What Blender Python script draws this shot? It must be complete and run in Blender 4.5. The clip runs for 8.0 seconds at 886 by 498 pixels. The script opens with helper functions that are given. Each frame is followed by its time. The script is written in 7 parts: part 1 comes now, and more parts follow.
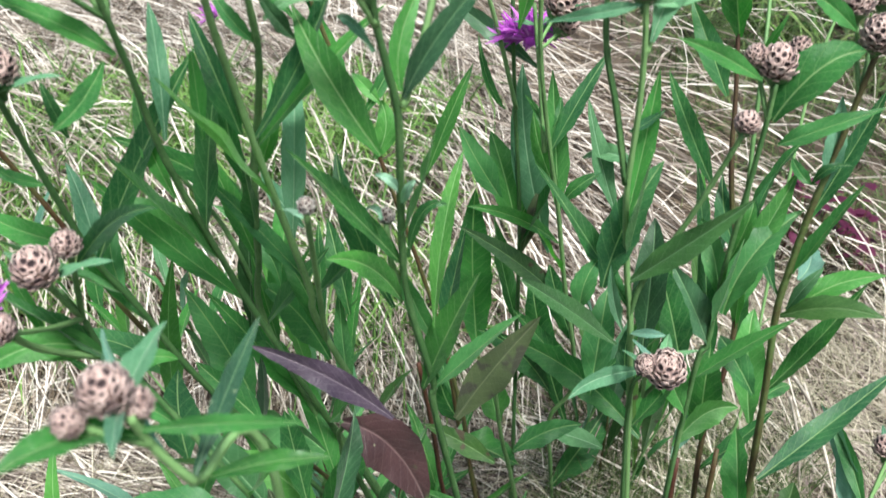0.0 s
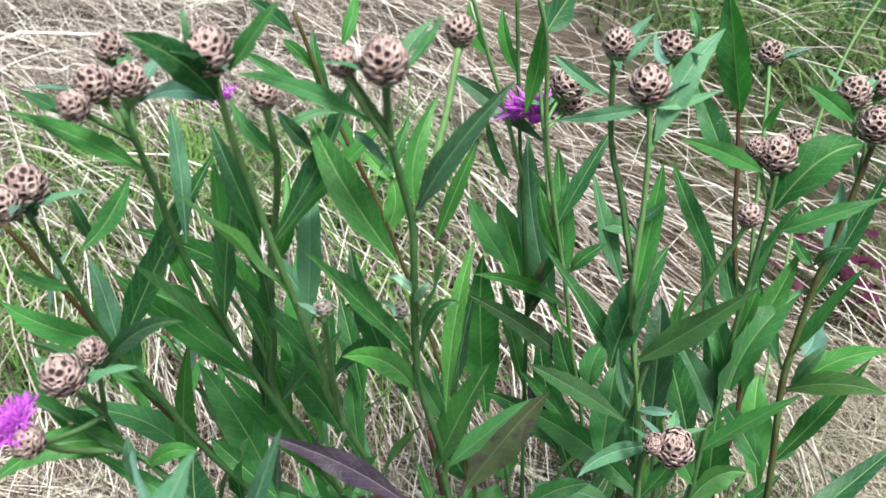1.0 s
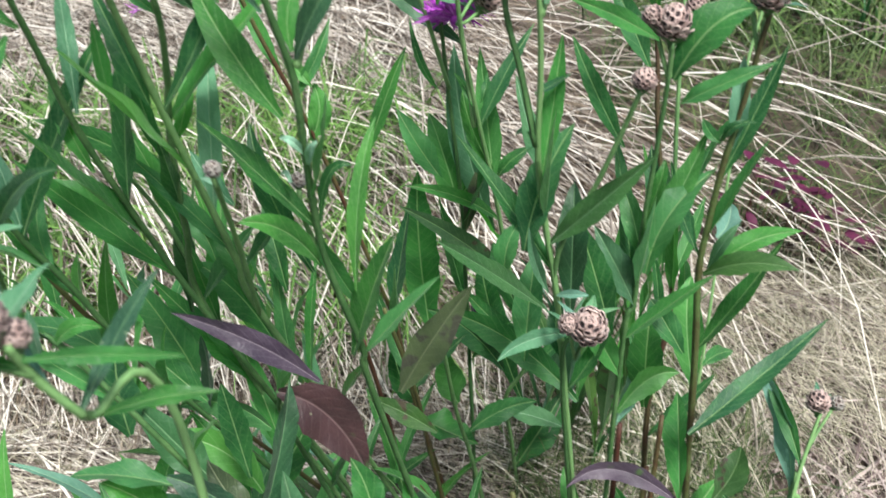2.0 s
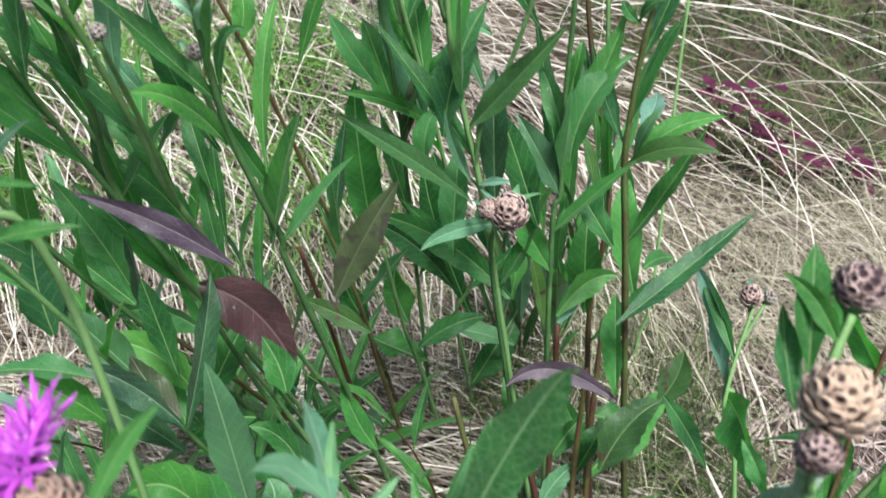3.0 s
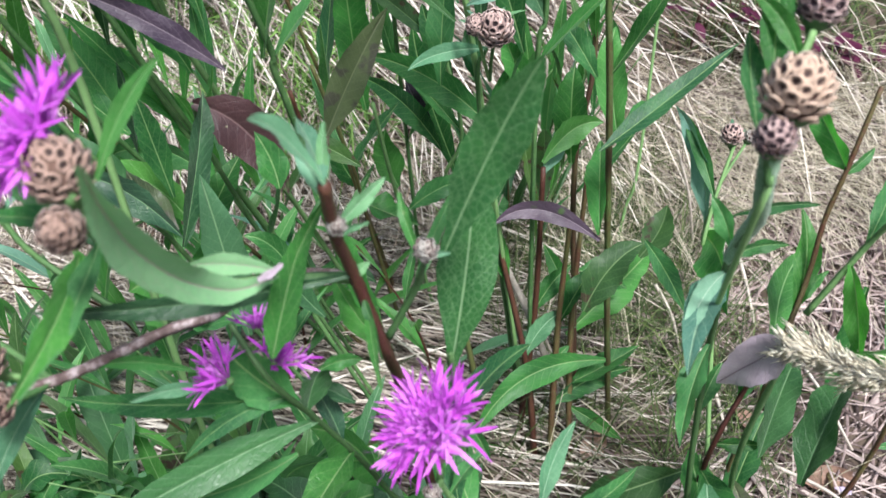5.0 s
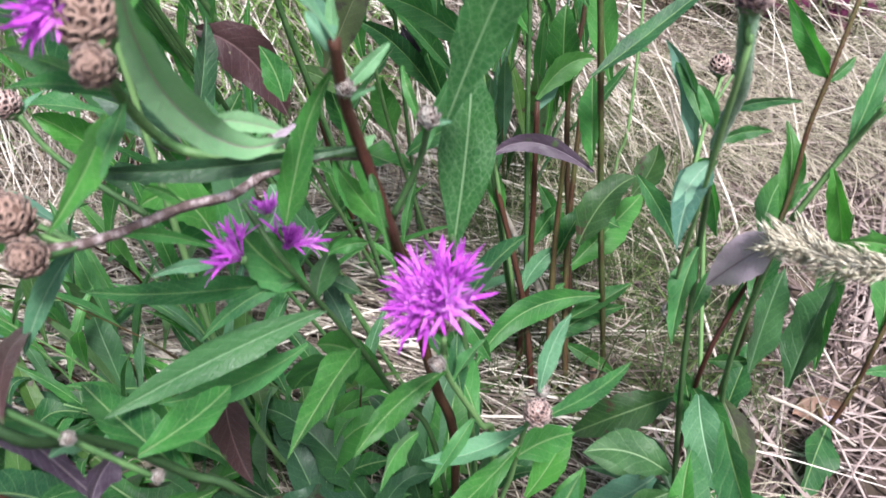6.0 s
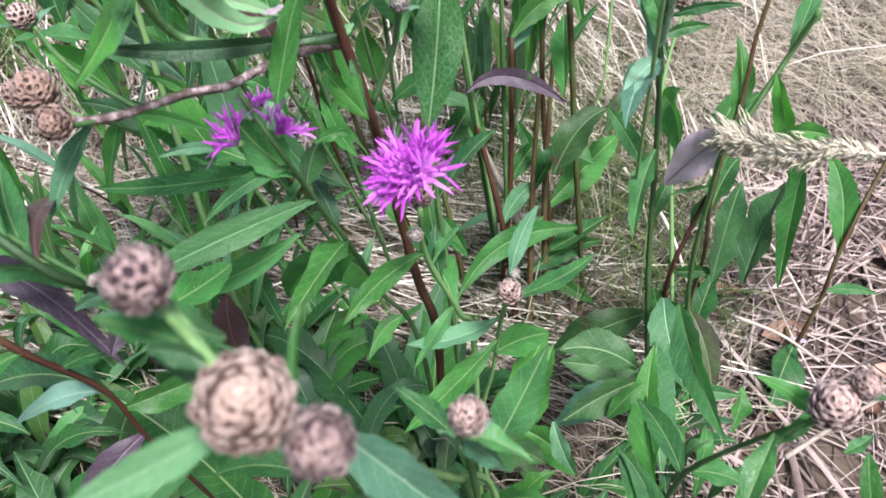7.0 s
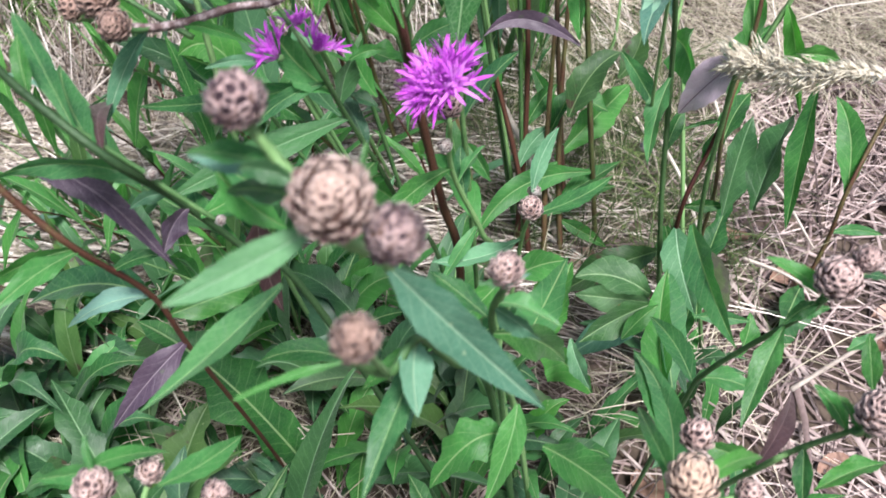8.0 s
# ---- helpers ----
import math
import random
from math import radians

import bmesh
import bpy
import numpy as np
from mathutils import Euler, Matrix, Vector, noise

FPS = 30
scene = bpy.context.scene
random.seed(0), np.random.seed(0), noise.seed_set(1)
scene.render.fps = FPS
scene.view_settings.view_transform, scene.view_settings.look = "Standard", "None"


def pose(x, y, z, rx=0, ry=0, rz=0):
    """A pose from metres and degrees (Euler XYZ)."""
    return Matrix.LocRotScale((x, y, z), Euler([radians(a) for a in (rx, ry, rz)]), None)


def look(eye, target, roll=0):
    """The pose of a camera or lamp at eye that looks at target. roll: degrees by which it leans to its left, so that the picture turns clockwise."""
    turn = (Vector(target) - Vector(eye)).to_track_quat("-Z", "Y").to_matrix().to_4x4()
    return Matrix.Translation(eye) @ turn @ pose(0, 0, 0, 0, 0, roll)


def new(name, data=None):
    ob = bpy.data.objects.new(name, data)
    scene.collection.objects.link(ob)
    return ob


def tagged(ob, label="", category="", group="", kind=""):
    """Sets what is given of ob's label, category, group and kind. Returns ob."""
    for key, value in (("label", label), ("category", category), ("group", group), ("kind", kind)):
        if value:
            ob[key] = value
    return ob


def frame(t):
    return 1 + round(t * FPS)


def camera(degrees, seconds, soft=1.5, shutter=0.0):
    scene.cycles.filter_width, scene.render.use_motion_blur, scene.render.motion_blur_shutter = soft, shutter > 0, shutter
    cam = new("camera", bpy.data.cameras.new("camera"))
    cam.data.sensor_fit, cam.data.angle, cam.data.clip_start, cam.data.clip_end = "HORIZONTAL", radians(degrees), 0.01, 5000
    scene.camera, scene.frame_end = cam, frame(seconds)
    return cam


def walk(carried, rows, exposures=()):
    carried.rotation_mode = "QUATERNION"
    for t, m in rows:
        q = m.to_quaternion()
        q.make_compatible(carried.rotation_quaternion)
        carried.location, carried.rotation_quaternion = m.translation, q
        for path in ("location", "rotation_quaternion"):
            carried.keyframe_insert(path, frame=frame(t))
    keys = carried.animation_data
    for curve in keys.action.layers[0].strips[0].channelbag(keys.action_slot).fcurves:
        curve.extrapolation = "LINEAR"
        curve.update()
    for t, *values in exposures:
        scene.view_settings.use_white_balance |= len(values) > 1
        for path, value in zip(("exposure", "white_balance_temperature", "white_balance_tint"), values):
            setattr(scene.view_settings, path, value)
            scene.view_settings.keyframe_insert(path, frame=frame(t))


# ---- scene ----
cam = camera(55.6, 8.0, soft=1.55, shutter=0.4)
cam.data.dof.use_dof, cam.data.dof.focus_distance, cam.data.dof.aperture_fstop = True, 0.45, 26.0
METRES, EYE, TILT, LEAN, TURN = 0.28, 0.585, -35.0, 0.0, 0.0
ROWS = [
    (0.0, 0.0, 0.0, 0.0, 0.0, 0.0, -0.0),
    (0.5, 0.0028, -0.0216, 0.0518, 0.27, 1.49, -0.1),
    (1.0, -0.01, -0.0306, 0.0772, 0.24, 2.05, 0.41),
    (1.5, 0.032, -0.0386, 0.0141, -0.28, 1.51, 1.37),
    (3.0, 0.1838, -0.0313, -0.172, -1.94, -2.42, 3.44),
    (3.5, 0.2027, -0.0453, -0.2303, -2.32, -4.05, 3.63),
    (4.0, 0.1893, -0.0527, -0.2735, -2.36, -5.37, 3.56),
    (4.5, 0.1861, -0.0716, -0.308, -2.42, -6.42, 3.5),
    (6.0, 0.1606, -0.1469, -0.4475, -2.98, -8.17, 4.43),
    (6.5, 0.1612, -0.2174, -0.509, -3.4, -8.7, 5.04),
    (7.0, 0.1649, -0.2784, -0.5549, -3.63, -9.23, 5.72),
    (7.5, 0.1606, -0.3269, -0.5869, -3.59, -9.87, 6.12),
    (8.0, 0.1249, -0.3538, -0.6246, -3.21, -10.86, 5.74),
]
walk(cam, [(t, pose(0, 0, EYE, TILT, LEAN, TURN) @ pose(METRES * x, METRES * y, METRES * z, 90 + pitch, roll, yaw)) for t, x, y, z, yaw, pitch, roll in ROWS],
     exposures=[(0.0, 0.90, 6400, 2), (1.5, 0.79, 6400, 2), (3.5, 0.79, 6330, 3), (4.5, 0.81, 6270, 5), (6.0, 0.88, 6250, 12), (8.0, 0.93, 6300, 12)])

# ---- daylight under a thin overcast ----
world = bpy.data.worlds.new("sky")
scene.world = world
world.use_nodes = True
wn = world.node_tree.nodes
sky = wn.new("ShaderNodeTexSky")
sky.sky_type, sky.sun_disc = "NISHITA", False
sky.sun_elevation, sky.sun_rotation = radians(64), radians(155)
sky.air_density, sky.dust_density, sky.ozone_density = 1.0, 4.0, 1.0
wn["Background"].inputs["Strength"].default_value = 0.105
world.node_tree.links.new(sky.outputs["Color"], wn["Background"].inputs["Color"])
sun = new("sun", bpy.data.lights.new("sun", "SUN"))
sun.data.energy, sun.data.angle, sun.data.color = 4.4, radians(14), (1.0, 0.98, 0.975)
sun.matrix_world = look((0.55, -0.9, 2.6), (0, 0.3, 0))


# ---- materials ----
def nodes_of(name):
    m = bpy.data.materials.new(name)
    m.use_nodes = True
    t = m.node_tree
    return m, t, t.nodes, t.links, t.nodes["Principled BSDF"]


def ramp(n, stops):
    r = n.new("ShaderNodeValToRGB")
    e = r.color_ramp.elements
    while len(e) < len(stops):
        e.new(0.5)
    for el, (p, c) in zip(e, stops):
        el.position, el.color = p, (*c, 1)
    return r


def math_node(n, l, op, a, b=None):
    m = n.new("ShaderNodeMath")
    m.operation = op
    for i, v in enumerate((a, b)):
        if v is None:
            continue
        if isinstance(v, (int, float)):
            m.inputs[i].default_value = v
        else:
            l.new(v, m.inputs[i])
    return m.outputs[0]


def mix_colour(n, l, fac, a, b, kind="MIX"):
    m = n.new("ShaderNodeMix")
    m.data_type, m.blend_type = "RGBA", kind
    for sock, v in ((m.inputs["Factor"], fac), (m.inputs[6], a), (m.inputs[7], b)):
        if isinstance(v, (int, float)):
            sock.default_value = v
        elif isinstance(v, tuple):
            sock.default_value = (*v, 1)
        else:
            l.new(v, sock)
    return m.outputs[2]


def leaf_material(name, low, high, vein, through_light=0.44, rough=0.45, blotch=None, blotch_at=0.62, shift=1.0, web=0.07):
    """Leaf blade: mottled green, pale midrib and side veins along the blade's own map, fine hairs as roughness."""
    m, t, n, l, p = nodes_of(name)
    uv = n.new("ShaderNodeTexCoord")
    sep = n.new("ShaderNodeSeparateXYZ")
    l.new(uv.outputs["UV"], sep.inputs[0])
    along, across = sep.outputs[0], math_node(n, l, "ABSOLUTE", sep.outputs[1])
    big = n.new("ShaderNodeTexNoise")
    big.inputs["Scale"].default_value, big.inputs["Detail"].default_value = 55, 5
    l.new(uv.outputs["Object"], big.inputs["Vector"])
    fine = n.new("ShaderNodeTexNoise")
    fine.inputs["Scale"].default_value, fine.inputs["Detail"].default_value = 900, 4
    l.new(uv.outputs["Object"], fine.inputs["Vector"])
    info = n.new("ShaderNodeObjectInfo")
    tone = math_node(n, l, "ADD", math_node(n, l, "MULTIPLY", big.outputs[0], 0.9), math_node(n, l, "MULTIPLY", math_node(n, l, "SUBTRACT", info.outputs["Random"], 0.5), 0.55))
    tone = math_node(n, l, "ADD", tone, math_node(n, l, "MULTIPLY", math_node(n, l, "SUBTRACT", fine.outputs[0], 0.5), 0.35))
    r = ramp(n, [(0.15, low), (0.8, high)])
    l.new(tone, r.inputs[0])
    col = r.outputs[0]
    # each leaf leans towards yellow-green or towards a downy blue-green
    hue = math_node(n, l, "FRACT", math_node(n, l, "MULTIPLY", info.outputs["Random"], 7.13))
    col = mix_colour(n, l, math_node(n, l, "MULTIPLY", ramp_factor(n, l, hue, 0.55, 1.0), 0.6 * shift), col, mix_colour(n, l, 1.0, col, (1.28, 1.1, 0.78), "MULTIPLY"))
    col = mix_colour(n, l, math_node(n, l, "MULTIPLY", ramp_factor(n, l, hue, 0.5, 0.0), 0.8 * shift), col, mix_colour(n, l, 1.0, col, (1.35, 1.05, 1.75), "MULTIPLY"))
    if blotch:
        bl = n.new("ShaderNodeTexNoise")
        bl.inputs["Scale"].default_value = 90
        l.new(uv.outputs["Object"], bl.inputs["Vector"])
        col = mix_colour(n, l, ramp_factor(n, l, bl.outputs[0], blotch_at, blotch_at + 0.08), col, blotch)
    # side veins leave the midrib at a slant, with a wander of their own
    phase = math_node(n, l, "ADD", math_node(n, l, "MULTIPLY", along, 75), math_node(n, l, "MULTIPLY", across, -12))
    phase = math_node(n, l, "ADD", phase, math_node(n, l, "MULTIPLY", big.outputs[0], 9))
    side = ramp_factor(n, l, math_node(n, l, "SINE", phase), 0.9, 1.0)
    rib = ramp_factor(n, l, across, 0.05, 0.018)
    veins = math_node(n, l, "MAXIMUM", math_node(n, l, "MULTIPLY", side, 0.2), rib)
    col = mix_colour(n, l, math_node(n, l, "MULTIPLY", veins, 0.75), col, vein)
    # a net of small veins between them
    net = n.new("ShaderNodeTexVoronoi")
    net.feature = "DISTANCE_TO_EDGE"
    net.inputs["Scale"].default_value = 480
    l.new(uv.outputs["Object"], net.inputs["Vector"])
    mesh = ramp_factor(n, l, net.outputs["Distance"], 0.11, 0.0)
    col = mix_colour(n, l, math_node(n, l, "MULTIPLY", mesh, web), col, vein)
    patch = n.new("ShaderNodeTexNoise")
    patch.inputs["Scale"].default_value, patch.inputs["Detail"].default_value = 260, 3
    l.new(uv.outputs["Object"], patch.inputs["Vector"])
    # pale flecks where insects have fed
    fleck = n.new("ShaderNodeTexVoronoi")
    fleck.inputs["Scale"].default_value = 170
    l.new(uv.outputs["Object"], fleck.inputs["Vector"])
    rare = n.new("ShaderNodeTexNoise")
    rare.inputs["Scale"].default_value = 40
    l.new(uv.outputs["Object"], rare.inputs["Vector"])
    spots = math_node(n, l, "MULTIPLY", ramp_factor(n, l, fleck.outputs["Distance"], 0.12, 0.05), ramp_factor(n, l, rare.outputs[0], 0.58, 0.64))
    col = mix_colour(n, l, math_node(n, l, "MULTIPLY", spots, 0.3), col, (0.45, 0.5, 0.3))
    l.new(col, p.inputs["Base Color"])
    l.new(math_node(n, l, "ADD", math_node(n, l, "MULTIPLY", patch.outputs[0], 0.4), rough - 0.22), p.inputs["Roughness"])
    p.inputs["Specular IOR Level"].default_value = 0.36
    p.inputs["Sheen Weight"].default_value = 0.08
    b = n.new("ShaderNodeBump")
    b.inputs["Strength"].default_value, b.inputs["Distance"].default_value = 0.5, 0.0009
    relief = math_node(n, l, "ADD", math_node(n, l, "MULTIPLY", veins, -0.9), math_node(n, l, "MULTIPLY", fine.outputs[0], 0.4))
    relief = math_node(n, l, "ADD", relief, math_node(n, l, "MULTIPLY", patch.outputs[0], 0.6))
    l.new(math_node(n, l, "ADD", relief, math_node(n, l, "MULTIPLY", mesh, -0.14)), b.inputs["Height"])
    l.new(b.outputs[0], p.inputs["Normal"])
    tr = n.new("ShaderNodeBsdfTranslucent")
    l.new(mix_colour(n, l, 1.0, col, (1.05, 1.5, 0.65), "MULTIPLY"), tr.inputs["Color"])
    mx = n.new("ShaderNodeMixShader")
    mx.inputs[0].default_value = through_light
    l.new(p.outputs[0], mx.inputs[1])
    l.new(tr.outputs[0], mx.inputs[2])
    l.new(mx.outputs[0], n["Material Output"].inputs["Surface"])
    return m


def ramp_factor(n, l, value, a, b):
    """0 at a, 1 at b, eased."""
    r = n.new("ShaderNodeMapRange")
    r.interpolation_type = "SMOOTHSTEP"
    lo, hi, f0, f1 = (a, b, 0, 1) if a < b else (b, a, 1, 0)
    r.inputs["From Min"].default_value, r.inputs["From Max"].default_value = lo, hi
    r.inputs["To Min"].default_value, r.inputs["To Max"].default_value = f0, f1
    l.new(value, r.inputs["Value"])
    return r.outputs[0]


def mottled(name, stops, scale, rough=0.7, fine_scale=0, bump=0.3, by="Object", spread=0.5, through_light=0.0, sheen=0.0):
    """A surface whose colour runs over a ramp by two noises and by the piece."""
    m, t, n, l, p = nodes_of(name)
    tc = n.new("ShaderNodeTexCoord")
    a = n.new("ShaderNodeTexNoise")
    a.inputs["Scale"].default_value, a.inputs["Detail"].default_value = scale, 6
    l.new(tc.outputs["Object"], a.inputs["Vector"])
    f = n.new("ShaderNodeTexNoise")
    f.inputs["Scale"].default_value, f.inputs["Detail"].default_value = fine_scale or scale * 9, 4
    l.new(tc.outputs["Object"], f.inputs["Vector"])
    if by == "Island":
        rnd = n.new("ShaderNodeNewGeometry").outputs["Random Per Island"]
    else:
        rnd = n.new("ShaderNodeObjectInfo").outputs["Random"]
    v = math_node(n, l, "ADD", math_node(n, l, "MULTIPLY", a.outputs[0], 0.7), math_node(n, l, "MULTIPLY", f.outputs[0], 0.3))
    v = math_node(n, l, "ADD", v, math_node(n, l, "MULTIPLY", math_node(n, l, "SUBTRACT", rnd, 0.5), spread))
    r = ramp(n, stops)
    l.new(v, r.inputs[0])
    l.new(r.outputs[0], p.inputs["Base Color"])
    p.inputs["Roughness"].default_value = rough
    p.inputs["Specular IOR Level"].default_value = 0.3
    p.inputs["Sheen Weight"].default_value = sheen
    if bump:
        b = n.new("ShaderNodeBump")
        b.inputs["Strength"].default_value, b.inputs["Distance"].default_value = bump, 0.001
        l.new(f.outputs[0], b.inputs["Height"])
        l.new(b.outputs[0], p.inputs["Normal"])
    if through_light:
        tr = n.new("ShaderNodeBsdfTranslucent")
        l.new(r.outputs[0], tr.inputs["Color"])
        mx = n.new("ShaderNodeMixShader")
        mx.inputs[0].default_value = through_light
        l.new(p.outputs[0], mx.inputs[1])
        l.new(tr.outputs[0], mx.inputs[2])
        l.new(mx.outputs[0], n["Material Output"].inputs["Surface"])
    return m


LEAF = {
    "g": leaf_material("leaf_green", (0.014, 0.082, 0.021), (0.064, 0.25, 0.052), (0.30, 0.44, 0.20)),
    "g2": leaf_material("leaf_dull_green", (0.026, 0.075, 0.022), (0.07, 0.16, 0.042), (0.20, 0.30, 0.14), blotch=(0.06, 0.04, 0.028), blotch_at=0.6),
    "dark": leaf_material("leaf_dark_green", (0.011, 0.050, 0.017), (0.038, 0.12, 0.036), (0.15, 0.26, 0.13), 0.15),
    "blue": leaf_material("leaf_downy_green", (0.035, 0.12, 0.055), (0.11, 0.265, 0.135), (0.28, 0.42, 0.28), 0.2, 0.6),
    "bright": leaf_material("leaf_bright_green", (0.020, 0.105, 0.022), (0.075, 0.25, 0.055), (0.28, 0.45, 0.2), 0.3),
    "veined": leaf_material("leaf_netted_veins", (0.024, 0.10, 0.028), (0.065, 0.22, 0.055), (0.24, 0.38, 0.2), 0.4, web=0.2, shift=0.3),
    "pale": leaf_material("leaf_pale_underside", (0.12, 0.27, 0.125), (0.21, 0.40, 0.20), (0.34, 0.2, 0.25), 0.25, 0.6, shift=0.0),
    "purple": leaf_material("leaf_purple", (0.016, 0.010, 0.022), (0.062, 0.040, 0.062), (0.2, 0.16, 0.19), 0.12, 0.5, (0.05, 0.09, 0.03), 0.66, 0.0),
    "lilac": leaf_material("leaf_lilac_grey", (0.22, 0.165, 0.215), (0.40, 0.325, 0.385), (0.17, 0.10, 0.155), 0.15, 0.45, shift=0.0),
    "silver": leaf_material("leaf_silvery_down", (0.13, 0.27, 0.17), (0.27, 0.46, 0.33), (0.4, 0.52, 0.4), 0.25, 0.6, shift=0.0),
    "maroon": leaf_material("leaf_maroon", (0.018, 0.007, 0.009), (0.060, 0.027, 0.029), (0.13, 0.08, 0.08), 0.1, 0.45, (0.05, 0.08, 0.03), 0.62, 0.0),
    "brown": leaf_material("leaf_brownish", (0.035, 0.055, 0.024), (0.095, 0.125, 0.055), (0.2, 0.22, 0.13), 0.2, 0.5, (0.062, 0.062, 0.045), 0.52, 0.0),
    "bitten": leaf_material("leaf_bitten", (0.025, 0.085, 0.022), (0.075, 0.19, 0.05), (0.26, 0.38, 0.2), 0.25, 0.5, (0.14, 0.09, 0.05), 0.68),
}
STEM = {
    "stem": mottled("stem_green", [(0.3, (0.05, 0.118, 0.038)), (0.65, (0.15, 0.27, 0.10))], 60, 0.55, 700, 0.4),
    "downy": mottled("stem_downy", [(0.35, (0.09, 0.20, 0.095)), (0.65, (0.24, 0.42, 0.25))], 150, 0.6, 900, 0.5, sheen=0.2),
    "deep": mottled("stem_deep_green", [(0.2, (0.018, 0.045, 0.016)), (0.75, (0.05, 0.105, 0.036))], 60, 0.55, 700, 0.4),
    "red": mottled("stem_reddish", [(0.3, (0.05, 0.016, 0.012)), (0.52, (0.075, 0.034, 0.020)), (0.74, (0.095, 0.105, 0.036))], 35, 0.55, 700, 0.4),
    "olive": mottled("stem_olive", [(0.3, (0.055, 0.028, 0.018)), (0.48, (0.065, 0.062, 0.024)), (0.7, (0.085, 0.15, 0.045))], 35, 0.55, 700, 0.4),
    "wood": mottled("stem_woody", [(0.36, (0.06, 0.036, 0.032)), (0.52, (0.13, 0.09, 0.085)), (0.66, (0.40, 0.33, 0.33))], 260, 0.75, 900, 0.6, spread=0.1),
}
def bract_material(name, rim, rim2, eye, eye_size):
    """Papery fringed scale, tan at the rim, with a dark eye in the middle."""
    m, t, n, l, p = nodes_of(name)
    uv = n.new("ShaderNodeTexCoord")
    sep = n.new("ShaderNodeSeparateXYZ")
    l.new(uv.outputs["UV"], sep.inputs[0])
    nz = n.new("ShaderNodeTexNoise")
    nz.inputs["Scale"].default_value, nz.inputs["Detail"].default_value = 2.5, 5
    l.new(uv.outputs["Object"], nz.inputs["Vector"])
    fringe = n.new("ShaderNodeTexNoise")
    fringe.inputs["Scale"].default_value = 8
    l.new(uv.outputs["Object"], fringe.inputs["Vector"])
    isl = n.new("ShaderNodeNewGeometry").outputs["Random Per Island"]
    v = math_node(n, l, "ADD", math_node(n, l, "MULTIPLY", nz.outputs[0], 0.6), math_node(n, l, "MULTIPLY", isl, 0.4))
    r = ramp(n, [(0.25, rim), (0.75, rim2)])
    l.new(v, r.inputs[0])
    edge = math_node(n, l, "ADD", sep.outputs[0], math_node(n, l, "MULTIPLY", math_node(n, l, "SUBTRACT", fringe.outputs[0], 0.5), 0.7))
    edge = math_node(n, l, "ADD", edge, math_node(n, l, "MULTIPLY", math_node(n, l, "SUBTRACT", isl, 0.5), 0.3))
    col = mix_colour(n, l, ramp_factor(n, l, edge, eye_size + 0.16, eye_size - 0.1), r.outputs[0], eye)
    l.new(col, p.inputs["Base Color"])
    p.inputs["Roughness"].default_value, p.inputs["Sheen Weight"].default_value = 0.75, 0.15
    b = n.new("ShaderNodeBump")
    b.inputs["Strength"].default_value, b.inputs["Distance"].default_value = 0.4, 0.0004
    l.new(fringe.outputs[0], b.inputs["Height"])
    l.new(b.outputs[0], p.inputs["Normal"])
    return m


BRACT = {
    "brown": bract_material("bract_tan", (0.25, 0.155, 0.138), (0.54, 0.40, 0.36), (0.018, 0.006, 0.008), 0.56),
    "pink": bract_material("bract_pinkish", (0.23, 0.135, 0.125), (0.47, 0.345, 0.325), (0.022, 0.006, 0.012), 0.7),
    "tan": bract_material("bract_pale_tan", (0.27, 0.165, 0.11), (0.52, 0.385, 0.295), (0.035, 0.014, 0.011), 0.44),
    "seed": bract_material("bract_seed_tan", (0.23, 0.135, 0.108), (0.50, 0.375, 0.315), (0.06, 0.024, 0.022), 0.5),
    "rust": bract_material("bract_rust", (0.14, 0.08, 0.062), (0.36, 0.24, 0.19), (0.022, 0.008, 0.006), 0.5),
    "bud": bract_material("bract_downy", (0.189, 0.146, 0.129), (0.361, 0.344, 0.310), (0.043, 0.022, 0.017), 0.4),
}
BRACT["bud2"] = BRACT["brown"]
CORE = mottled("head_core", [(0.3, (0.06, 0.03, 0.024)), (0.7, (0.14, 0.085, 0.066))], 500, 0.85)
CALYX = STEM["stem"]
PETAL = mottled("petal_magenta", [(0.2, (0.38, 0.04, 0.44)), (0.55, (0.58, 0.10, 0.65)), (0.85, (0.78, 0.36, 0.82))], 300, 0.6, 2000, 0.15, "Object", 0.5, 0.3, 0.1)
STRAW = mottled("straw", [(0.1, (0.05, 0.036, 0.028)), (0.36, (0.185, 0.15, 0.125)), (0.6, (0.42, 0.365, 0.315)), (0.84, (0.76, 0.70, 0.63))], 9, 0.6, 300, 0.3, "Island", 0.75, 0.12)
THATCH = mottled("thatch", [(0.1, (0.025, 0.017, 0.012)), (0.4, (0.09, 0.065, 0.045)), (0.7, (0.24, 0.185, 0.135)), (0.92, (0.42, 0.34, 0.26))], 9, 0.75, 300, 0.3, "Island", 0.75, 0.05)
LITTER = mottled("straw_litter", [(0.1, (0.035, 0.023, 0.021)), (0.42, (0.19, 0.138, 0.13)), (0.7, (0.37, 0.295, 0.275)), (0.92, (0.49, 0.41, 0.385))], 14, 0.7, 300, 0.3, "Island", 0.75, 0.08)
FINE = mottled("fine_grass", [(0.1, (0.12, 0.112, 0.07)), (0.45, (0.30, 0.275, 0.195)), (0.8, (0.56, 0.50, 0.40))], 9, 0.65, 300, 0.2, "Island", 0.7, 0.12)
GREEN_GRASS = mottled("green_grass", [(0.15, (0.02, 0.036, 0.010)), (0.55, (0.05, 0.085, 0.022)), (0.9, (0.13, 0.175, 0.055))], 9, 0.6, 300, 0.2, "Island", 0.7, 0.2)
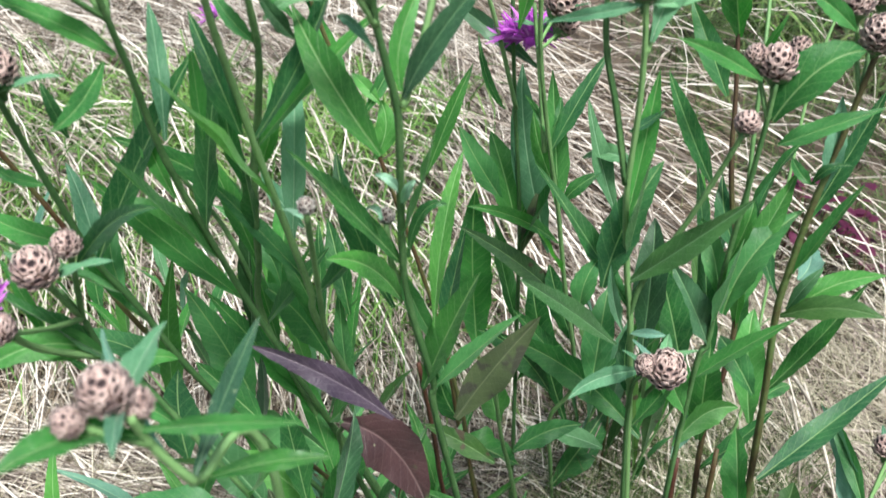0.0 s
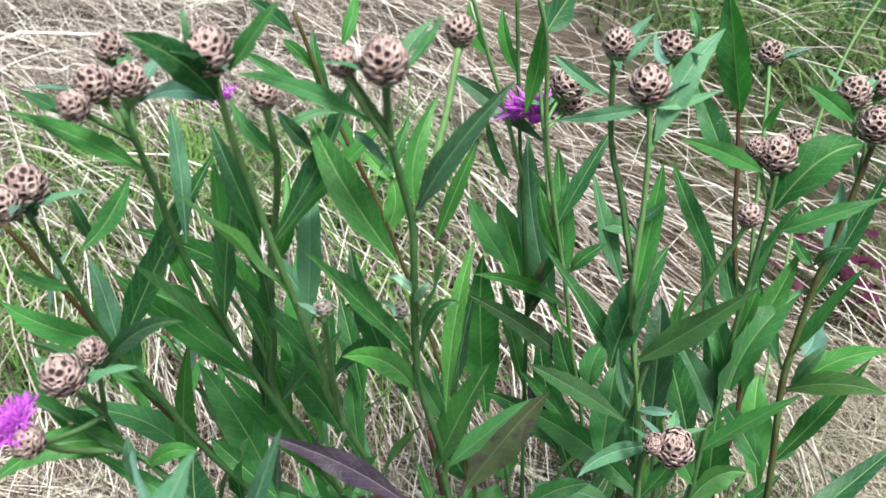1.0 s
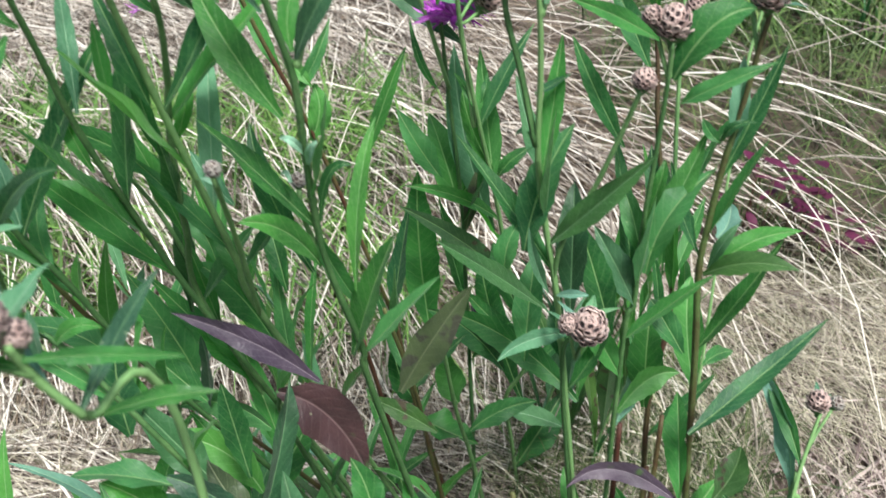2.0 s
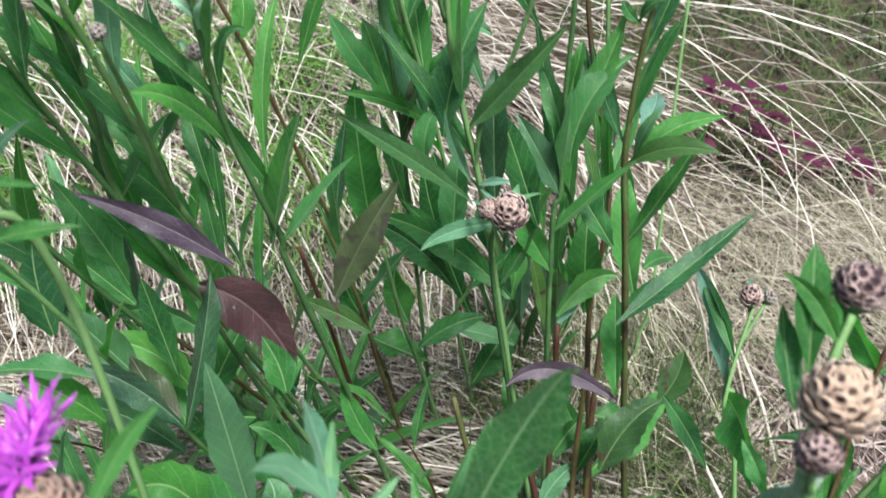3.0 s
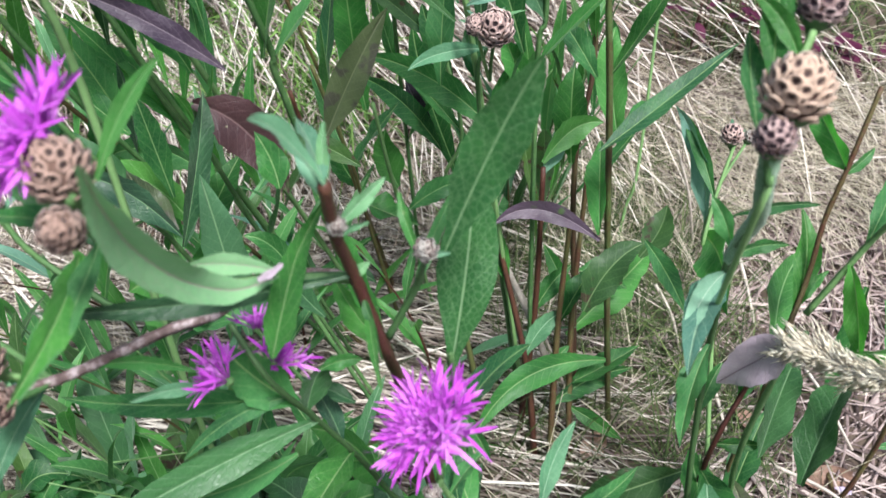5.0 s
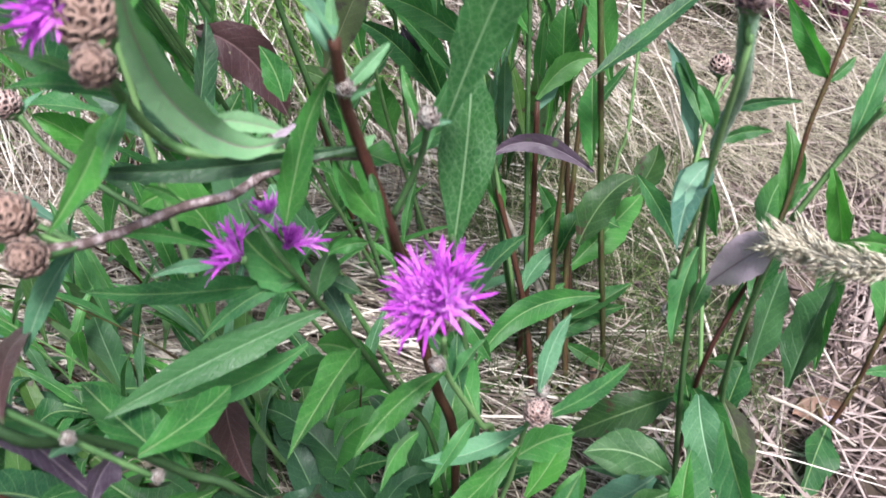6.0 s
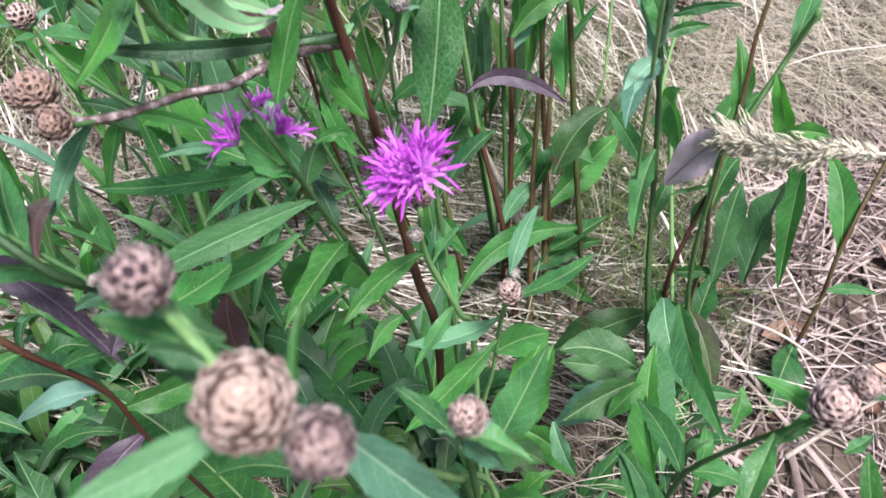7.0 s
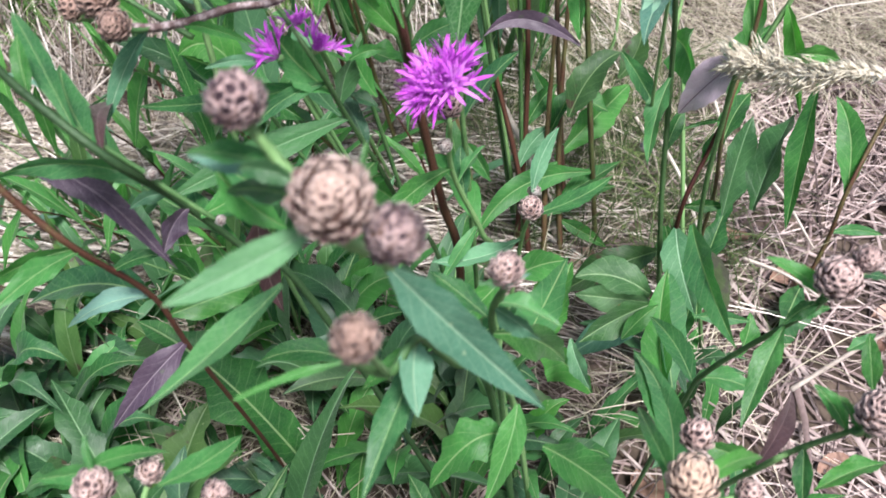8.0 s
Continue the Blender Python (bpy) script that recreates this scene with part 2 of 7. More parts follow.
FRESH_GRASS = mottled("fresh_grass", [(0.15, (0.05, 0.11, 0.025)), (0.55, (0.11, 0.22, 0.045)), (0.9, (0.2, 0.33, 0.09))], 9, 0.55, 300, 0.2, "Island", 0.7, 0.3)
SOIL = mottled("soil", [(0.25, (0.016, 0.011, 0.008)), (0.5, (0.042, 0.030, 0.022)), (0.75, (0.11, 0.082, 0.062))], 18, 0.9, 160, 1.0)
CRIMSON = mottled("crimson_leaf", [(0.2, (0.02, 0.003, 0.010)), (0.6, (0.075, 0.009, 0.034)), (0.9, (0.19, 0.03, 0.09))], 60, 0.5, 500, 0.3, "Island", 0.6, 0.15)
DEAD = mottled("dead_leaf", [(0.2, (0.10, 0.05, 0.035)), (0.6, (0.26, 0.16, 0.12)), (0.9, (0.38, 0.27, 0.22))], 60, 0.7, 500, 0.5, "Object", 0.6)
SEED = mottled("seed_head", [(0.2, (0.60, 0.54, 0.42)), (0.6, (0.80, 0.75, 0.62)), (0.9, (0.88, 0.85, 0.75))], 120, 0.7, 900, 0.3, "Island", 0.5, 0.4)


# ---- building blocks ----
def mesh_of(name, verts, faces, mats, uvs=None, slots=None, smooth=True):
    me = bpy.data.meshes.new(name)
    me.from_pydata([tuple(v) for v in verts], [], faces)
    for m in mats:
        me.materials.append(m)
    if slots is not None:
        me.polygons.foreach_set("material_index", slots)
    if smooth:
        me.polygons.foreach_set("use_smooth", [True] * len(me.polygons))
    if uvs is not None:
        layer = me.uv_layers.new(name="UVMap")
        idx = np.empty(len(me.loops), dtype=np.int32)
        me.loops.foreach_get("vertex_index", idx)
        layer.data.foreach_set("uv", np.asarray(uvs, dtype=np.float32)[idx].ravel())
    me.update()
    return me


def part(name, me, parent, label="", m=None):
    ob = new(name, me)
    ob.parent = parent
    if m is not None:
        ob.matrix_local = m
    return tagged(ob, label)


def unit(v):
    v = np.asarray(v, float)
    return v / max(np.linalg.norm(v), 1e-9)


def spline(pts, steps):
    """Catmull-Rom curve through the points."""
    p = [np.asarray(q, float) for q in pts]
    p = [2 * p[0] - p[1]] + p + [2 * p[-1] - p[-2]]
    out = []
    for i in range(1, len(p) - 2):
        for s in range(steps):
            u = s / steps
            out.append(0.5 * (2 * p[i] + (p[i + 1] - p[i - 1]) * u + (2 * p[i - 1] - 5 * p[i] + 4 * p[i + 1] - p[i + 2]) * u * u + (3 * p[i] - p[i - 1] - 3 * p[i + 1] + p[i + 2]) * u ** 3))
    return out + [p[-2]]


def tube(line, radii, sides=7, ridge=0.0):
    verts, faces = [], []
    up = np.array((0.31, 0.85, 0.42))
    for i, q in enumerate(line):
        d = unit(line[min(i + 1, len(line) - 1)] - line[max(i - 1, 0)])
        a = unit(np.cross(d, up))
        b = np.cross(d, a)
        for k in range(sides):
            th = 2 * math.pi * k / sides
            r = radii[i] * (1 + ridge * (k % 2))
            verts.append(q + (a * math.cos(th) + b * math.sin(th)) * r)
    for i in range(len(line) - 1):
        for k in range(sides):
            k2 = (k + 1) % sides
            faces.append((i * sides + k, i * sides + k2, (i + 1) * sides + k2, (i + 1) * sides + k))
    faces.append(tuple(range(sides))[::-1])
    faces.append(tuple((len(line) - 1) * sides + k for k in range(sides)))
    return verts, faces


def plant(base, label="tall green knapweed with brown scaly flower heads"):
    ob = new("knapweed_plant")
    ob.location = base
    ob.empty_display_size = 0.02
    return tagged(ob, label, "plant", "knapweed plants in the clump")


STEM_LINE = {}


def stem(p, pts, r0, r1, kind="stem"):
    """A ridged stem in millimetres of radius, thicker at its foot."""
    o = np.array(p.location)
    STEM_LINE.setdefault(p.name, pts)
    line = spline([np.array(q) - o for q in pts], 7)
    n = len(line)
    radii = [(r0 + (r1 - r0) * i / (n - 1)) * 0.0008 * (1 + 0.06 * math.sin(i * 2.1)) for i in range(n)]
    v, f = tube(line, radii, 12, 0.34)
    return part("stem", mesh_of("stem", v, f, [STEM[kind]]), p)


LEAF_LABEL = {"purple": "dark purple leaf", "lilac": "greyish lilac leaf", "maroon": "withered maroon leaf", "brown": "brownish green leaf", "bitten": "green leaf with bite marks", "silver": "pale silvery downy leaf"}
rng = np.random.default_rng(7)


def blade(p, line, normal, width, kind, fold, teeth):
    """A lanceolate blade along a line of points; width in millimetres."""
    N, cols = len(line) - 1, (-1, -0.72, -0.4, -0.1, 0, 0.1, 0.4, 0.72, 1)
    half, twist = width / 2000, rng.uniform(-0.7, 0.7)
    wave, ph, pw = rng.uniform(0.08, 0.34), rng.uniform(0, 6.28), rng.uniform(1.5, 2.1)
    peak = rng.uniform(0.34, 0.46)
    verts, uvs, faces = [], [], []
    nn = unit(normal)
    length = np.linalg.norm(line[-1] - line[0])
    for i in range(N + 1):
        s = i / N
        pt = line[i]
        d = unit(line[min(i + 1, N)] - line[max(i - 1, 0)])
        n0 = unit(nn - d * np.dot(nn, d))
        side = np.cross(d, n0)
        a = twist * (s - 0.4)
        side, n0 = side * math.cos(a) + n0 * math.sin(a), n0 * math.cos(a) - side * math.sin(a)
        u = max(0.0, (s - peak) / (1 - peak))
        w = half * (1 - u ** pw if s > peak else 0.16 + 0.84 * math.sin(math.pi / 2 * s / peak) ** 1.4)
        w = max(w, 0.0006 if s < 1 else 0.00005)
        for v in cols:
            edge = 1 + (teeth * math.sin(s * (46 if teeth < 0.1 else 27) + ph + v * 3) if abs(v) == 1 else 0)
            lift = fold * abs(v) * w + (wave * w * math.sin(s * 13 + ph + (2 if v > 0 else 0)) * v * v)
            groove = -0.03 * half if v == 0 else 0
            verts.append(pt + side * (v * w * edge) + n0 * (lift + groove))
            uvs.append((s * length / 0.08, v * max(w / half, 0.25)))
    k = len(cols)
    for i in range(N):
        for j in range(k - 1):
            faces.append((i * k + j, i * k + j + 1, (i + 1) * k + j + 1, (i + 1) * k + j))
    return part("leaf", mesh_of("leaf", verts, faces, [LEAF[kind]], uvs), p, LEAF_LABEL.get(kind, ""))


def leaf(p, base, mid, tip, normal, width, kind="g", fold=0.38, teeth=0.055):
    """A leaf that arches through base, middle and tip."""
    o = np.array(p.location)
    b, m, q = (np.array(v) - o for v in (base, mid, tip))
    c = 2 * m - (b + q) / 2
    N = 14 if teeth < 0.1 else 20
    return blade(p, [(1 - s) ** 2 * b + 2 * s * (1 - s) * c + s * s * q for s in (i / N for i in range(N + 1))], normal, width, kind, fold, teeth)


def long_leaf(p, pts, normal, width, kind="g", fold=0.38, teeth=0.055):
    """A leaf that bends more than once on its way from base to tip."""
    o = np.array(p.location)
    return blade(p, spline([np.array(v) - o for v in pts], 6), normal, width, kind, fold, teeth)


def stem_leaves(p, count, seed, low=0.25, high=0.62):
    """Upright leaves in a spiral along the plant's first stem."""
    r = random.Random(seed)
    line = spline(STEM_LINE[p.name], 8)
    for i in range(count):
        k = int((low + (high - low) * (i + r.random()) / count) * (len(line) - 2))
        b, along = line[k], unit(line[k + 1] - line[k])
        a = i * 2.399963 + r.uniform(-0.5, 0.5)
        out = np.array((math.cos(a), max(-0.35, math.sin(a)), 0.0))
        L = r.uniform(0.045, 0.08)
        way = unit(along * r.uniform(0.8, 1.1) + out * r.uniform(0.3, 0.7))
        m = b + way * L * 0.5 + out * L * 0.06
        leaf(p, b, m, b + way * L + out * L * r.uniform(0.0, 0.2), out * -0.7 + np.array((r.uniform(-0.3, 0.3), -0.3, 0.5)), L * r.uniform(130, 190), r.choice(("g", "g", "g", "bright")))


# a scale of the flower head: a thick rounded tongue, root at the origin, lying along +y, bulging to +z
def scale_shape():
    ring = [(-0.27, -0.36, -0.05), (-0.46, -0.04, 0.0), (-0.47, 0.30, 0.08), (-0.28, 0.54, 0.16), (0.0, 0.61, 0.20), (0.28, 0.54, 0.16), (0.47, 0.30, 0.08), (0.46, -0.04, 0.0), (0.27, -0.36, -0.05)]
    mid = [(x * 0.8, 0.12 + (y - 0.12) * 0.84, z + 0.16) for x, y, z in ring]
    inner = [(x * 0.56, 0.17 + (y - 0.12) * 0.56, z * 0.7 + 0.10) for x, y, z in ring]
    verts = ring + mid + inner + [(0, 0.18, -0.02)]
    n = len(ring)
    faces = [(k * n + i, k * n + (i + 1) % n, (k + 1) * n + (i + 1) % n, (k + 1) * n + i) for k in range(2) for i in range(n)]
    faces += [(2 * n + i, 2 * n + (i + 1) % n, 3 * n) for i in range(n)]
    return np.array(verts, float), faces, [(min(1.0, math.hypot(x / 0.5, (y - 0.24) / 0.5)), 0) for x, y, z in verts]


SCALE_V, SCALE_F, SCALE_UV = scale_shape()
SCALE_MESH = {k: mesh_of("bract", SCALE_V, SCALE_F, [BRACT[k]], SCALE_UV) for k in ("brown", "pink", "tan", "rust", "seed")}


def head_places(count, seed):
    """Places and frames of the scales, in turns of the golden angle round an egg of radius one."""
    r = random.Random(seed)
    out = []
    for i in range(count):
        u = (i + 0.5) / count
        z = -0.93 + 1.93 * u
        th = i * 2.399963 + r.uniform(-0.16, 0.16)
        rad = math.sqrt(max(0.0, 1 - min(0.997, abs(z)) ** 2.2)) * (1.0 - 0.08 * z)
        pos = np.array((rad * math.cos(th), rad * math.sin(th), z * 1.04))
        nrm = unit((math.cos(th) * max(rad, 0.05), math.sin(th) * max(rad, 0.05), z * 0.95))
        upw = unit(np.array((0, 0, 1.0)) - nrm * nrm[2] + np.array((1e-4, 0, 0)))
        sidev = np.cross(upw, nrm)
        tiltv = r.uniform(0.0, 0.16) if count < 90 else r.uniform(0.0, 0.5)
        y = upw * math.cos(tiltv) + nrm * math.sin(tiltv)
        zv = nrm * math.cos(tiltv) - upw * math.sin(tiltv)
        size = (0.50 + 0.08 * (1 - abs(z))) * r.uniform(0.85, 1.12) * math.sqrt(54 / count)
        out.append((pos * 0.84, sidev, y, zv, size))
    for k in range(6 if count else 0):
        th = k * 1.0472
        c, s = math.cos(th), math.sin(th)
        out.append((np.array((c * 0.2, s * 0.2, 0.84)), np.array((s, -c, 0.0)), unit((-c, -s, 0.25)), unit((0.25 * c, 0.25 * s, 1.0)), 0.4))
    return out


def egg(seg=12, rings=9, radius=0.82):
    verts, faces = [], []
    for i in range(rings + 1):
        z = -1 + 2 * i / rings
        r = math.sqrt(max(0, 1 - z * z)) * (1 - 0.08 * z) * radius
        for k in range(seg):
            th = 2 * math.pi * k / seg
            verts.append((r * math.cos(th), r * math.sin(th), z * radius))
    for i in range(rings):
        for k in range(seg):
            k2 = (k + 1) % seg
            faces.append((i * seg + k, i * seg + k2, (i + 1) * seg + k2, (i + 1) * seg + k))
    return verts, faces


def cup():
    """Green foot of a head, flaring from the stem."""
    verts, faces, seg = [], [], 10
    prof = [(0.16, -1.55), (0.2, -1.3), (0.34, -1.1), (0.62, -0.86), (0.78, -0.62)]
    for r, z in prof:
        for k in range(seg):
            th = 2 * math.pi * k / seg
            verts.append((r * math.cos(th), r * math.sin(th), z))
    for i in range(len(prof) - 1):
        for k in range(seg):
            k2 = (k + 1) % seg
            faces.append((i * seg + k, i * seg + k2, (i + 1) * seg + k2, (i + 1) * seg + k))
    return verts, faces


def head_mesh(kind, count, seed, with_scales=True):
    v, f = egg()
    slots = [0] * len(f)
    cv, cf = cup()
    f = f + [tuple(i + len(v) for i in q) for q in cf]
    slots += [1] * len(cf)
    v = list(v) + list(cv)
    uvs = [(0.9, 0)] * len(v)
    if with_scales:
        for pos, x, y, z, s in head_places(count, seed):
            base = len(v)
            v += [pos + (x * a + y * b + z * c) * s for a, b, c in SCALE_V]
            f += [tuple(i + base for i in q) for q in SCALE_F]
            uvs += SCALE_UV
            slots += [2] * len(SCALE_F)
    return mesh_of("flower_head", v, f, [CORE, CALYX, BRACT[kind]], uvs, slots)


HEAD_MESH = {(k, s): head_mesh(k, {"bud": 26, "bud2": 34}.get(k, 56), s) for k in ("brown", "pink", "tan", "rust", "seed", "bud", "bud2") for s in (1, 2, 3)}
BARE = head_mesh("brown", 0, 0, False)


def floret_mesh(lobes, length, lobe, spread, seed):
    """One floret: a slender tube that opens into narrow pointed lobes."""
    r = random.Random(seed)
    v, f = tube([np.array((0, 0, 0.0)), np.array((0, 0, length * 0.3)), np.array((0.01, 0, length * 0.6))], [0.018, 0.022, 0.035], 6)
    top = length * 0.58
    for k in range(lobes):
        th = 2 * math.pi * k / lobes + r.uniform(-0.3, 0.3)
        dx, dy = math.cos(th), math.sin(th)
        base, w, L, sp, cu = len(v), 0.046, lobe * r.uniform(0.8, 1.2), spread * r.uniform(0.6, 1.3), r.uniform(-0.5, 0.6)
        for i in range(5):
            s = i / 4
            out, hh = 0.03 + sp * L * s ** 1.2, top + L * s * (1 - 0.3 * abs(cu) * s)
            ww = w * (1 - 0.3 * s if s < 0.7 else 2.2 * (1.06 - s))
            bend = cu * 0.2 * L * s * s
            for side in (-1, 0, 1):
                v.append(np.array((dx * out - dy * (side * ww + bend), dy * out + dx * (side * ww + bend), hh + (0.012 if side == 0 else 0))))
        for i in range(4):
            for j in range(2):
                a = base + i * 3 + j
                f.append((a, a + 1, a + 4, a + 3))
    return mesh_of("floret", v, f, [PETAL])


FLORET = [floret_mesh(5, 1.0, 0.46, 0.55, 1), floret_mesh(4, 1.0, 0.52, 0.5, 2), floret_mesh(5, 0.8, 0.3, 0.3, 3), floret_mesh(5, 0.9, 0.5, 0.7, 4)]


def aim(at, axis, size, spin=0.0):
    z = Vector(axis).normalized()
    return Matrix.Translation(at) @ z.to_track_quat("Z", "Y").to_matrix().to_4x4() @ Matrix.Rotation(spin, 4, "Z") @ Matrix.Diagonal((size, size, size, 1))


CLOSE = 7.0


def flower(p, at, radius, axis, sparse=False):
    """A tuft of florets that spreads from the top of its scaly cup."""
    o = Vector(p.location)
    z = Vector(axis).normalized()
    foot = Vector(at) - z * radius * 0.55 - o
    size = radius * 1.15
    head_at = part("bloom", mesh_of("bloom", *egg(8, 5, 0.12 if sparse else 0.22), [CALYX if sparse else PETAL]), p, "magenta bloom of narrow florets", aim(foot, axis, size))
    r = random.Random(int(radius * 1e6))
    n = 24 if sparse else 150
    for i in range(n):
        u = (i + 0.5) / n
        lean = 0.1 + (0.9 if sparse else 1.25) * u ** 0.9 + r.uniform(-0.14, 0.14)
        th = i * 2.399963 + r.uniform(-0.15, 0.15)
        d = (math.sin(lean) * math.cos(th), math.sin(lean) * math.sin(th), math.cos(lean))
        me = FLORET[2] if u < 0.6 else FLORET[i % 4]
        L = (0.72 + 0.38 * u * u) * r.uniform(0.85, 1.12)
        part("floret", me, head_at, "", aim((d[0] * 0.12, d[1] * 0.12, d[2] * 0.1), d, L, r.uniform(0, 6.28)))
    return head_at


def head(p, at, radius, axis, kind="brown"):
    """A flower head of overlapping scales; radius in millimetres."""
    radius = radius / 1000
    if kind.startswith("flower"):
        return flower(p, at, radius, axis, kind == "flower_s")
    o = Vector(p.location)
    m = aim(Vector(at) - o, axis, radius, rng.uniform(0, 6.28))
    if kind == "brown" and radius > 0.0045 and at[1] > 0.1:
        for k in range(2):
            th, L = rng.uniform(0, 6.28), rng.uniform(0.010, 0.024)
            d = np.array((math.cos(th), math.sin(th), rng.uniform(0.0, 0.7)))
            b = np.array(at) - np.array(axis) * radius * 1.15
            leaf(p, b, b + d * L * 0.5 + np.array((0, 0, 0.0015)), b + d * L, (-d[0] * 0.4, -d[1] * 0.4, 1), L * rng.uniform(190, 260), "blue")
    near = kind in ("brown", "pink", "tan", "rust", "seed") and at[1] < 0.1 and radius * 1000 > 5.2
    if not near:
        return part("flower_head", HEAD_MESH[kind, 1 + int(rng.integers(3))], p, "", m)
    h = part("flower_head", BARE, p, "", m)
    for pos, x, y, z, s in head_places(96 if kind == "seed" else 58, int(rng.integers(99))):
        part("bract", SCALE_MESH[kind], h, "", Matrix(((x[0] * s, y[0] * s, z[0] * s, pos[0]), (x[1] * s, y[1] * s, z[1] * s, pos[1]), (x[2] * s, y[2] * s, z[2] * s, pos[2]), (0, 0, 0, 1))))
    return h


def blades(name, label, category, mat, rows, width, lift, segs=5, seed=1):
    """Grass as one mass: rows of (foot, heading, length, rise); each blade rises, bends over and tapers."""
    r = np.random.default_rng(seed)
    n = len(rows)
    foot = np.array([q[0] for q in rows])
    head_ = np.array([q[1] for q in rows])
    length = np.array([q[2] for q in rows])
    rise = np.array([q[3] for q in rows])
    curl = r.normal(0, 0.14, n)
    w = width * r.uniform(0.35, 1.35, n)
    wob = r.uniform(-1, 1, (n, 2)) * 0.022
    V = np.zeros((n, segs + 1, 3, 3))
    for i in range(segs + 1):
        s = i / segs
        ang = head_ + curl * s * s
        fwd = length * s
        c = np.stack([foot[:, 0] + np.cos(ang) * fwd + wob[:, 0] * length * math.sin(s * 5), foot[:, 1] + np.sin(ang) * fwd + wob[:, 1] * length * math.sin(s * 4), foot[:, 2] + rise * (4 * s * (1 - s * 0.92)) * 0.5 + lift * s], 1)
        side = np.stack([-np.sin(ang), np.cos(ang), np.zeros(n)], 1) * (w * (1 - 0.75 * s))[:, None]
        V[:, i, 0], V[:, i, 1], V[:, i, 2] = c - side, c + side, c + np.array((0, 0, 1)) * (w * 1.1 * (1 - 0.75 * s))[:, None]
    faces = []
    for i in range(segs):
        a, b = i * 3, (i + 1) * 3
        faces += [(a, b, b + 2, a + 2), (a + 2, b + 2, b + 1, a + 1)]
    F = np.array(faces)
    allf = (F[None] + (np.arange(n) * (segs + 1) * 3)[:, None, None]).reshape(-1, 4)
    me = bpy.data.meshes.new(name)
    V = V.reshape(-1, 3)
    me.vertices.add(len(V))
    me.vertices.foreach_set("co", V.ravel())
    me.loops.add(allf.size)
    me.loops.foreach_set("vertex_index", allf.ravel())
    me.polygons.add(len(allf))
    me.polygons.foreach_set("loop_start", np.arange(len(allf)) * 4)
    me.polygons.foreach_set("use_smooth", [True] * len(allf))
    me.update(calc_edges=True)
    me.materials.append(mat)
    return tagged(new(name, me), label, category, "", "stuff")


# ---- ground: one sheet to the horizon ----
def ground_height(x, y):
    far = max(0.0, y - 0.55)
    h = 0.012 * noise.noise((x * 9, y * 9, 0)) + 0.006 * noise.noise((x * 31, y * 31, 4)) - 0.006
    return h + 0.10 * (1 - math.exp(-far * 1.6)) * (0.6 + 0.6 * noise.noise((x * 1.7, y * 1.7, 2)))


def graded(lo, hi, a, b, fine):
    out = list(np.arange(a, b, fine))
    step, v = fine, b
    while v < hi:
        out.append(v)
        step *= 1.5
        v += step
    out.append(hi)
    step, v = fine, a - fine
    while v > lo:
        out.insert(0, v)
        step *= 1.5
        v -= step
    out.insert(0, lo)
    return out


gx, gy = graded(-400, 400, -1.2, 1.4, 0.025), graded(-400, 600, -0.6, 2.4, 0.025)
gv = [(x, y, ground_height(x, y)) for y in gy for x in gx]
gf = [(j * len(gx) + i, j * len(gx) + i + 1, (j + 1) * len(gx) + i + 1, (j + 1) * len(gx) + i) for j in range(len(gy) - 1) for i in range(len(gx) - 1)]
tagged(new("ground", mesh_of("ground", gv, gf, [SOIL])), "brown crumbly soil under dry grass litter", "ground", "", "structure")

# ---- plants ----
p = plant((.0000, .3700, .0000))
stem(p, [(.0000, .3700, .0000), (-.0368, .3239, .1767), (-.0735, .2697, .3534), (-.0827, .2542, .4037), (-.0893, .2382, .4532), (-.0896, .2264, .4874), (-.0895, .2145, .5172)], 1.6, 0.9)
stem_leaves(p, 4, 700)
leaf(p, (-.0915, .2234, .4947), (-.1099, .2262, .5044), (-.1345, .2363, .5080), (0.46, -0.62, 0.64), 7)
leaf(p, (-.1055, .2145, .5157), (-.1125, .2194, .5177), (-.1247, .2321, .5156), (0.53, -0.75, 0.39), 4)
leaf(p, (-.0955, .2234, .4925), (-.0975, .2069, .4874), (-.1009, .1934, .4859), (0.50, -0.58, 0.64), 6)
leaf(p, (-.1149, .2305, .4650), (-.1139, .2242, .4782), (-.1148, .2231, .4866), (0.33, -0.75, 0.57), 4, 'bright')
leaf(p, (-.0873, .2359, .4614), (-.0884, .2464, .4827), (-.0946, .2659, .4958), (0.30, -0.86, 0.42), 6, 'blue')
leaf(p, (-.0909, .2438, .4352), (-.0982, .2498, .4526), (-.1043, .2638, .4671), (0.17, -0.64, 0.75), 7)
stem(p, [(-.0897, .2193, .5063), (-.0920, .2190, .5107), (-.0959, .2188, .5191)], 0.9, 0.8)
head(p, (-.0970, .2182, .5230), 5.1, (-0.28, -0.16, 0.95), 'brown')
stem(p, [(-.0897, .2193, .5063), (-.0899, .2211, .5097), (-.0897, .2229, .5176)], 0.9, 0.8)
head(p, (-.0894, .2233, .5217), 5.1, (0.08, 0.10, 0.99), 'brown')
stem(p, [(-.0897, .2193, .5063), (-.0926, .2135, .5121), (-.0972, .2077, .5197)], 0.9, 0.8)
head(p, (-.0979, .2058, .5223), 4.0, (-0.22, -0.58, 0.79), 'brown')
stem(p, [(-.0897, .2193, .5063), (-.0937, .2285, .5123), (-.0980, .2377, .5225)], 0.9, 0.8)
head(p, (-.0984, .2381, .5261), 4.5, (-0.11, 0.10, 0.99), 'brown')
p = plant((.0300, .3750, .0000))
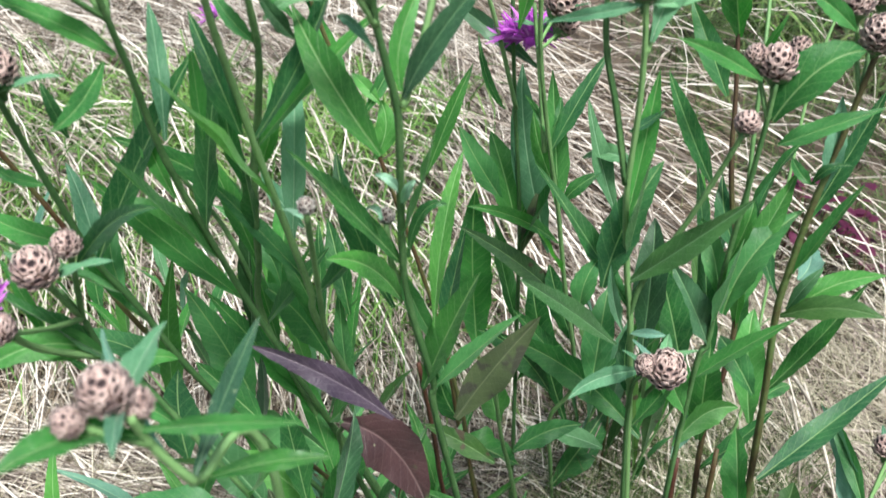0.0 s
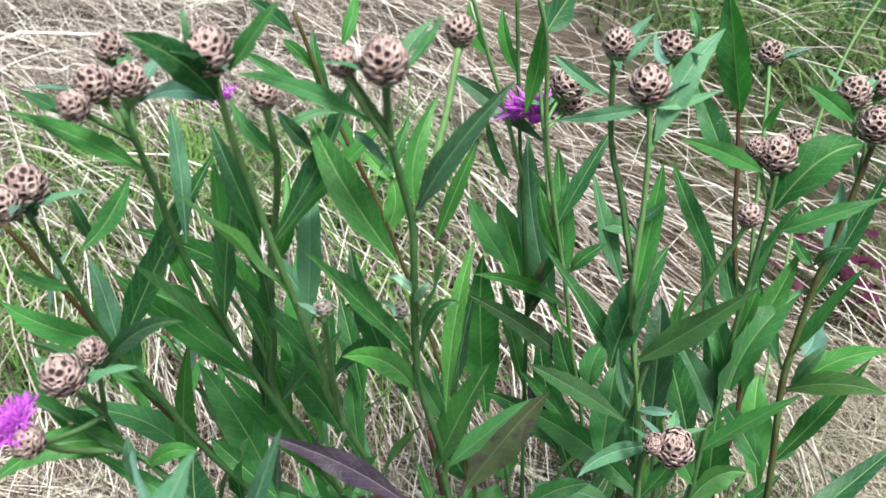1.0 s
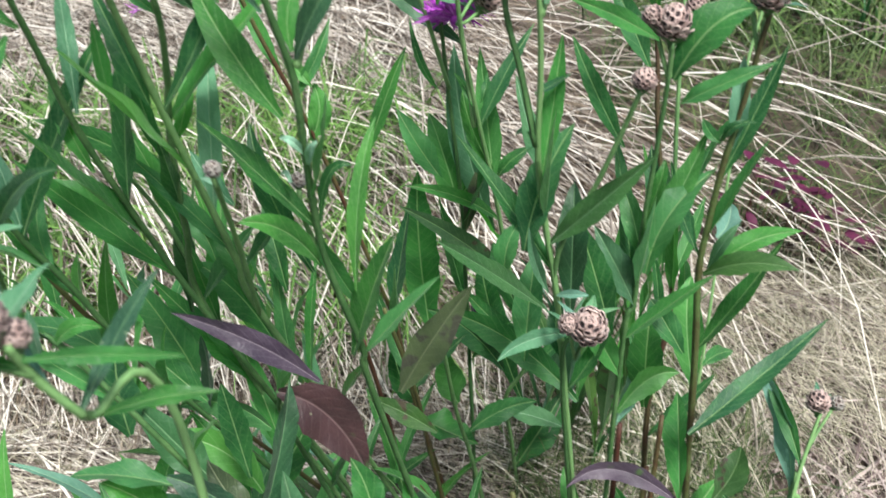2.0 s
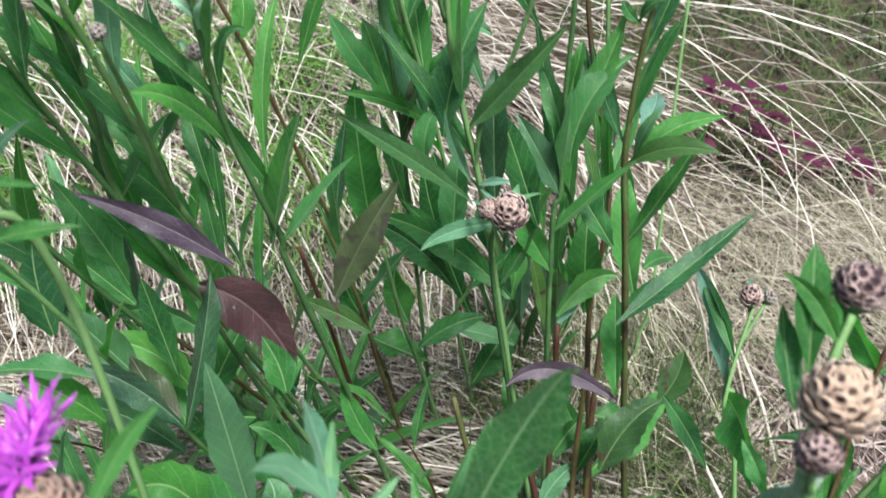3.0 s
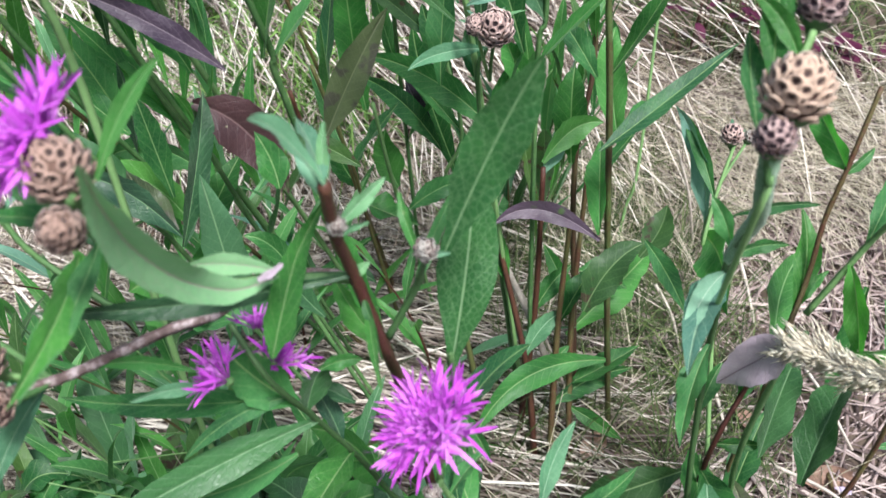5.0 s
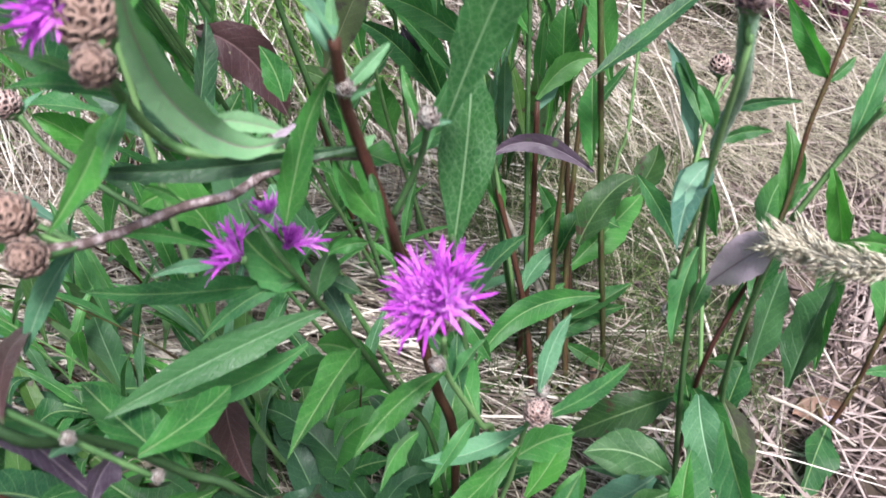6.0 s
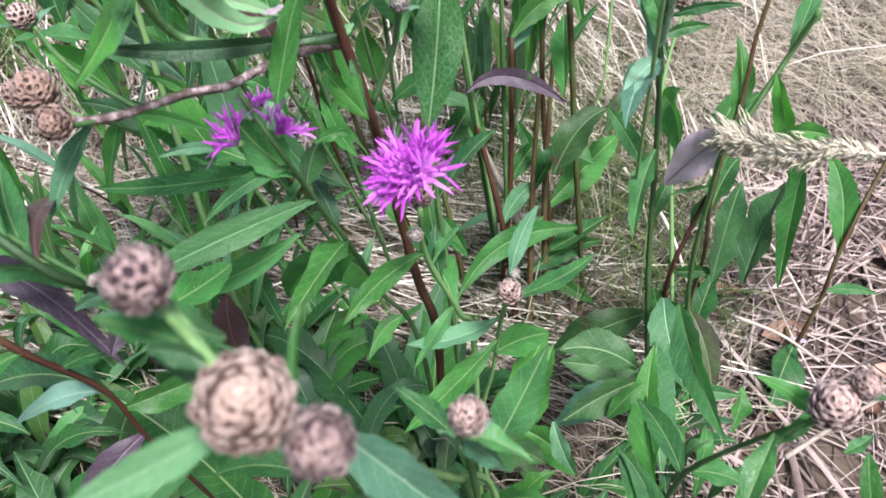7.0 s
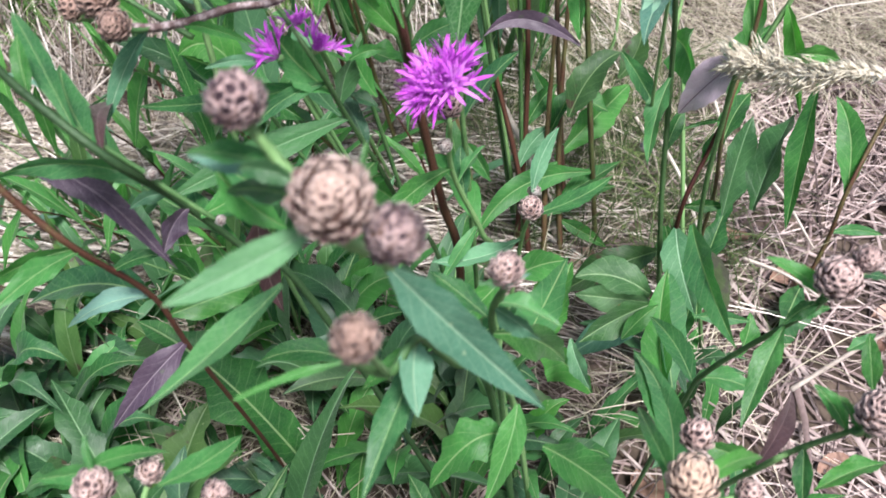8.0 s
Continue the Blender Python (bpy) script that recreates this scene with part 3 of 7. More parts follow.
stem(p, [(.0300, .3750, .0000), (-.0095, .3281, .1724), (-.0491, .2732, .3448), (-.0521, .2617, .3812), (-.0548, .2521, .4106), (-.0583, .2399, .4472), (-.0609, .2276, .4827), (-.0620, .2207, .5013), (-.0621, .2143, .5179), (-.0620, .2082, .5312)], 1.6, 0.9)
stem_leaves(p, 4, 701)
leaf(p, (-.0628, .2127, .5209), (-.0667, .2007, .5355), (-.0764, .1927, .5455), (0.10, -0.92, 0.39), 9)
leaf(p, (-.0637, .2130, .5200), (-.0745, .2158, .5222), (-.0898, .2257, .5140), (0.06, -0.83, 0.56), 5, 'blue')
leaf(p, (-.0578, .2094, .5299), (-.0490, .2048, .5410), (-.0421, .2058, .5488), (0.04, -0.77, 0.64), 5)
leaf(p, (-.0668, .2082, .5342), (-.0656, .2050, .5417), (-.0666, .2078, .5464), (0.47, -0.75, 0.46), 2, 'blue')
leaf(p, (-.0743, .2325, .4634), (-.0721, .2278, .4826), (-.0719, .2287, .4946), (0.41, -0.61, 0.67), 5)
leaf(p, (-.0548, .2521, .4106), (-.0518, .2598, .4458), (-.0516, .2759, .4704), (0.04, -0.84, 0.54), 9, 'blue')
leaf(p, (-.0626, .2337, .4646), (-.0676, .2352, .4824), (-.0755, .2437, .5006), (0.02, -0.87, 0.49), 8)
leaf(p, (-.0503, .2732, .3448), (-.0579, .2756, .3736), (-.0681, .2853, .3811), (-0.14, -0.67, 0.73), 9)
head(p, (-.0617, .2086, .5355), 6.1, (0.03, -0.17, 0.99), 'brown')
stem(p, [(-.0500, .2720, .3476), (-.0456, .2422, .4052), (-.0410, .2123, .4491)], 1.1, 0.9)
head(p, (-.0410, .2136, .4511), 2.6, (0.00, 0.07, 1.00), 'bud')
p = plant((.0000, .3800, .0000))
stem(p, [(.0000, .3800, .0000), (-.0380, .3377, .1664), (-.0761, .2875, .3328), (-.0724, .2689, .3944), (-.0644, .2527, .4457), (-.0594, .2460, .4658), (-.0546, .2371, .4911), (-.0541, .2288, .5115)], 1.6, 0.9)
stem_leaves(p, 4, 702)
leaf(p, (-.0551, .2363, .4935), (-.0611, .2335, .5024), (-.0664, .2367, .5109), (0.38, -0.81, 0.45), 5)
leaf(p, (-.0511, .2334, .5014), (-.0431, .2336, .5067), (-.0349, .2406, .5044), (0.21, -0.78, 0.59), 3, 'blue')
leaf(p, (-.0431, .2371, .4939), (-.0469, .2291, .5034), (-.0504, .2260, .5118), (0.35, -0.85, 0.40), 5, 'dark')
leaf(p, (-.0648, .2551, .4393), (-.0588, .2609, .4547), (-.0605, .2746, .4677), (0.11, -0.87, 0.49), 6)
leaf(p, (-.0679, .2600, .4233), (-.0714, .2524, .4530), (-.0699, .2498, .4744), (0.04, -0.78, 0.63), 6)
stem(p, [(-.0546, .2363, .4931), (-.0545, .2336, .5004), (-.0544, .2309, .5113)], 0.9, 0.8)
head(p, (-.0546, .2309, .5146), 4.2, (-0.04, 0.00, 1.00), 'brown')
p = plant((.0400, .3200, .0000))
stem(p, [(.0400, .3200, .0000), (.0185, .2901, .1609), (-.0030, .2523, .3217), (-.0039, .2467, .3465), (-.0124, .2351, .3975), (-.0135, .2282, .4270), (-.0130, .2213, .4552), (-.0126, .2151, .4798), (-.0151, .2106, .4972), (-.0173, .2062, .5130), (-.0174, .2011, .5291)], 1.6, 0.9)
stem_leaves(p, 3, 733)
leaf(p, (-.0222, .2047, .5177), (-.0390, .2099, .5242), (-.0600, .2229, .5240), (0.42, -0.78, 0.47), 5)
leaf(p, (-.0108, .2138, .4863), (-.0003, .2118, .5060), (.0162, .2160, .5245), (0.00, -0.88, 0.48), 7, 'dark')
leaf(p, (-.0115, .2131, .4886), (-.0113, .2182, .5021), (-.0044, .2310, .5144), (0.23, -0.86, 0.45), 6)
leaf(p, (-.0121, .2011, .5335), (-.0073, .2097, .5368), (-.0031, .2269, .5385), (-0.19, -0.86, 0.48), 3)
leaf(p, (-.0183, .2188, .4655), (-.0331, .2270, .4866), (-.0445, .2436, .5023), (0.02, -0.74, 0.67), 11)
leaf(p, (-.0128, .2227, .4499), (-.0166, .2199, .4569), (-.0207, .2232, .4562), (-0.05, -0.85, 0.52), 3, 'silver')
leaf(p, (-.0130, .2240, .4444), (-.0108, .2183, .4541), (-.0081, .2180, .4575), (0.16, -0.73, 0.67), 3, 'silver')
leaf(p, (-.0081, .2476, .3423), (.0022, .2401, .3799), (.0132, .2376, .4087), (-0.26, -0.52, 0.81), 13)
leaf(p, (-.0145, .2351, .3976), (-.0241, .2231, .4214), (-.0369, .2151, .4303), (0.01, -0.69, 0.72), 9)
leaf(p, (-.0177, .2351, .3948), (-.0309, .2416, .4265), (-.0368, .2561, .4468), (0.07, -0.81, 0.58), 9)
leaf(p, (-.0032, .2397, .3817), (.0001, .2478, .4188), (.0076, .2644, .4436), (-0.23, -0.63, 0.75), 7, 'bright')
leaf(p, (-.0118, .2299, .4205), (-.0066, .2238, .4422), (.0017, .2231, .4456), (0.14, -0.61, 0.78), 4)
leaf(p, (-.0180, .2093, .5014), (-.0243, .2151, .5072), (-.0296, .2288, .5034), (-0.14, -0.89, 0.43), 3, 'blue')
leaf(p, (-.0140, .2313, .4143), (-.0095, .2381, .3920), (-.0010, .2531, .3594), (-0.08, -0.57, 0.82), 7)
leaf(p, (-.0447, .2251, .4392), (-.0495, .2320, .4375), (-.0574, .2472, .4287), (0.38, -0.67, 0.64), 3, 'silver')
leaf(p, (-.0197, .2254, .4388), (-.0217, .2301, .4399), (-.0263, .2426, .4318), (0.05, -0.76, 0.64), 2, 'silver')
leaf(p, (-.0186, .2205, .3534), (-.0422, .2215, .3740), (-.0681, .2200, .3904), (0.26, -0.79, 0.56), 10, 'purple')
head(p, (-.0175, .2014, .5351), 5.9, (-0.01, -0.18, 0.98), 'brown')
stem(p, [(-.0174, .2057, .5145), (-.0215, .2047, .5216), (-.0269, .2037, .5314)], 0.9, 0.8)
head(p, (-.0281, .2032, .5343), 3.9, (-0.39, -0.15, 0.91), 'brown')
stem(p, [(-.0168, .2073, .5092), (-.0227, .2043, .5210), (-.0271, .2013, .5313)], 1.2, 0.9)
stem(p, [(-.0112, .2145, .4831), (-.0066, .2191, .4962), (-.0025, .2237, .5116), (.0010, .2283, .5287)], 1.2, 0.9)
head(p, (.0015, .2309, .5326), 4.3, (0.09, 0.19, 0.98), 'brown')
stem(p, [(-.0144, .2344, .4009), (-.0179, .2338, .4173), (-.0188, .2332, .4316)], 1.1, 0.9)
head(p, (-.0187, .2348, .4340), 2.7, (-0.02, 0.18, 0.98), 'bud')
p = plant((.0339, .4380, .0000))
stem(p, [(.0339, .4380, .0000), (.0227, .4325, .0687), (.0114, .4191, .1374), (.0031, .4084, .2130), (-.0019, .4039, .2439), (-.0327, .3846, .3732), (-.0535, .3738, .4402), (-.0674, .3630, .4979)], 1.6, 0.9, 'red')
stem_leaves(p, 4, 704)
leaf(p, (-.0687, .3646, .4874), (-.0763, .3589, .4980), (-.0850, .3585, .5042), (0.12, -0.76, 0.64), 7)
leaf(p, (-.0612, .3689, .4675), (-.0684, .3718, .4759), (-.0774, .3820, .4790), (0.16, -0.94, 0.31), 6)
leaf(p, (-.0679, .3706, .4532), (-.0787, .3671, .4684), (-.0957, .3694, .4783), (0.36, -0.81, 0.47), 7)
leaf(p, (-.0484, .3673, .4812), (-.0440, .3731, .4920), (-.0421, .3868, .5005), (0.25, -0.82, 0.51), 6)
leaf(p, (-.0310, .3803, .4060), (-.0382, .3855, .4129), (-.0463, .3986, .4145), (0.00, -0.84, 0.54), 7, 'bright')
leaf(p, (-.0356, .3846, .3732), (-.0290, .3849, .3902), (-.0318, .3920, .4030), (0.22, -0.79, 0.57), 12, 'bright')
leaf(p, (-.0447, .3786, .4134), (-.0553, .3873, .4340), (-.0669, .4045, .4539), (0.22, -0.90, 0.37), 8)
leaf(p, (-.0555, .3727, .4465), (-.0615, .3742, .4710), (-.0627, .3826, .4840), (-0.00, -0.87, 0.50), 6)
leaf(p, (-.0400, .3808, .3993), (-.0280, .3871, .4184), (-.0209, .4015, .4335), (0.15, -0.82, 0.56), 7)
leaf(p, (.0135, .4264, .1192), (.0339, .4173, .1135), (.0558, .4128, .1035), (0.34, -0.01, 0.94), 28)
leaf(p, (.0068, .3100, .2595), (.0255, .3050, .3004), (.0453, .3000, .3372), (0.06, -0.79, 0.62), 19, 'brown')
p = plant((.0556, .4423, .0000))
stem(p, [(.0556, .4423, .0000), (.0543, .4431, .0486), (.0530, .4360, .0972), (.0485, .4264, .2383), (.0471, .4231, .2863), (.0439, .4196, .3351), (.0384, .4153, .3936), (.0348, .4113, .4443), (.0318, .4070, .4916)], 1.6, 0.9)
stem_leaves(p, 4, 705)
stem(p, [(.0360, .4060, .0000), (.0200, .4000, .1101), (.0123, .3850, .1868), (-.0028, .3700, .2693)], 1.7, 1.2, 'red')
stem(p, [(.0170, .4020, .0000), (.0002, .3800, .1145), (-.0055, .3600, .1906), (-.0134, .3400, .2709)], 1.7, 1.2, 'red')
stem(p, [(.0650, .4210, .0000), (.0505, .4100, .0917), (.0394, .4000, .1523), (.0304, .3850, .2317)], 1.7, 1.2, 'stem')
leaf(p, (.0342, .4203, .3267), (.0205, .4235, .3486), (.0090, .4341, .3674), (0.10, -0.76, 0.64), 15)
leaf(p, (.0435, .4215, .3092), (.0361, .4283, .3376), (.0279, .4432, .3594), (0.12, -0.64, 0.76), 22, 'bright')
leaf(p, (.0491, .4139, .4112), (.0219, .4227, .4303), (.0010, .4401, .4395), (-0.04, -0.91, 0.41), 10, 'dark')
leaf(p, (.0335, .4159, .3862), (.0241, .4226, .4004), (.0191, .4374, .4207), (0.18, -0.78, 0.61), 5)
leaf(p, (-.0093, .4187, .3441), (.0039, .4233, .3789), (.0167, .4355, .4045), (0.10, -0.78, 0.62), 9)
leaf(p, (.0781, .4259, .2444), (.0452, .4094, .2882), (.0084, .3959, .3238), (-0.04, -0.69, 0.72), 13, 'g2')
leaf(p, (.0706, .4226, .2931), (.0439, .4106, .3191), (.0118, .4026, .3330), (-0.02, -0.67, 0.75), 9)
leaf(p, (.0237, .4293, .1987), (.0187, .4308, .2716), (.0199, .4393, .3224), (0.08, -0.82, 0.57), 24)
leaf(p, (.0658, .4231, .2862), (.0485, .4246, .3516), (.0434, .4331, .4055), (-0.14, -0.81, 0.57), 19, 'blue')
leaf(p, (.0901, .4340, .1251), (.0669, .4380, .2059), (.0597, .4495, .2516), (-0.03, -0.72, 0.70), 19)
leaf(p, (.0751, .4321, .1597), (.0491, .4156, .2117), (.0216, .4021, .2420), (-0.23, -0.75, 0.62), 17)
leaf(p, (.0482, .4231, .2863), (.0534, .4204, .3141), (.0562, .4238, .3323), (-0.28, -0.83, 0.49), 9, 'brown')
leaf(p, (.0696, .4307, .1807), (.0586, .4307, .2024), (.0526, .4373, .2171), (-0.15, -0.60, 0.79), 10, 'purple')
leaf(p, (.0420, .4340, .1256), (.0345, .4299, .1595), (.0360, .4316, .1802), (0.15, -0.69, 0.71), 22, 'bright')
leaf(p, (.0205, .4100, .4599), (.0118, .4066, .4726), (.0090, .4091, .4884), (-0.07, -0.85, 0.52), 7)
leaf(p, (.0337, .4106, .4506), (.0272, .4090, .4688), (.0257, .4136, .4842), (-0.34, -0.89, 0.31), 7)
leaf(p, (.0128, .4345, .1253), (.0003, .4359, .1535), (-.0036, .4443, .1790), (-0.08, -0.51, 0.86), 18)
leaf(p, (.0492, .4048, .1266), (.0733, .4123, .1388), (.0984, .4153, .1429), (-0.06, -0.74, 0.67), 16)
stem(p, [(.0397, .4159, .3862), (.0283, .4062, .4310), (.0184, .3966, .4648), (.0096, .3869, .4975)], 1.2, 0.9)
p = plant((.0922, .4582, .0000))
stem(p, [(.0922, .4582, .0000), (.0847, .4476, .0672), (.0772, .4291, .1344), (.0896, .4185, .1821), (.0722, .3960, .2814), (.0622, .3819, .3412), (.0536, .3716, .3838), (.0440, .3580, .4380), (.0396, .3442, .4886), (.0341, .3367, .5118)], 1.6, 0.9)
stem_leaves(p, 4, 706)
leaf(p, (.0536, .3716, .3838), (.0667, .3779, .4096), (.0826, .3923, .4305), (-0.20, -0.73, 0.66), 9)
leaf(p, (.0331, .3538, .4540), (.0378, .3521, .4808), (.0393, .3566, .5037), (-0.29, -0.82, 0.49), 8)
leaf(p, (.0385, .3427, .4939), (.0449, .3515, .5004), (.0549, .3690, .5071), (0.15, -0.91, 0.40), 12)
leaf(p, (.0528, .3696, .3917), (.0473, .3772, .4021), (.0415, .3933, .4050), (-0.33, -0.78, 0.54), 4)
leaf(p, (.0536, .3682, .3991), (.0563, .3709, .4056), (.0580, .3808, .4098), (-0.29, -0.68, 0.68), 4)
leaf(p, (.0643, .3798, .3501), (.0709, .3782, .3603), (.0831, .3829, .3661), (-0.18, -0.81, 0.56), 8)
leaf(p, (.0935, .3833, .3399), (.0810, .3848, .3755), (.0739, .3933, .4031), (0.08, -0.70, 0.71), 11, 'blue')
leaf(p, (.0973, .3757, .3740), (.0852, .3838, .3768), (.0752, .4003, .3643), (-0.11, -0.71, 0.70), 9, 'blue')
leaf(p, (.0609, .3788, .3545), (.0503, .3793, .3791), (.0456, .3867, .3986), (-0.13, -0.70, 0.70), 9)
leaf(p, (.0853, .4106, .2212), (.0715, .4111, .2596), (.0656, .4183, .2810), (-0.26, -0.73, 0.63), 14)
leaf(p, (.1249, .4510, .0781), (.0936, .4477, .0974), (.0620, .4484, .1044), (0.38, -0.28, 0.88), 19, 'blue')
leaf(p, (.0890, .4536, .0306), (.1141, .4703, .0613), (.1349, .4922, .0835), (0.32, -0.88, 0.37), 30)
stem(p, [(.0507, .3716, .3839), (.0460, .3776, .4256), (.0422, .3836, .4554)], 1.2, 0.9)
stem(p, [(.0420, .3566, .4438), (.0455, .3700, .4439), (.0524, .3835, .4497)], 0.9, 0.8)
head(p, (.0556, .3836, .4553), 8.1, (0.50, 0.01, 0.86), 'brown')
stem(p, [(.0420, .3566, .4438), (.0473, .3720, .4395), (.0555, .3875, .4402)], 0.9, 0.8)
head(p, (.0584, .3885, .4445), 6.6, (0.56, 0.19, 0.81), 'brown')
head(p, (.0435, .4072, .4367), 14.5, (-0.02, 0.63, 0.78), 'flower')
head(p, (-.1123, .4003, .4455), 7.3, (-0.56, 0.06, 0.82), 'flower_s')
p = plant((.1257, .3063, .0000))
stem(p, [(.1257, .3063, .0000), (.1045, .2966, .1664), (.0832, .2788, .3328), (.0746, .2744, .3827), (.0692, .2710, .4195), (.0683, .2676, .4543), (.0668, .2651, .4781), (.0644, .2628, .4968)], 1.6, 0.9)
stem_leaves(p, 4, 707)
leaf(p, (.0636, .2629, .4958), (.0486, .2657, .4916), (.0341, .2758, .4851), (-0.18, -0.79, 0.58), 5, 'blue')
leaf(p, (.0664, .2629, .4957), (.0793, .2694, .4949), (.0955, .2840, .4932), (-0.50, -0.77, 0.40), 4, 'blue')
leaf(p, (.0684, .2645, .4827), (.0765, .2705, .5025), (.0924, .2845, .5149), (-0.01, -0.89, 0.46), 10, 'blue')
leaf(p, (.0502, .2628, .4999), (.0388, .2592, .5091), (.0316, .2615, .5148), (-0.37, -0.81, 0.46), 4, 'blue')
leaf(p, (.0554, .2628, .5114), (.0590, .2653, .5151), (.0654, .2751, .5164), (-0.22, -0.83, 0.52), 3, 'blue')
leaf(p, (.0665, .2682, .4479), (.0726, .2732, .4485), (.0829, .2860, .4479), (-0.44, -0.71, 0.55), 4)
leaf(p, (.0659, .2753, .3728), (.0720, .2765, .4044), (.0854, .2846, .4274), (-0.26, -0.71, 0.65), 15)
leaf(p, (.0774, .2775, .3480), (.0699, .2700, .3711), (.0663, .2675, .3900), (-0.18, -0.63, 0.76), 5, 'blue')
leaf(p, (.0762, .2750, .3760), (.0938, .2630, .4033), (.1116, .2550, .4283), (-0.20, -0.79, 0.58), 11, 'dark')
leaf(p, (.0883, .2788, .3328), (.0880, .2848, .3738), (.0899, .2988, .3921), (-0.23, -0.52, 0.82), 14, 'dark')
leaf(p, (.0761, .2784, .3386), (.0499, .2619, .3724), (.0279, .2484, .3979), (-0.09, -0.67, 0.74), 9, 'dark')
leaf(p, (.0802, .2777, .3460), (.0865, .2702, .3522), (.0935, .2677, .3532), (-0.23, -0.57, 0.79), 4, 'blue')
leaf(p, (.1085, .2806, .3200), (.0988, .2821, .3535), (.0915, .2906, .3753), (-0.14, -0.57, 0.81), 14)
leaf(p, (.0577, .2764, .3591), (.0584, .2749, .3763), (.0643, .2798, .3844), (-0.24, -0.67, 0.71), 10)
leaf(p, (.0687, .2824, .3035), (.0707, .2884, .3341), (.0751, .3024, .3526), (-0.32, -0.64, 0.70), 14)
leaf(p, (.0689, .2628, .5113), (.0667, .2695, .5117), (.0686, .2843, .5142), (-0.12, -0.91, 0.40), 3, 'blue')
leaf(p, (.0874, .2824, .3033), (.0840, .2884, .3196), (.0880, .3024, .3315), (-0.05, -0.62, 0.78), 9)
head(p, (.0644, .2661, .5020), 6.7, (-0.04, 0.05, 1.00), 'brown')
stem(p, [(.0681, .2704, .4251), (.0614, .2733, .4558), (.0560, .2761, .4772), (.0542, .2790, .5054)], 1.3, 0.9)
head(p, (.0562, .2823, .5105), 5.4, (0.11, 0.16, 0.98), 'brown')
stem(p, [(.0672, .2651, .4781), (.0722, .2744, .4928), (.0757, .2838, .5034)], 1.2, 0.9)
head(p, (.0767, .2867, .5078), 5.5, (0.13, 0.26, 0.96), 'brown')
stem(p, [(.0792, .2768, .3552), (.0813, .2726, .3781), (.0922, .2683, .4076), (.0990, .2641, .4318), (.1035, .2598, .4515)], 1.2, 0.9)
head(p, (.1049, .2618, .4546), 4.4, (0.23, 0.09, 0.97), 'brown')
stem(p, [(.1270, .2685, .0000), (.1191, .2798, .0887), (.1010, .2980, .1847)], 2.5, 1.5, 'red')
leaf(p, (.1070, .2919, .1527), (.1022, .3054, .1737), (.1001, .3196, .1837), (-0.19, -0.75, 0.63), 11)
leaf(p, (.1176, .2813, .0967), (.1309, .2923, .1129), (.1466, .2995, .1189), (-0.11, -0.69, 0.71), 13, 'blue')
leaf(p, (.1211, .2770, .0665), (.1366, .2854, .0827), (.1508, .2958, .0884), (-0.06, -0.72, 0.69), 13)
p = plant((.1222, .3124, .0000))
stem(p, [(.1222, .3124, .0000), (.1045, .3004, .1487), (.0869, .2804, .2975), (.0903, .2764, .3254)], 1.6, 0.9)
leaf(p, (.0903, .2764, .3254), (.0677, .2674, .3289), (.0528, .2550, .3284), (0.43, -0.68, 0.59), 8, 'blue')
leaf(p, (.0977, .2882, .2689), (.0666, .3171, .2859), (.0299, .3385, .2920), (-0.34, -0.73, 0.60), 16)
leaf(p, (.1004, .3041, .2549), (.1050, .3159, .2720), (.1091, .3279, .2824), (0.51, -0.72, 0.46), 10)
stem(p, [(.0924, .2788, .3065), (.0915, .2677, .3226), (.0916, .2566, .3415)], 0.9, 0.8)
head(p, (.0915, .2539, .3473), 8.0, (-0.02, -0.43, 0.90), 'brown')
stem(p, [(.0924, .2788, .3065), (.0879, .2672, .3250), (.0835, .2556, .3456)], 0.9, 0.8)
head(p, (.0831, .2541, .3490), 4.7, (-0.12, -0.41, 0.91), 'brown')
stem(p, [(.0923, .3055, .0000), (.0834, .2957, .0848), (.0675, .3003, .1855)], 2.5, 1.5, 'red')
p = plant((.1269, .3006, .0000))
stem(p, [(.1269, .3006, .0000), (.1218, .2979, .1548), (.1167, .2872, .3097), (.1193, .2861, .3338), (.1181, .2841, .3742), (.1190, .2820, .4168), (.1193, .2807, .4412), (.1190, .2794, .4614)], 1.6, 0.9)
stem_leaves(p, 4, 709)
leaf(p, (.1501, .2700, .1484), (.1666, .2800, .1748), (.1882, .2900, .1826), (-0.20, -0.59, 0.78), 22, 'g2')
leaf(p, (.2009, .3300, .1331), (.2150, .3400, .1465), (.2214, .3500, .1605), (-0.25, -0.61, 0.75), 20, 'g2')
leaf(p, (.1916, .3000, .1755), (.2055, .2900, .1552), (.2193, .2800, .1278), (-0.25, -0.57, 0.78), 13)
leaf(p, (.1136, .2794, .4626), (.0933, .2674, .4768), (.0754, .2594, .4861), (-0.30, -0.78, 0.56), 7)
leaf(p, (.1213, .2803, .4464), (.1324, .2778, .4678), (.1490, .2815, .4727), (-0.49, -0.64, 0.59), 17)
leaf(p, (.1258, .2809, .4360), (.1380, .2737, .4465), (.1575, .2716, .4559), (-0.48, -0.58, 0.66), 8)
leaf(p, (.1226, .2853, .3504), (.1306, .2888, .3796), (.1529, .2998, .3954), (-0.47, -0.50, 0.73), 17)
leaf(p, (.1055, .2822, .4167), (.0919, .2837, .4422), (.0836, .2922, .4610), (0.02, -0.86, 0.52), 8)
leaf(p, (.1196, .2861, .3324), (.1087, .2876, .3551), (.0996, .2961, .3708), (-0.06, -0.67, 0.74), 14, 'dark')
leaf(p, (.1469, .2869, .2998), (.1372, .2956, .3155), (.1356, .3130, .3137), (-0.18, -0.71, 0.69), 12)
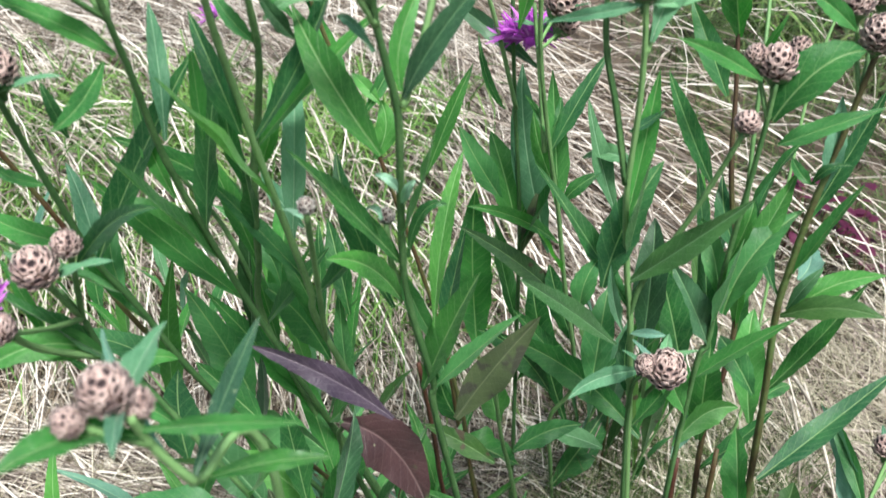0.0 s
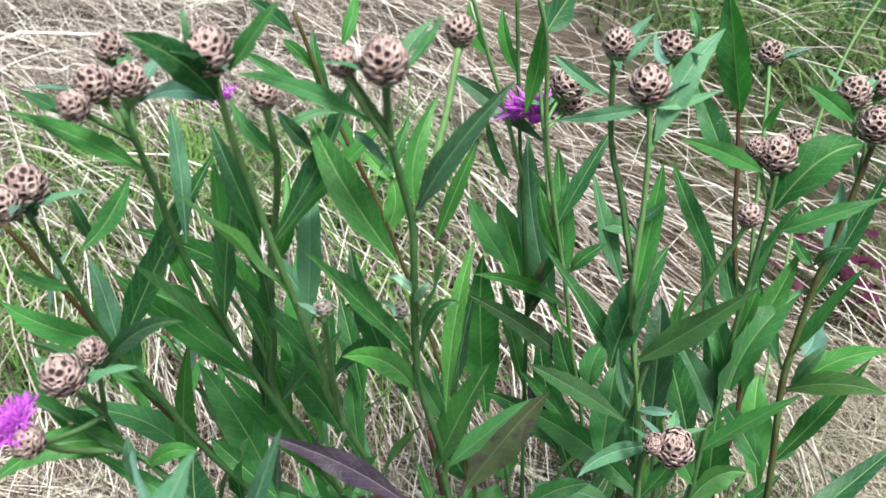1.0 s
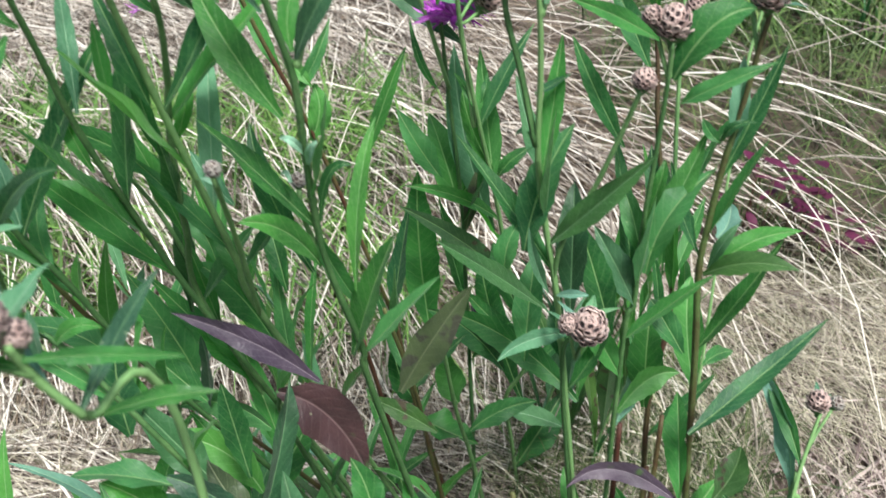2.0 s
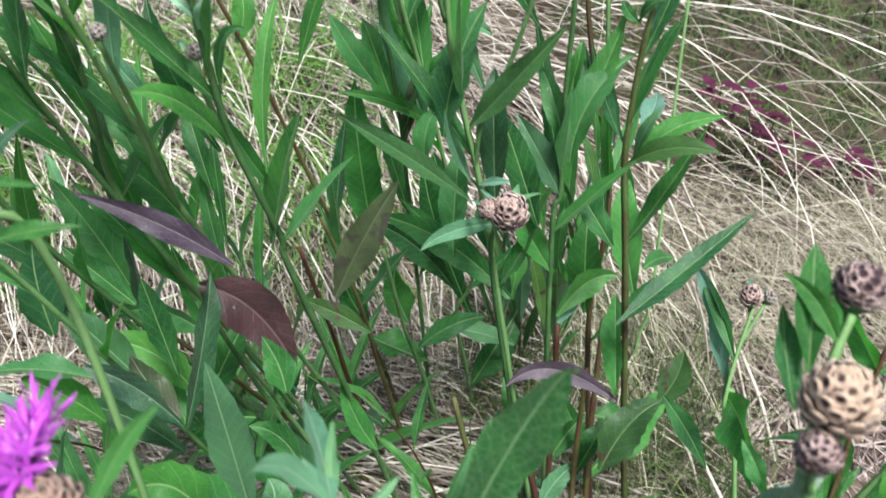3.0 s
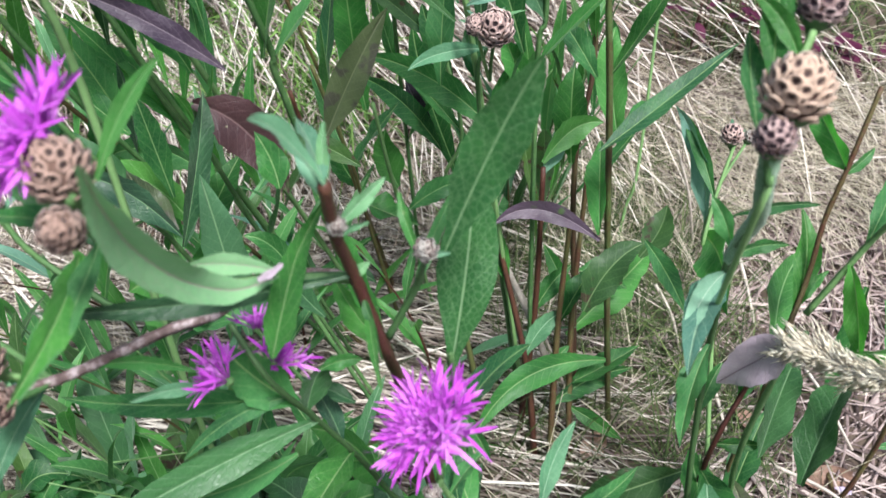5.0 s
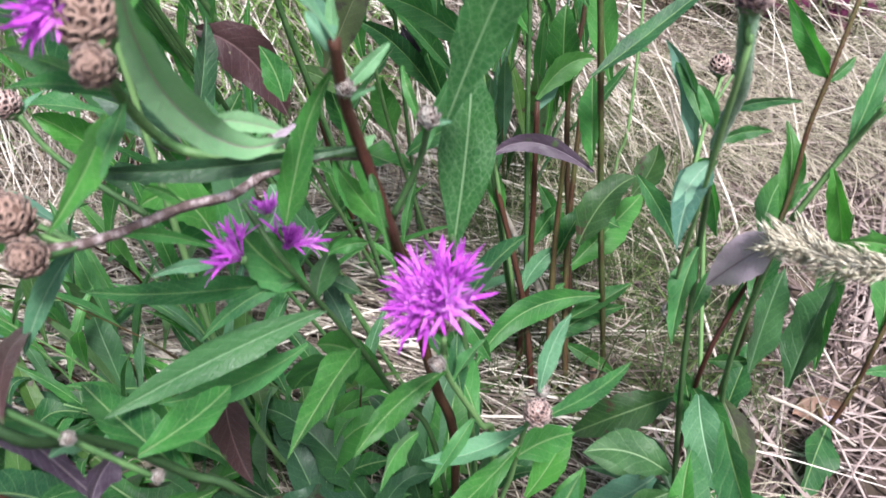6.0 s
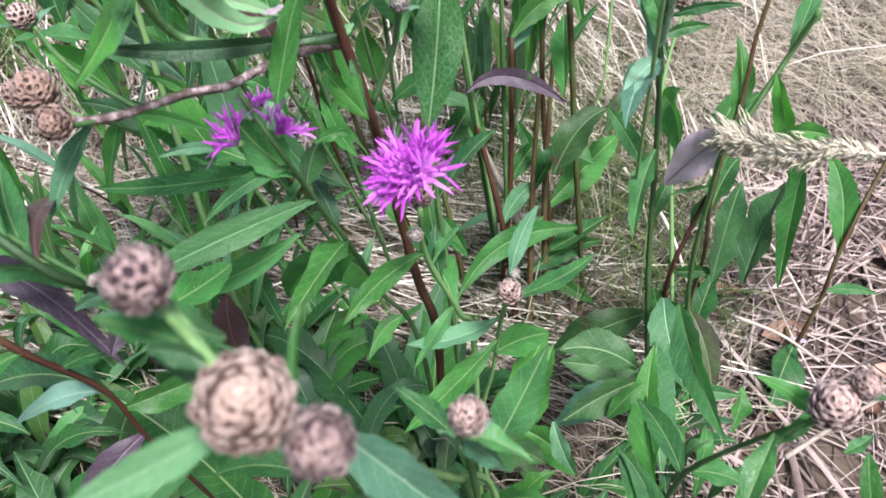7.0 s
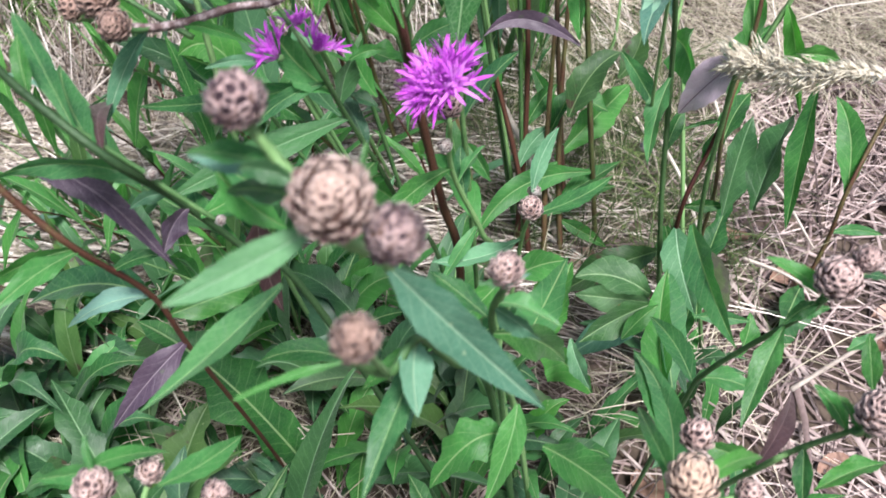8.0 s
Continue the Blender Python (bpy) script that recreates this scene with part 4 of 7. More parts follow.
leaf(p, (.1200, .2849, .3574), (.1148, .2930, .3795), (.1120, .3096, .3856), (-0.45, -0.62, 0.64), 10, 'bright')
leaf(p, (.1189, .2893, .2834), (.1050, .2838, .3130), (.1003, .2838, .3277), (-0.17, -0.74, 0.65), 12)
leaf(p, (.1193, .2838, .3806), (.1223, .2822, .3997), (.1246, .2870, .4077), (-0.45, -0.67, 0.59), 6)
leaf(p, (.1308, .3277, .2187), (.1501, .3385, .2339), (.1685, .3398, .2365), (0.09, -0.90, 0.43), 16, 'bright')
leaf(p, (.1311, .3281, .2083), (.1445, .3517, .2186), (.1617, .3726, .2186), (0.60, -0.55, 0.59), 15, 'blue')
stem(p, [(.1193, .2803, .4469), (.1195, .2818, .4515), (.1197, .2833, .4620)], 0.9, 0.8)
head(p, (.1197, .2834, .4675), 6.9, (-0.01, 0.00, 1.00), 'brown')
stem(p, [(.1193, .2803, .4469), (.1167, .2830, .4547), (.1131, .2858, .4662)], 0.9, 0.8)
head(p, (.1122, .2857, .4694), 4.2, (-0.29, -0.01, 0.96), 'brown')
stem(p, [(.1193, .2803, .4469), (.1239, .2860, .4547), (.1292, .2917, .4664)], 0.9, 0.8)
head(p, (.1299, .2920, .4697), 4.2, (0.22, 0.07, 0.97), 'brown')
stem(p, [(.1169, .2836, .0000), (.1264, .3007, .1197), (.1276, .3093, .2291)], 2.5, 1.5, 'red')
leaf(p, (.1264, .3007, .1197), (.1389, .3101, .1349), (.1521, .3184, .1411), (-0.02, -0.76, 0.65), 13)
p = plant((.1841, .2857, .0000))
stem(p, [(.1841, .2857, .0000), (.1700, .2927, .1428), (.1560, .2917, .2857), (.1500, .2930, .3427), (.1504, .2936, .3692), (.1524, .2944, .3993), (.1560, .2950, .4243), (.1583, .2956, .4474), (.1606, .2962, .4667)], 2.1, 1.0, 'olive')
stem_leaves(p, 4, 710)
leaf(p, (.1520, .2930, .3430), (.1670, .2810, .3572), (.1867, .2730, .3578), (-0.31, -0.64, 0.71), 11, 'g2')
leaf(p, (.1546, .2930, .3430), (.1707, .2924, .3603), (.1969, .2983, .3616), (-0.46, -0.58, 0.67), 11)
leaf(p, (.1555, .2935, .3628), (.1630, .3020, .3655), (.1694, .3191, .3652), (-0.37, -0.66, 0.66), 11, 'blue')
leaf(p, (.1539, .2931, .3464), (.1566, .2875, .3646), (.1616, .2872, .3744), (-0.26, -0.57, 0.78), 6, 'blue')
leaf(p, (.1552, .2946, .4078), (.1553, .2962, .4289), (.1570, .3048, .4450), (-0.31, -0.74, 0.59), 8, 'blue')
leaf(p, (.1504, .2962, .4749), (.1381, .2924, .4846), (.1282, .2944, .4904), (-0.28, -0.88, 0.39), 7)
leaf(p, (.1498, .2946, .4107), (.1529, .2904, .4204), (.1626, .2920, .4207), (-0.49, -0.69, 0.53), 4)
leaf(p, (.1498, .2946, .4107), (.1461, .2990, .4134), (.1466, .3111, .4142), (-0.25, -0.74, 0.63), 5)
leaf(p, (.1436, .2542, .2782), (.1802, .2753, .2908), (.2225, .2994, .3077), (-0.16, -0.33, 0.93), 12)
leaf(p, (.1562, .2768, .1992), (.1219, .2892, .2149), (.0942, .2824, .2092), (0.00, -0.87, 0.49), 12, 'purple')
leaf(p, (.1730, .2836, .0848), (.1177, .2702, .0893), (.0797, .2375, .0730), (0.23, -0.66, 0.71), 18)
leaf(p, (.1549, .3249, .0668), (.1954, .3507, .0862), (.2286, .3855, .0859), (0.39, -0.68, 0.62), 25)
leaf(p, (.1551, .2746, .2054), (.1594, .3030, .2243), (.1654, .3310, .2303), (-0.77, -0.14, 0.62), 17)
stem(p, [(.1585, .2957, .4494), (.1566, .3008, .4606), (.1538, .3059, .4774)], 0.9, 0.8)
head(p, (.1530, .3061, .4821), 6.0, (-0.16, 0.05, 0.99), 'brown')
stem(p, [(.1585, .2957, .4494), (.1632, .3061, .4607), (.1680, .3165, .4767)], 0.9, 0.8)
head(p, (.1686, .3173, .4809), 5.3, (0.13, 0.18, 0.97), 'brown')
head(p, (.1592, .2948, .4739), 7.0, (-0.08, -0.21, 0.97), 'brown')
p = plant((.1634, .3077, .0000))
stem(p, [(.1634, .3077, .0000), (.1593, .3316, .1013), (.1553, .3474, .2026), (.1644, .3624, .2752), (.1505, .3821, .3660), (.1476, .3912, .4052), (.1441, .4024, .4469)], 2.1, 1.0, 'olive')
stem_leaves(p, 4, 711)
leaf(p, (.1460, .3985, .4334), (.1349, .3917, .4683), (.1261, .3901, .5007), (-0.50, -0.79, 0.35), 16)
leaf(p, (.1432, .3912, .4052), (.1328, .3986, .4273), (.1235, .4143, .4484), (-0.26, -0.77, 0.59), 13)
leaf(p, (.1584, .3962, .4250), (.1589, .3884, .4377), (.1623, .3854, .4493), (-0.21, -0.91, 0.36), 4)
leaf(p, (.1827, .3511, .2125), (.1746, .3599, .2598), (.1796, .3772, .2790), (-0.22, -0.73, 0.64), 19, 'bright')
leaf(p, (.1876, .3549, .2278), (.1992, .3640, .2276), (.2170, .3818, .2137), (-0.28, -0.59, 0.75), 10)
leaf(p, (.1530, .3474, .2021), (.1504, .3503, .2425), (.1529, .3604, .2640), (-0.33, -0.64, 0.69), 21)
leaf(p, (.1199, .4024, .4703), (.1186, .4050, .4778), (.1177, .4150, .4816), (-0.35, -0.89, 0.29), 5, 'bright')
leaf(p, (.1583, .3722, .3244), (.1507, .3788, .3426), (.1505, .3935, .3588), (-0.23, -0.68, 0.69), 12)
leaf(p, (.1632, .3436, .1115), (.1804, .3382, .1087), (.1974, .3326, .1009), (0.25, -0.15, 0.96), 24)
stem(p, [(.1644, .3624, .2752), (.1594, .3786, .3610), (.1598, .3949, .4129), (.1631, .4111, .4371), (.1672, .4274, .4486)], 1.3, 0.9)
head(p, (.1681, .4302, .4528), 6.5, (0.04, 0.11, 0.99), 'brown')
stem(p, [(.1356, .2586, .0000), (.1403, .2907, .1076), (.1457, .3060, .1961)], 2.5, 1.5, 'red')
leaf(p, (.1407, .2920, .1149), (.1542, .3029, .1341), (.1662, .3153, .1428), (-0.57, -0.29, 0.77), 15)
leaf(p, (.1379, .2746, .0538), (.1686, .2926, .0550), (.2016, .3058, .0471), (0.41, -0.71, 0.57), 17)
stem(p, [(.1503, .2619, .0000), (.1520, .3025, .1042), (.1617, .3386, .2037)], 2.5, 1.5, 'red')
leaf(p, (.1528, .3055, .1124), (.1452, .3211, .1313), (.1362, .3361, .1462), (-0.23, -0.77, 0.59), 12)
leaf(p, (.1510, .2788, .0434), (.1675, .2683, .0373), (.1857, .2608, .0248), (-0.02, -0.73, 0.68), 11)
leaf(p, (.1513, .2855, .0608), (.1766, .2901, .0722), (.2006, .2995, .0786), (-0.34, -0.01, 0.94), 19)
p = plant((.2300, .4700, .0000))
stem(p, [(.2300, .4700, .0000), (.2389, .4869, .0441), (.2477, .4958, .0881), (.2610, .5494, .2635), (.2700, .5734, .3373), (.2887, .5935, .3949), (.3133, .6098, .4347)], 1.6, 0.9)
p = plant((.0000, .3600, .0000))
stem(p, [(.0000, .3600, .0000), (-.0507, .3168, .1617), (-.1014, .2657, .3233), (-.1139, .2459, .3857), (-.1202, .2368, .4131), (-.1213, .2263, .4436), (-.1211, .2177, .4671), (-.1200, .2083, .4895)], 1.6, 0.9)
stem_leaves(p, 4, 713)
leaf(p, (-.1202, .2377, .4097), (-.1231, .2446, .4299), (-.1330, .2598, .4404), (0.35, -0.64, 0.68), 8, 'blue')
leaf(p, (-.1195, .2342, .4217), (-.1425, .2391, .4243), (-.1655, .2518, .4263), (0.35, -0.79, 0.50), 9)
leaf(p, (-.1214, .2229, .4529), (-.1288, .2181, .4585), (-.1371, .2190, .4643), (0.17, -0.66, 0.73), 4)
leaf(p, (-.1168, .2441, .3902), (-.1231, .2546, .4065), (-.1255, .2741, .4135), (0.40, -0.70, 0.59), 7)
head(p, (-.1204, .2122, .4955), 6.0, (-0.05, 0.07, 1.00), 'brown')
head(p, (-.1241, .2051, .4938), 5.1, (-0.27, -0.34, 0.90), 'brown')
p = plant((.0300, .2500, .0000))
stem(p, [(.0300, .2500, .0000), (-.0338, .2351, .1836), (-.0977, .2122, .3672), (-.1115, .2090, .3939), (-.1144, .2066, .4121), (-.1178, .2045, .4263)], 1.4, 0.9)
stem_leaves(p, 3, 714)
leaf(p, (-.1115, .2045, .4335), (-.0911, .1925, .4586), (-.0736, .1845, .4688), (0.50, -0.60, 0.63), 6)
leaf(p, (-.1115, .2090, .3939), (-.1260, .1970, .4105), (-.1490, .1890, .4001), (0.36, -0.70, 0.62), 11, 'bright')
leaf(p, (-.1139, .2098, .3790), (-.1096, .2042, .3962), (-.1082, .2041, .4068), (0.21, -0.54, 0.82), 5, 'blue')
leaf(p, (-.1279, .2064, .4021), (-.1272, .2008, .4252), (-.1305, .2005, .4417), (0.27, -0.72, 0.64), 4)
leaf(p, (-.1080, .2101, .3843), (-.0970, .2069, .3960), (-.0886, .2096, .3930), (0.16, -0.70, 0.69), 6)
leaf(p, (-.0815, .2163, .3011), (-.1047, .2186, .3074), (-.1278, .2212, .3051), (0.09, 0.02, 1.00), 12)
leaf(p, (-.0826, .2100, .3155), (-.0641, .2066, .3050), (-.0468, .1994, .2871), (0.00, -0.94, 0.35), 14, 'dark')
stem(p, [(-.1147, .2064, .4136), (-.1130, .1974, .4264), (-.1121, .1883, .4429)], 0.9, 0.8)
head(p, (-.1128, .1872, .4476), 6.1, (-0.14, -0.22, 0.97), 'brown')
stem(p, [(-.1147, .2064, .4136), (-.1104, .2008, .4289), (-.1062, .1951, .4469)], 0.9, 0.8)
head(p, (-.1063, .1948, .4502), 4.1, (-0.03, -0.09, 1.00), 'brown')
stem(p, [(-.1147, .2064, .4136), (-.1130, .1852, .4275), (-.1123, .1640, .4434)], 0.9, 0.8)
head(p, (-.1129, .1626, .4465), 4.3, (-0.20, -0.40, 0.90), 'brown')
stem(p, [(-.1117, .2089, .3945), (-.1198, .1864, .4189), (-.1156, .1640, .4487)], 1.2, 0.9)
head(p, (-.1182, .1658, .4515), 6.5, (-0.50, -0.10, 0.80), 'flower')
p = plant((-.0300, .2000, .0000))
stem(p, [(-.0300, .2000, .0000), (-.0400, .1400, .2000), (-.0430, .1426, .4154), (-.0532, .1218, .4383), (-.0520, .1153, .4458), (-.0569, .1127, .4589), (-.0577, .1091, .4706)], 1.4, 0.9)
leaf(p, (-.0574, .1106, .4657), (-.0433, .1176, .4601), (-.0296, .1254, .4520), (0.59, -0.54, 0.60), 4)
leaf(p, (-.0549, .1138, .4534), (-.0674, .1279, .4597), (-.0766, .1444, .4623), (-0.11, -0.35, 0.93), 3, 'blue')
leaf(p, (-.0572, .1115, .4628), (-.0678, .1036, .4706), (-.0765, .0935, .4720), (0.41, 0.03, 0.91), 7)
leaf(p, (-.0520, .1153, .4458), (-.0481, .1403, .4508), (-.0467, .1657, .4480), (0.37, -0.08, 0.93), 5, 'dark')
leaf(p, (-.0523, .1236, .4364), (-.0383, .1247, .4403), (-.0243, .1262, .4402), (-0.08, -0.40, 0.91), 5)
stem(p, [(-.0570, .1123, .4601), (-.0584, .1118, .4643), (-.0607, .1110, .4724)], 0.9, 0.8)
head(p, (-.0616, .1106, .4763), 4.9, (-0.24, -0.09, 0.97), 'brown')
stem(p, [(-.0570, .1123, .4601), (-.0573, .1117, .4627), (-.0577, .1119, .4680)], 0.9, 0.8)
head(p, (-.0578, .1127, .4705), 3.4, (-0.04, 0.32, 0.95), 'brown')
stem(p, [(-.0570, .1123, .4601), (-.0610, .1096, .4648), (-.0660, .1060, .4716)], 0.9, 0.8)
head(p, (-.0670, .1051, .4736), 3.0, (-0.40, -0.36, 0.84), 'brown')
p = plant((.0100, .3800, .0000))
stem(p, [(.0100, .3800, .0000), (-.0626, .3455, .1582), (-.1352, .3029, .3164), (-.1523, .2793, .4029), (-.1621, .2628, .4544)], 1.6, 0.9, 'red')
p = plant((.0200, .3200, .0000))
stem(p, [(.0200, .3200, .0000), (-.0260, .3172, .1429), (-.0720, .3064, .2859), (-.0817, .3039, .3341), (-.0937, .3011, .3844), (-.1114, .2989, .4186)], 1.6, 0.9)
stem_leaves(p, 4, 717)
leaf(p, (-.1086, .3009, .3768), (-.1205, .2934, .3965), (-.1393, .2909, .4058), (0.42, -0.59, 0.69), 13, 'bright')
leaf(p, (-.0790, .3011, .3935), (-.1009, .2891, .4221), (-.1256, .2811, .4393), (0.36, -0.69, 0.63), 11)
leaf(p, (-.0599, .3032, .3615), (-.0784, .3118, .3696), (-.0991, .3290, .3667), (-0.04, -0.73, 0.69), 8)
leaf(p, (-.0602, .3021, .3849), (-.0696, .3058, .3961), (-.0791, .3171, .4051), (0.28, -0.80, 0.53), 8, 'blue')
leaf(p, (-.0553, .3060, .3049), (-.0664, .2981, .3404), (-.0819, .2950, .3603), (-0.00, -0.73, 0.68), 15)
leaf(p, (-.1369, .3058, .2627), (-.1269, .2938, .3271), (-.1129, .2858, .3811), (0.48, -0.61, 0.63), 11, 'bright')
leaf(p, (-.0905, .3041, .3241), (-.0862, .3042, .3692), (-.0841, .3109, .4017), (0.07, -0.62, 0.78), 10, 'dark')
leaf(p, (-.0964, .3060, .2791), (-.1079, .3120, .3091), (-.1269, .3260, .3341), (0.03, -0.64, 0.77), 19)
leaf(p, (-.1341, .3044, .2934), (-.1592, .3129, .3087), (-.2007, .3300, .2985), (0.32, -0.52, 0.79), 14)
leaf(p, (-.0955, .3075, .2516), (-.0870, .2955, .2945), (-.0836, .2875, .3238), (-0.08, -0.61, 0.79), 7, 'dark')
leaf(p, (-.1117, .3064, .2530), (-.1112, .3054, .2757), (-.1097, .3108, .2844), (-0.03, -0.50, 0.87), 9)
leaf(p, (-.0475, .3086, .2759), (-.0488, .3095, .3110), (-.0497, .3173, .3409), (0.02, -0.78, 0.63), 9, 'bright')
leaf(p, (-.0705, .3069, .2778), (-.0860, .3147, .3063), (-.1062, .3309, .3068), (0.21, -0.64, 0.74), 11)
leaf(p, (-.0737, .3032, .3532), (-.0837, .3137, .3715), (-.1080, .3332, .3771), (0.04, -0.78, 0.62), 10)
leaf(p, (-.0436, .3050, .3338), (-.0485, .3155, .3564), (-.0549, .3350, .3686), (-0.13, -0.74, 0.66), 11)
leaf(p, (-.0592, .2880, .2588), (-.0847, .3030, .2633), (-.1130, .3116, .2540), (-0.41, -0.90, 0.16), 20, 'bright')
leaf(p, (-.0525, .2839, .2318), (-.0654, .3060, .2640), (-.0784, .3281, .2882), (0.44, -0.60, 0.67), 13)
p = plant((.0550, .1400, .0000))
stem(p, [(.0550, .1400, .0000), (.0582, .1104, .1810), (.0509, .1034, .2365), (.0433, .1015, .2974), (.0399, .0827, .3407), (.0345, .0809, .3706), (.0322, .0729, .3913), (.0322, .0654, .4125)], 2.1, 1.4, 'red')
leaf(p, (.0322, .0654, .4125), (.0253, .0645, .4263), (.0209, .0582, .4341), (0.88, -0.33, 0.35), 5, 'blue')
leaf(p, (.0322, .0654, .4125), (.0282, .0828, .4113), (.0230, .0999, .4077), (0.48, 0.25, 0.84), 6, 'blue')
leaf(p, (.0322, .0666, .4090), (.0316, .0760, .4133), (.0317, .0853, .4151), (-0.18, -0.31, 0.93), 3, 'blue')
leaf(p, (.0322, .0717, .3948), (.0386, .0749, .3997), (.0446, .0789, .4033), (0.26, -0.89, 0.38), 4, 'blue')
long_leaf(p, [(.0127, .0660, .3584), (.0160, .0700, .3684), (.0222, .0750, .3849), (.0307, .0780, .3992)], (0.10, -0.76, 0.65), 8, 'g', 0.45)
leaf(p, (.0394, .1000, .3243), (.0329, .1000, .3514), (.0287, .1000, .3740), (0.04, -0.73, 0.68), 6)
leaf(p, (.0322, .0679, .4055), (.0287, .0720, .4114), (.0257, .0765, .4142), (0.04, -0.70, 0.71), 4, 'blue')
leaf(p, (.0343, .0802, .3723), (-.0062, .0674, .3782), (-.0354, .0580, .3884), (0.35, -0.89, 0.30), 6, 'dark')
leaf(p, (.0345, .0809, .3706), (.0364, .0823, .3721), (.0386, .0831, .3732), (-0.01, -0.75, 0.66), 3, 'blue')
leaf(p, (.0358, .0813, .3631), (.0378, .0752, .3589), (.0401, .0692, .3504), (-0.46, -0.71, 0.53), 3)
leaf(p, (.0368, .0816, .3581), (.0380, .0675, .3598), (.0400, .0535, .3576), (-0.32, -0.06, 0.95), 3)
leaf(p, (.0405, .0858, .3335), (.0304, .1006, .3389), (.0242, .1173, .3368), (-0.62, -0.39, 0.68), 8)
leaf(p, (.0322, .0729, .3913), (.0361, .0742, .3927), (.0402, .0746, .3936), (0.19, -0.98, 0.08), 2, 'blue')
stem(p, [(.0322, .0722, .3934), (.0318, .0742, .3949), (.0313, .0764, .3976)], 0.9, 0.8)
head(p, (.0312, .0766, .3988), 1.5, (-0.07, 0.18, 0.98), 'bud')
stem(p, [(.0322, .0722, .3934), (.0325, .0715, .3936), (.0328, .0703, .3955)], 0.9, 0.8)
head(p, (.0329, .0699, .3972), 2.2, (0.07, -0.28, 0.96), 'bud')
stem(p, [(.0410, .0844, .3425), (.0496, .0822, .3633), (.0526, .0760, .3796)], 1.1, 0.9)
leaf(p, (.0521, .0770, .3769), (.0486, .0831, .3857), (.0473, .0899, .3903), (-0.38, -0.73, 0.57), 3)
leaf(p, (.0488, .0823, .3616), (.0562, .0958, .3714), (.0636, .1093, .3765), (0.51, -0.61, 0.60), 4)
leaf(p, (.0526, .0760, .3796), (.0557, .0765, .3805), (.0590, .0765, .3805), (0.00, -0.88, 0.47), 2, 'blue')
head(p, (.0528, .0757, .3828), 2.8, (0.07, -0.21, 0.97), 'bud')
stem(p, [(.0346, .0838, .3678), (.0160, .0823, .3700), (-.0018, .0805, .3719), (-.0157, .0814, .3769), (-.0195, .0691, .4000), (-.0150, .0551, .4217)], 1.6, 1.4)
long_leaf(p, [(.0008, .0300, .4460), (-.0018, .0380, .4305), (-.0021, .0460, .4139), (.0020, .0540, .3981), (.0096, .0610, .3880), (.0190, .0660, .3867)], (0.20, -0.74, 0.64), 9, 'pale', 0.5)
leaf(p, (.0017, .0580, .3989), (.0097, .0640, .3931), (.0186, .0680, .3862), (0.16, -0.75, 0.64), 5, 'pale')
leaf(p, (.0152, .0600, .3915), (.0176, .0630, .3903), (.0202, .0660, .3905), (0.16, -0.61, 0.78), 2, 'lilac')
leaf(p, (-.0192, .0701, .3981), (-.0211, .0480, .3962), (-.0257, .0266, .3951), (0.21, -0.10, 0.97), 6, 'bright')
leaf(p, (-.0195, .0691, .4000), (-.0357, .0756, .4007), (-.0521, .0815, .3966), (-0.21, -0.31, 0.93), 6)
leaf(p, (-.0195, .0691, .4000), (-.0426, .0924, .3968), (-.0652, .1162, .3889), (-0.72, -0.69, 0.01), 9)
leaf(p, (-.0108, .0599, .4211), (-.0026, .0638, .4350), (.0062, .0660, .4441), (-0.08, -0.95, 0.31), 4, 'bright')
leaf(p, (-.0234, .0665, .3968), (-.0226, .0457, .3976), (-.0272, .0255, .3955), (0.80, -0.09, 0.59), 8)
stem(p, [(-.0188, .0669, .4035), (-.0174, .0630, .4083), (-.0168, .0598, .4184)], 0.9, 0.8)
head(p, (-.0177, .0605, .4236), 6.7, (-0.16, 0.13, 0.98), 'rust')
stem(p, [(-.0188, .0669, .4035), (-.0164, .0579, .4105), (-.0137, .0466, .4199)], 0.9, 0.8)
head(p, (-.0133, .0442, .4222), 4.2, (0.12, -0.70, 0.70), 'rust')
head(p, (-.0268, .0684, .4294), 10.9, (-0.70, -0.10, 0.70), 'flower')
stem(p, [(.0348, .0855, .3652), (.0199, .0985, .3564), (.0033, .1021, .3489), (-.0055, .0904, .3511), (-.0163, .0811, .3557), (-.0292, .0701, .3584), (-.0377, .0604, .3627), (-.0448, .0523, .3688)], 1.6, 1.3, 'wood')
leaf(p, (-.0389, .0590, .3637), (-.0490, .0530, .3531), (-.0578, .0451, .3387), (-0.23, -0.76, 0.60), 7, 'blue')
leaf(p, (-.0163, .0811, .3557), (-.0221, .0843, .3586), (-.0285, .0860, .3602), (-0.29, -0.93, 0.23), 4)
leaf(p, (-.0327, .0661, .3602), (-.0225, .0729, .3527), (-.0106, .0763, .3432), (0.59, -0.74, 0.32), 4)
stem(p, [(-.0384, .0596, .3633), (-.0423, .0582, .3658), (-.0482, .0560, .3728)], 0.9, 0.8)
head(p, (-.0500, .0551, .3773), 6.2, (-0.38, -0.18, 0.91), 'rust')
stem(p, [(-.0384, .0596, .3633), (-.0408, .0546, .3655), (-.0436, .0472, .3706)], 0.9, 0.8)
head(p, (-.0441, .0448, .3735), 4.8, (-0.13, -0.63, 0.77), 'rust')
stem(p, [(-.0384, .0596, .3633), (-.0514, .0722, .3583), (-.0669, .0851, .3561)], 0.9, 0.8)
head(p, (-.0694, .0853, .3589), 4.7, (-0.66, 0.06, 0.75), 'rust')
stem(p, [(-.0410, .1149, .3263), (-.0641, .1273, .3381), (-.0716, .1296, .3475), (-.0759, .1322, .3573)], 1.2, 0.9)
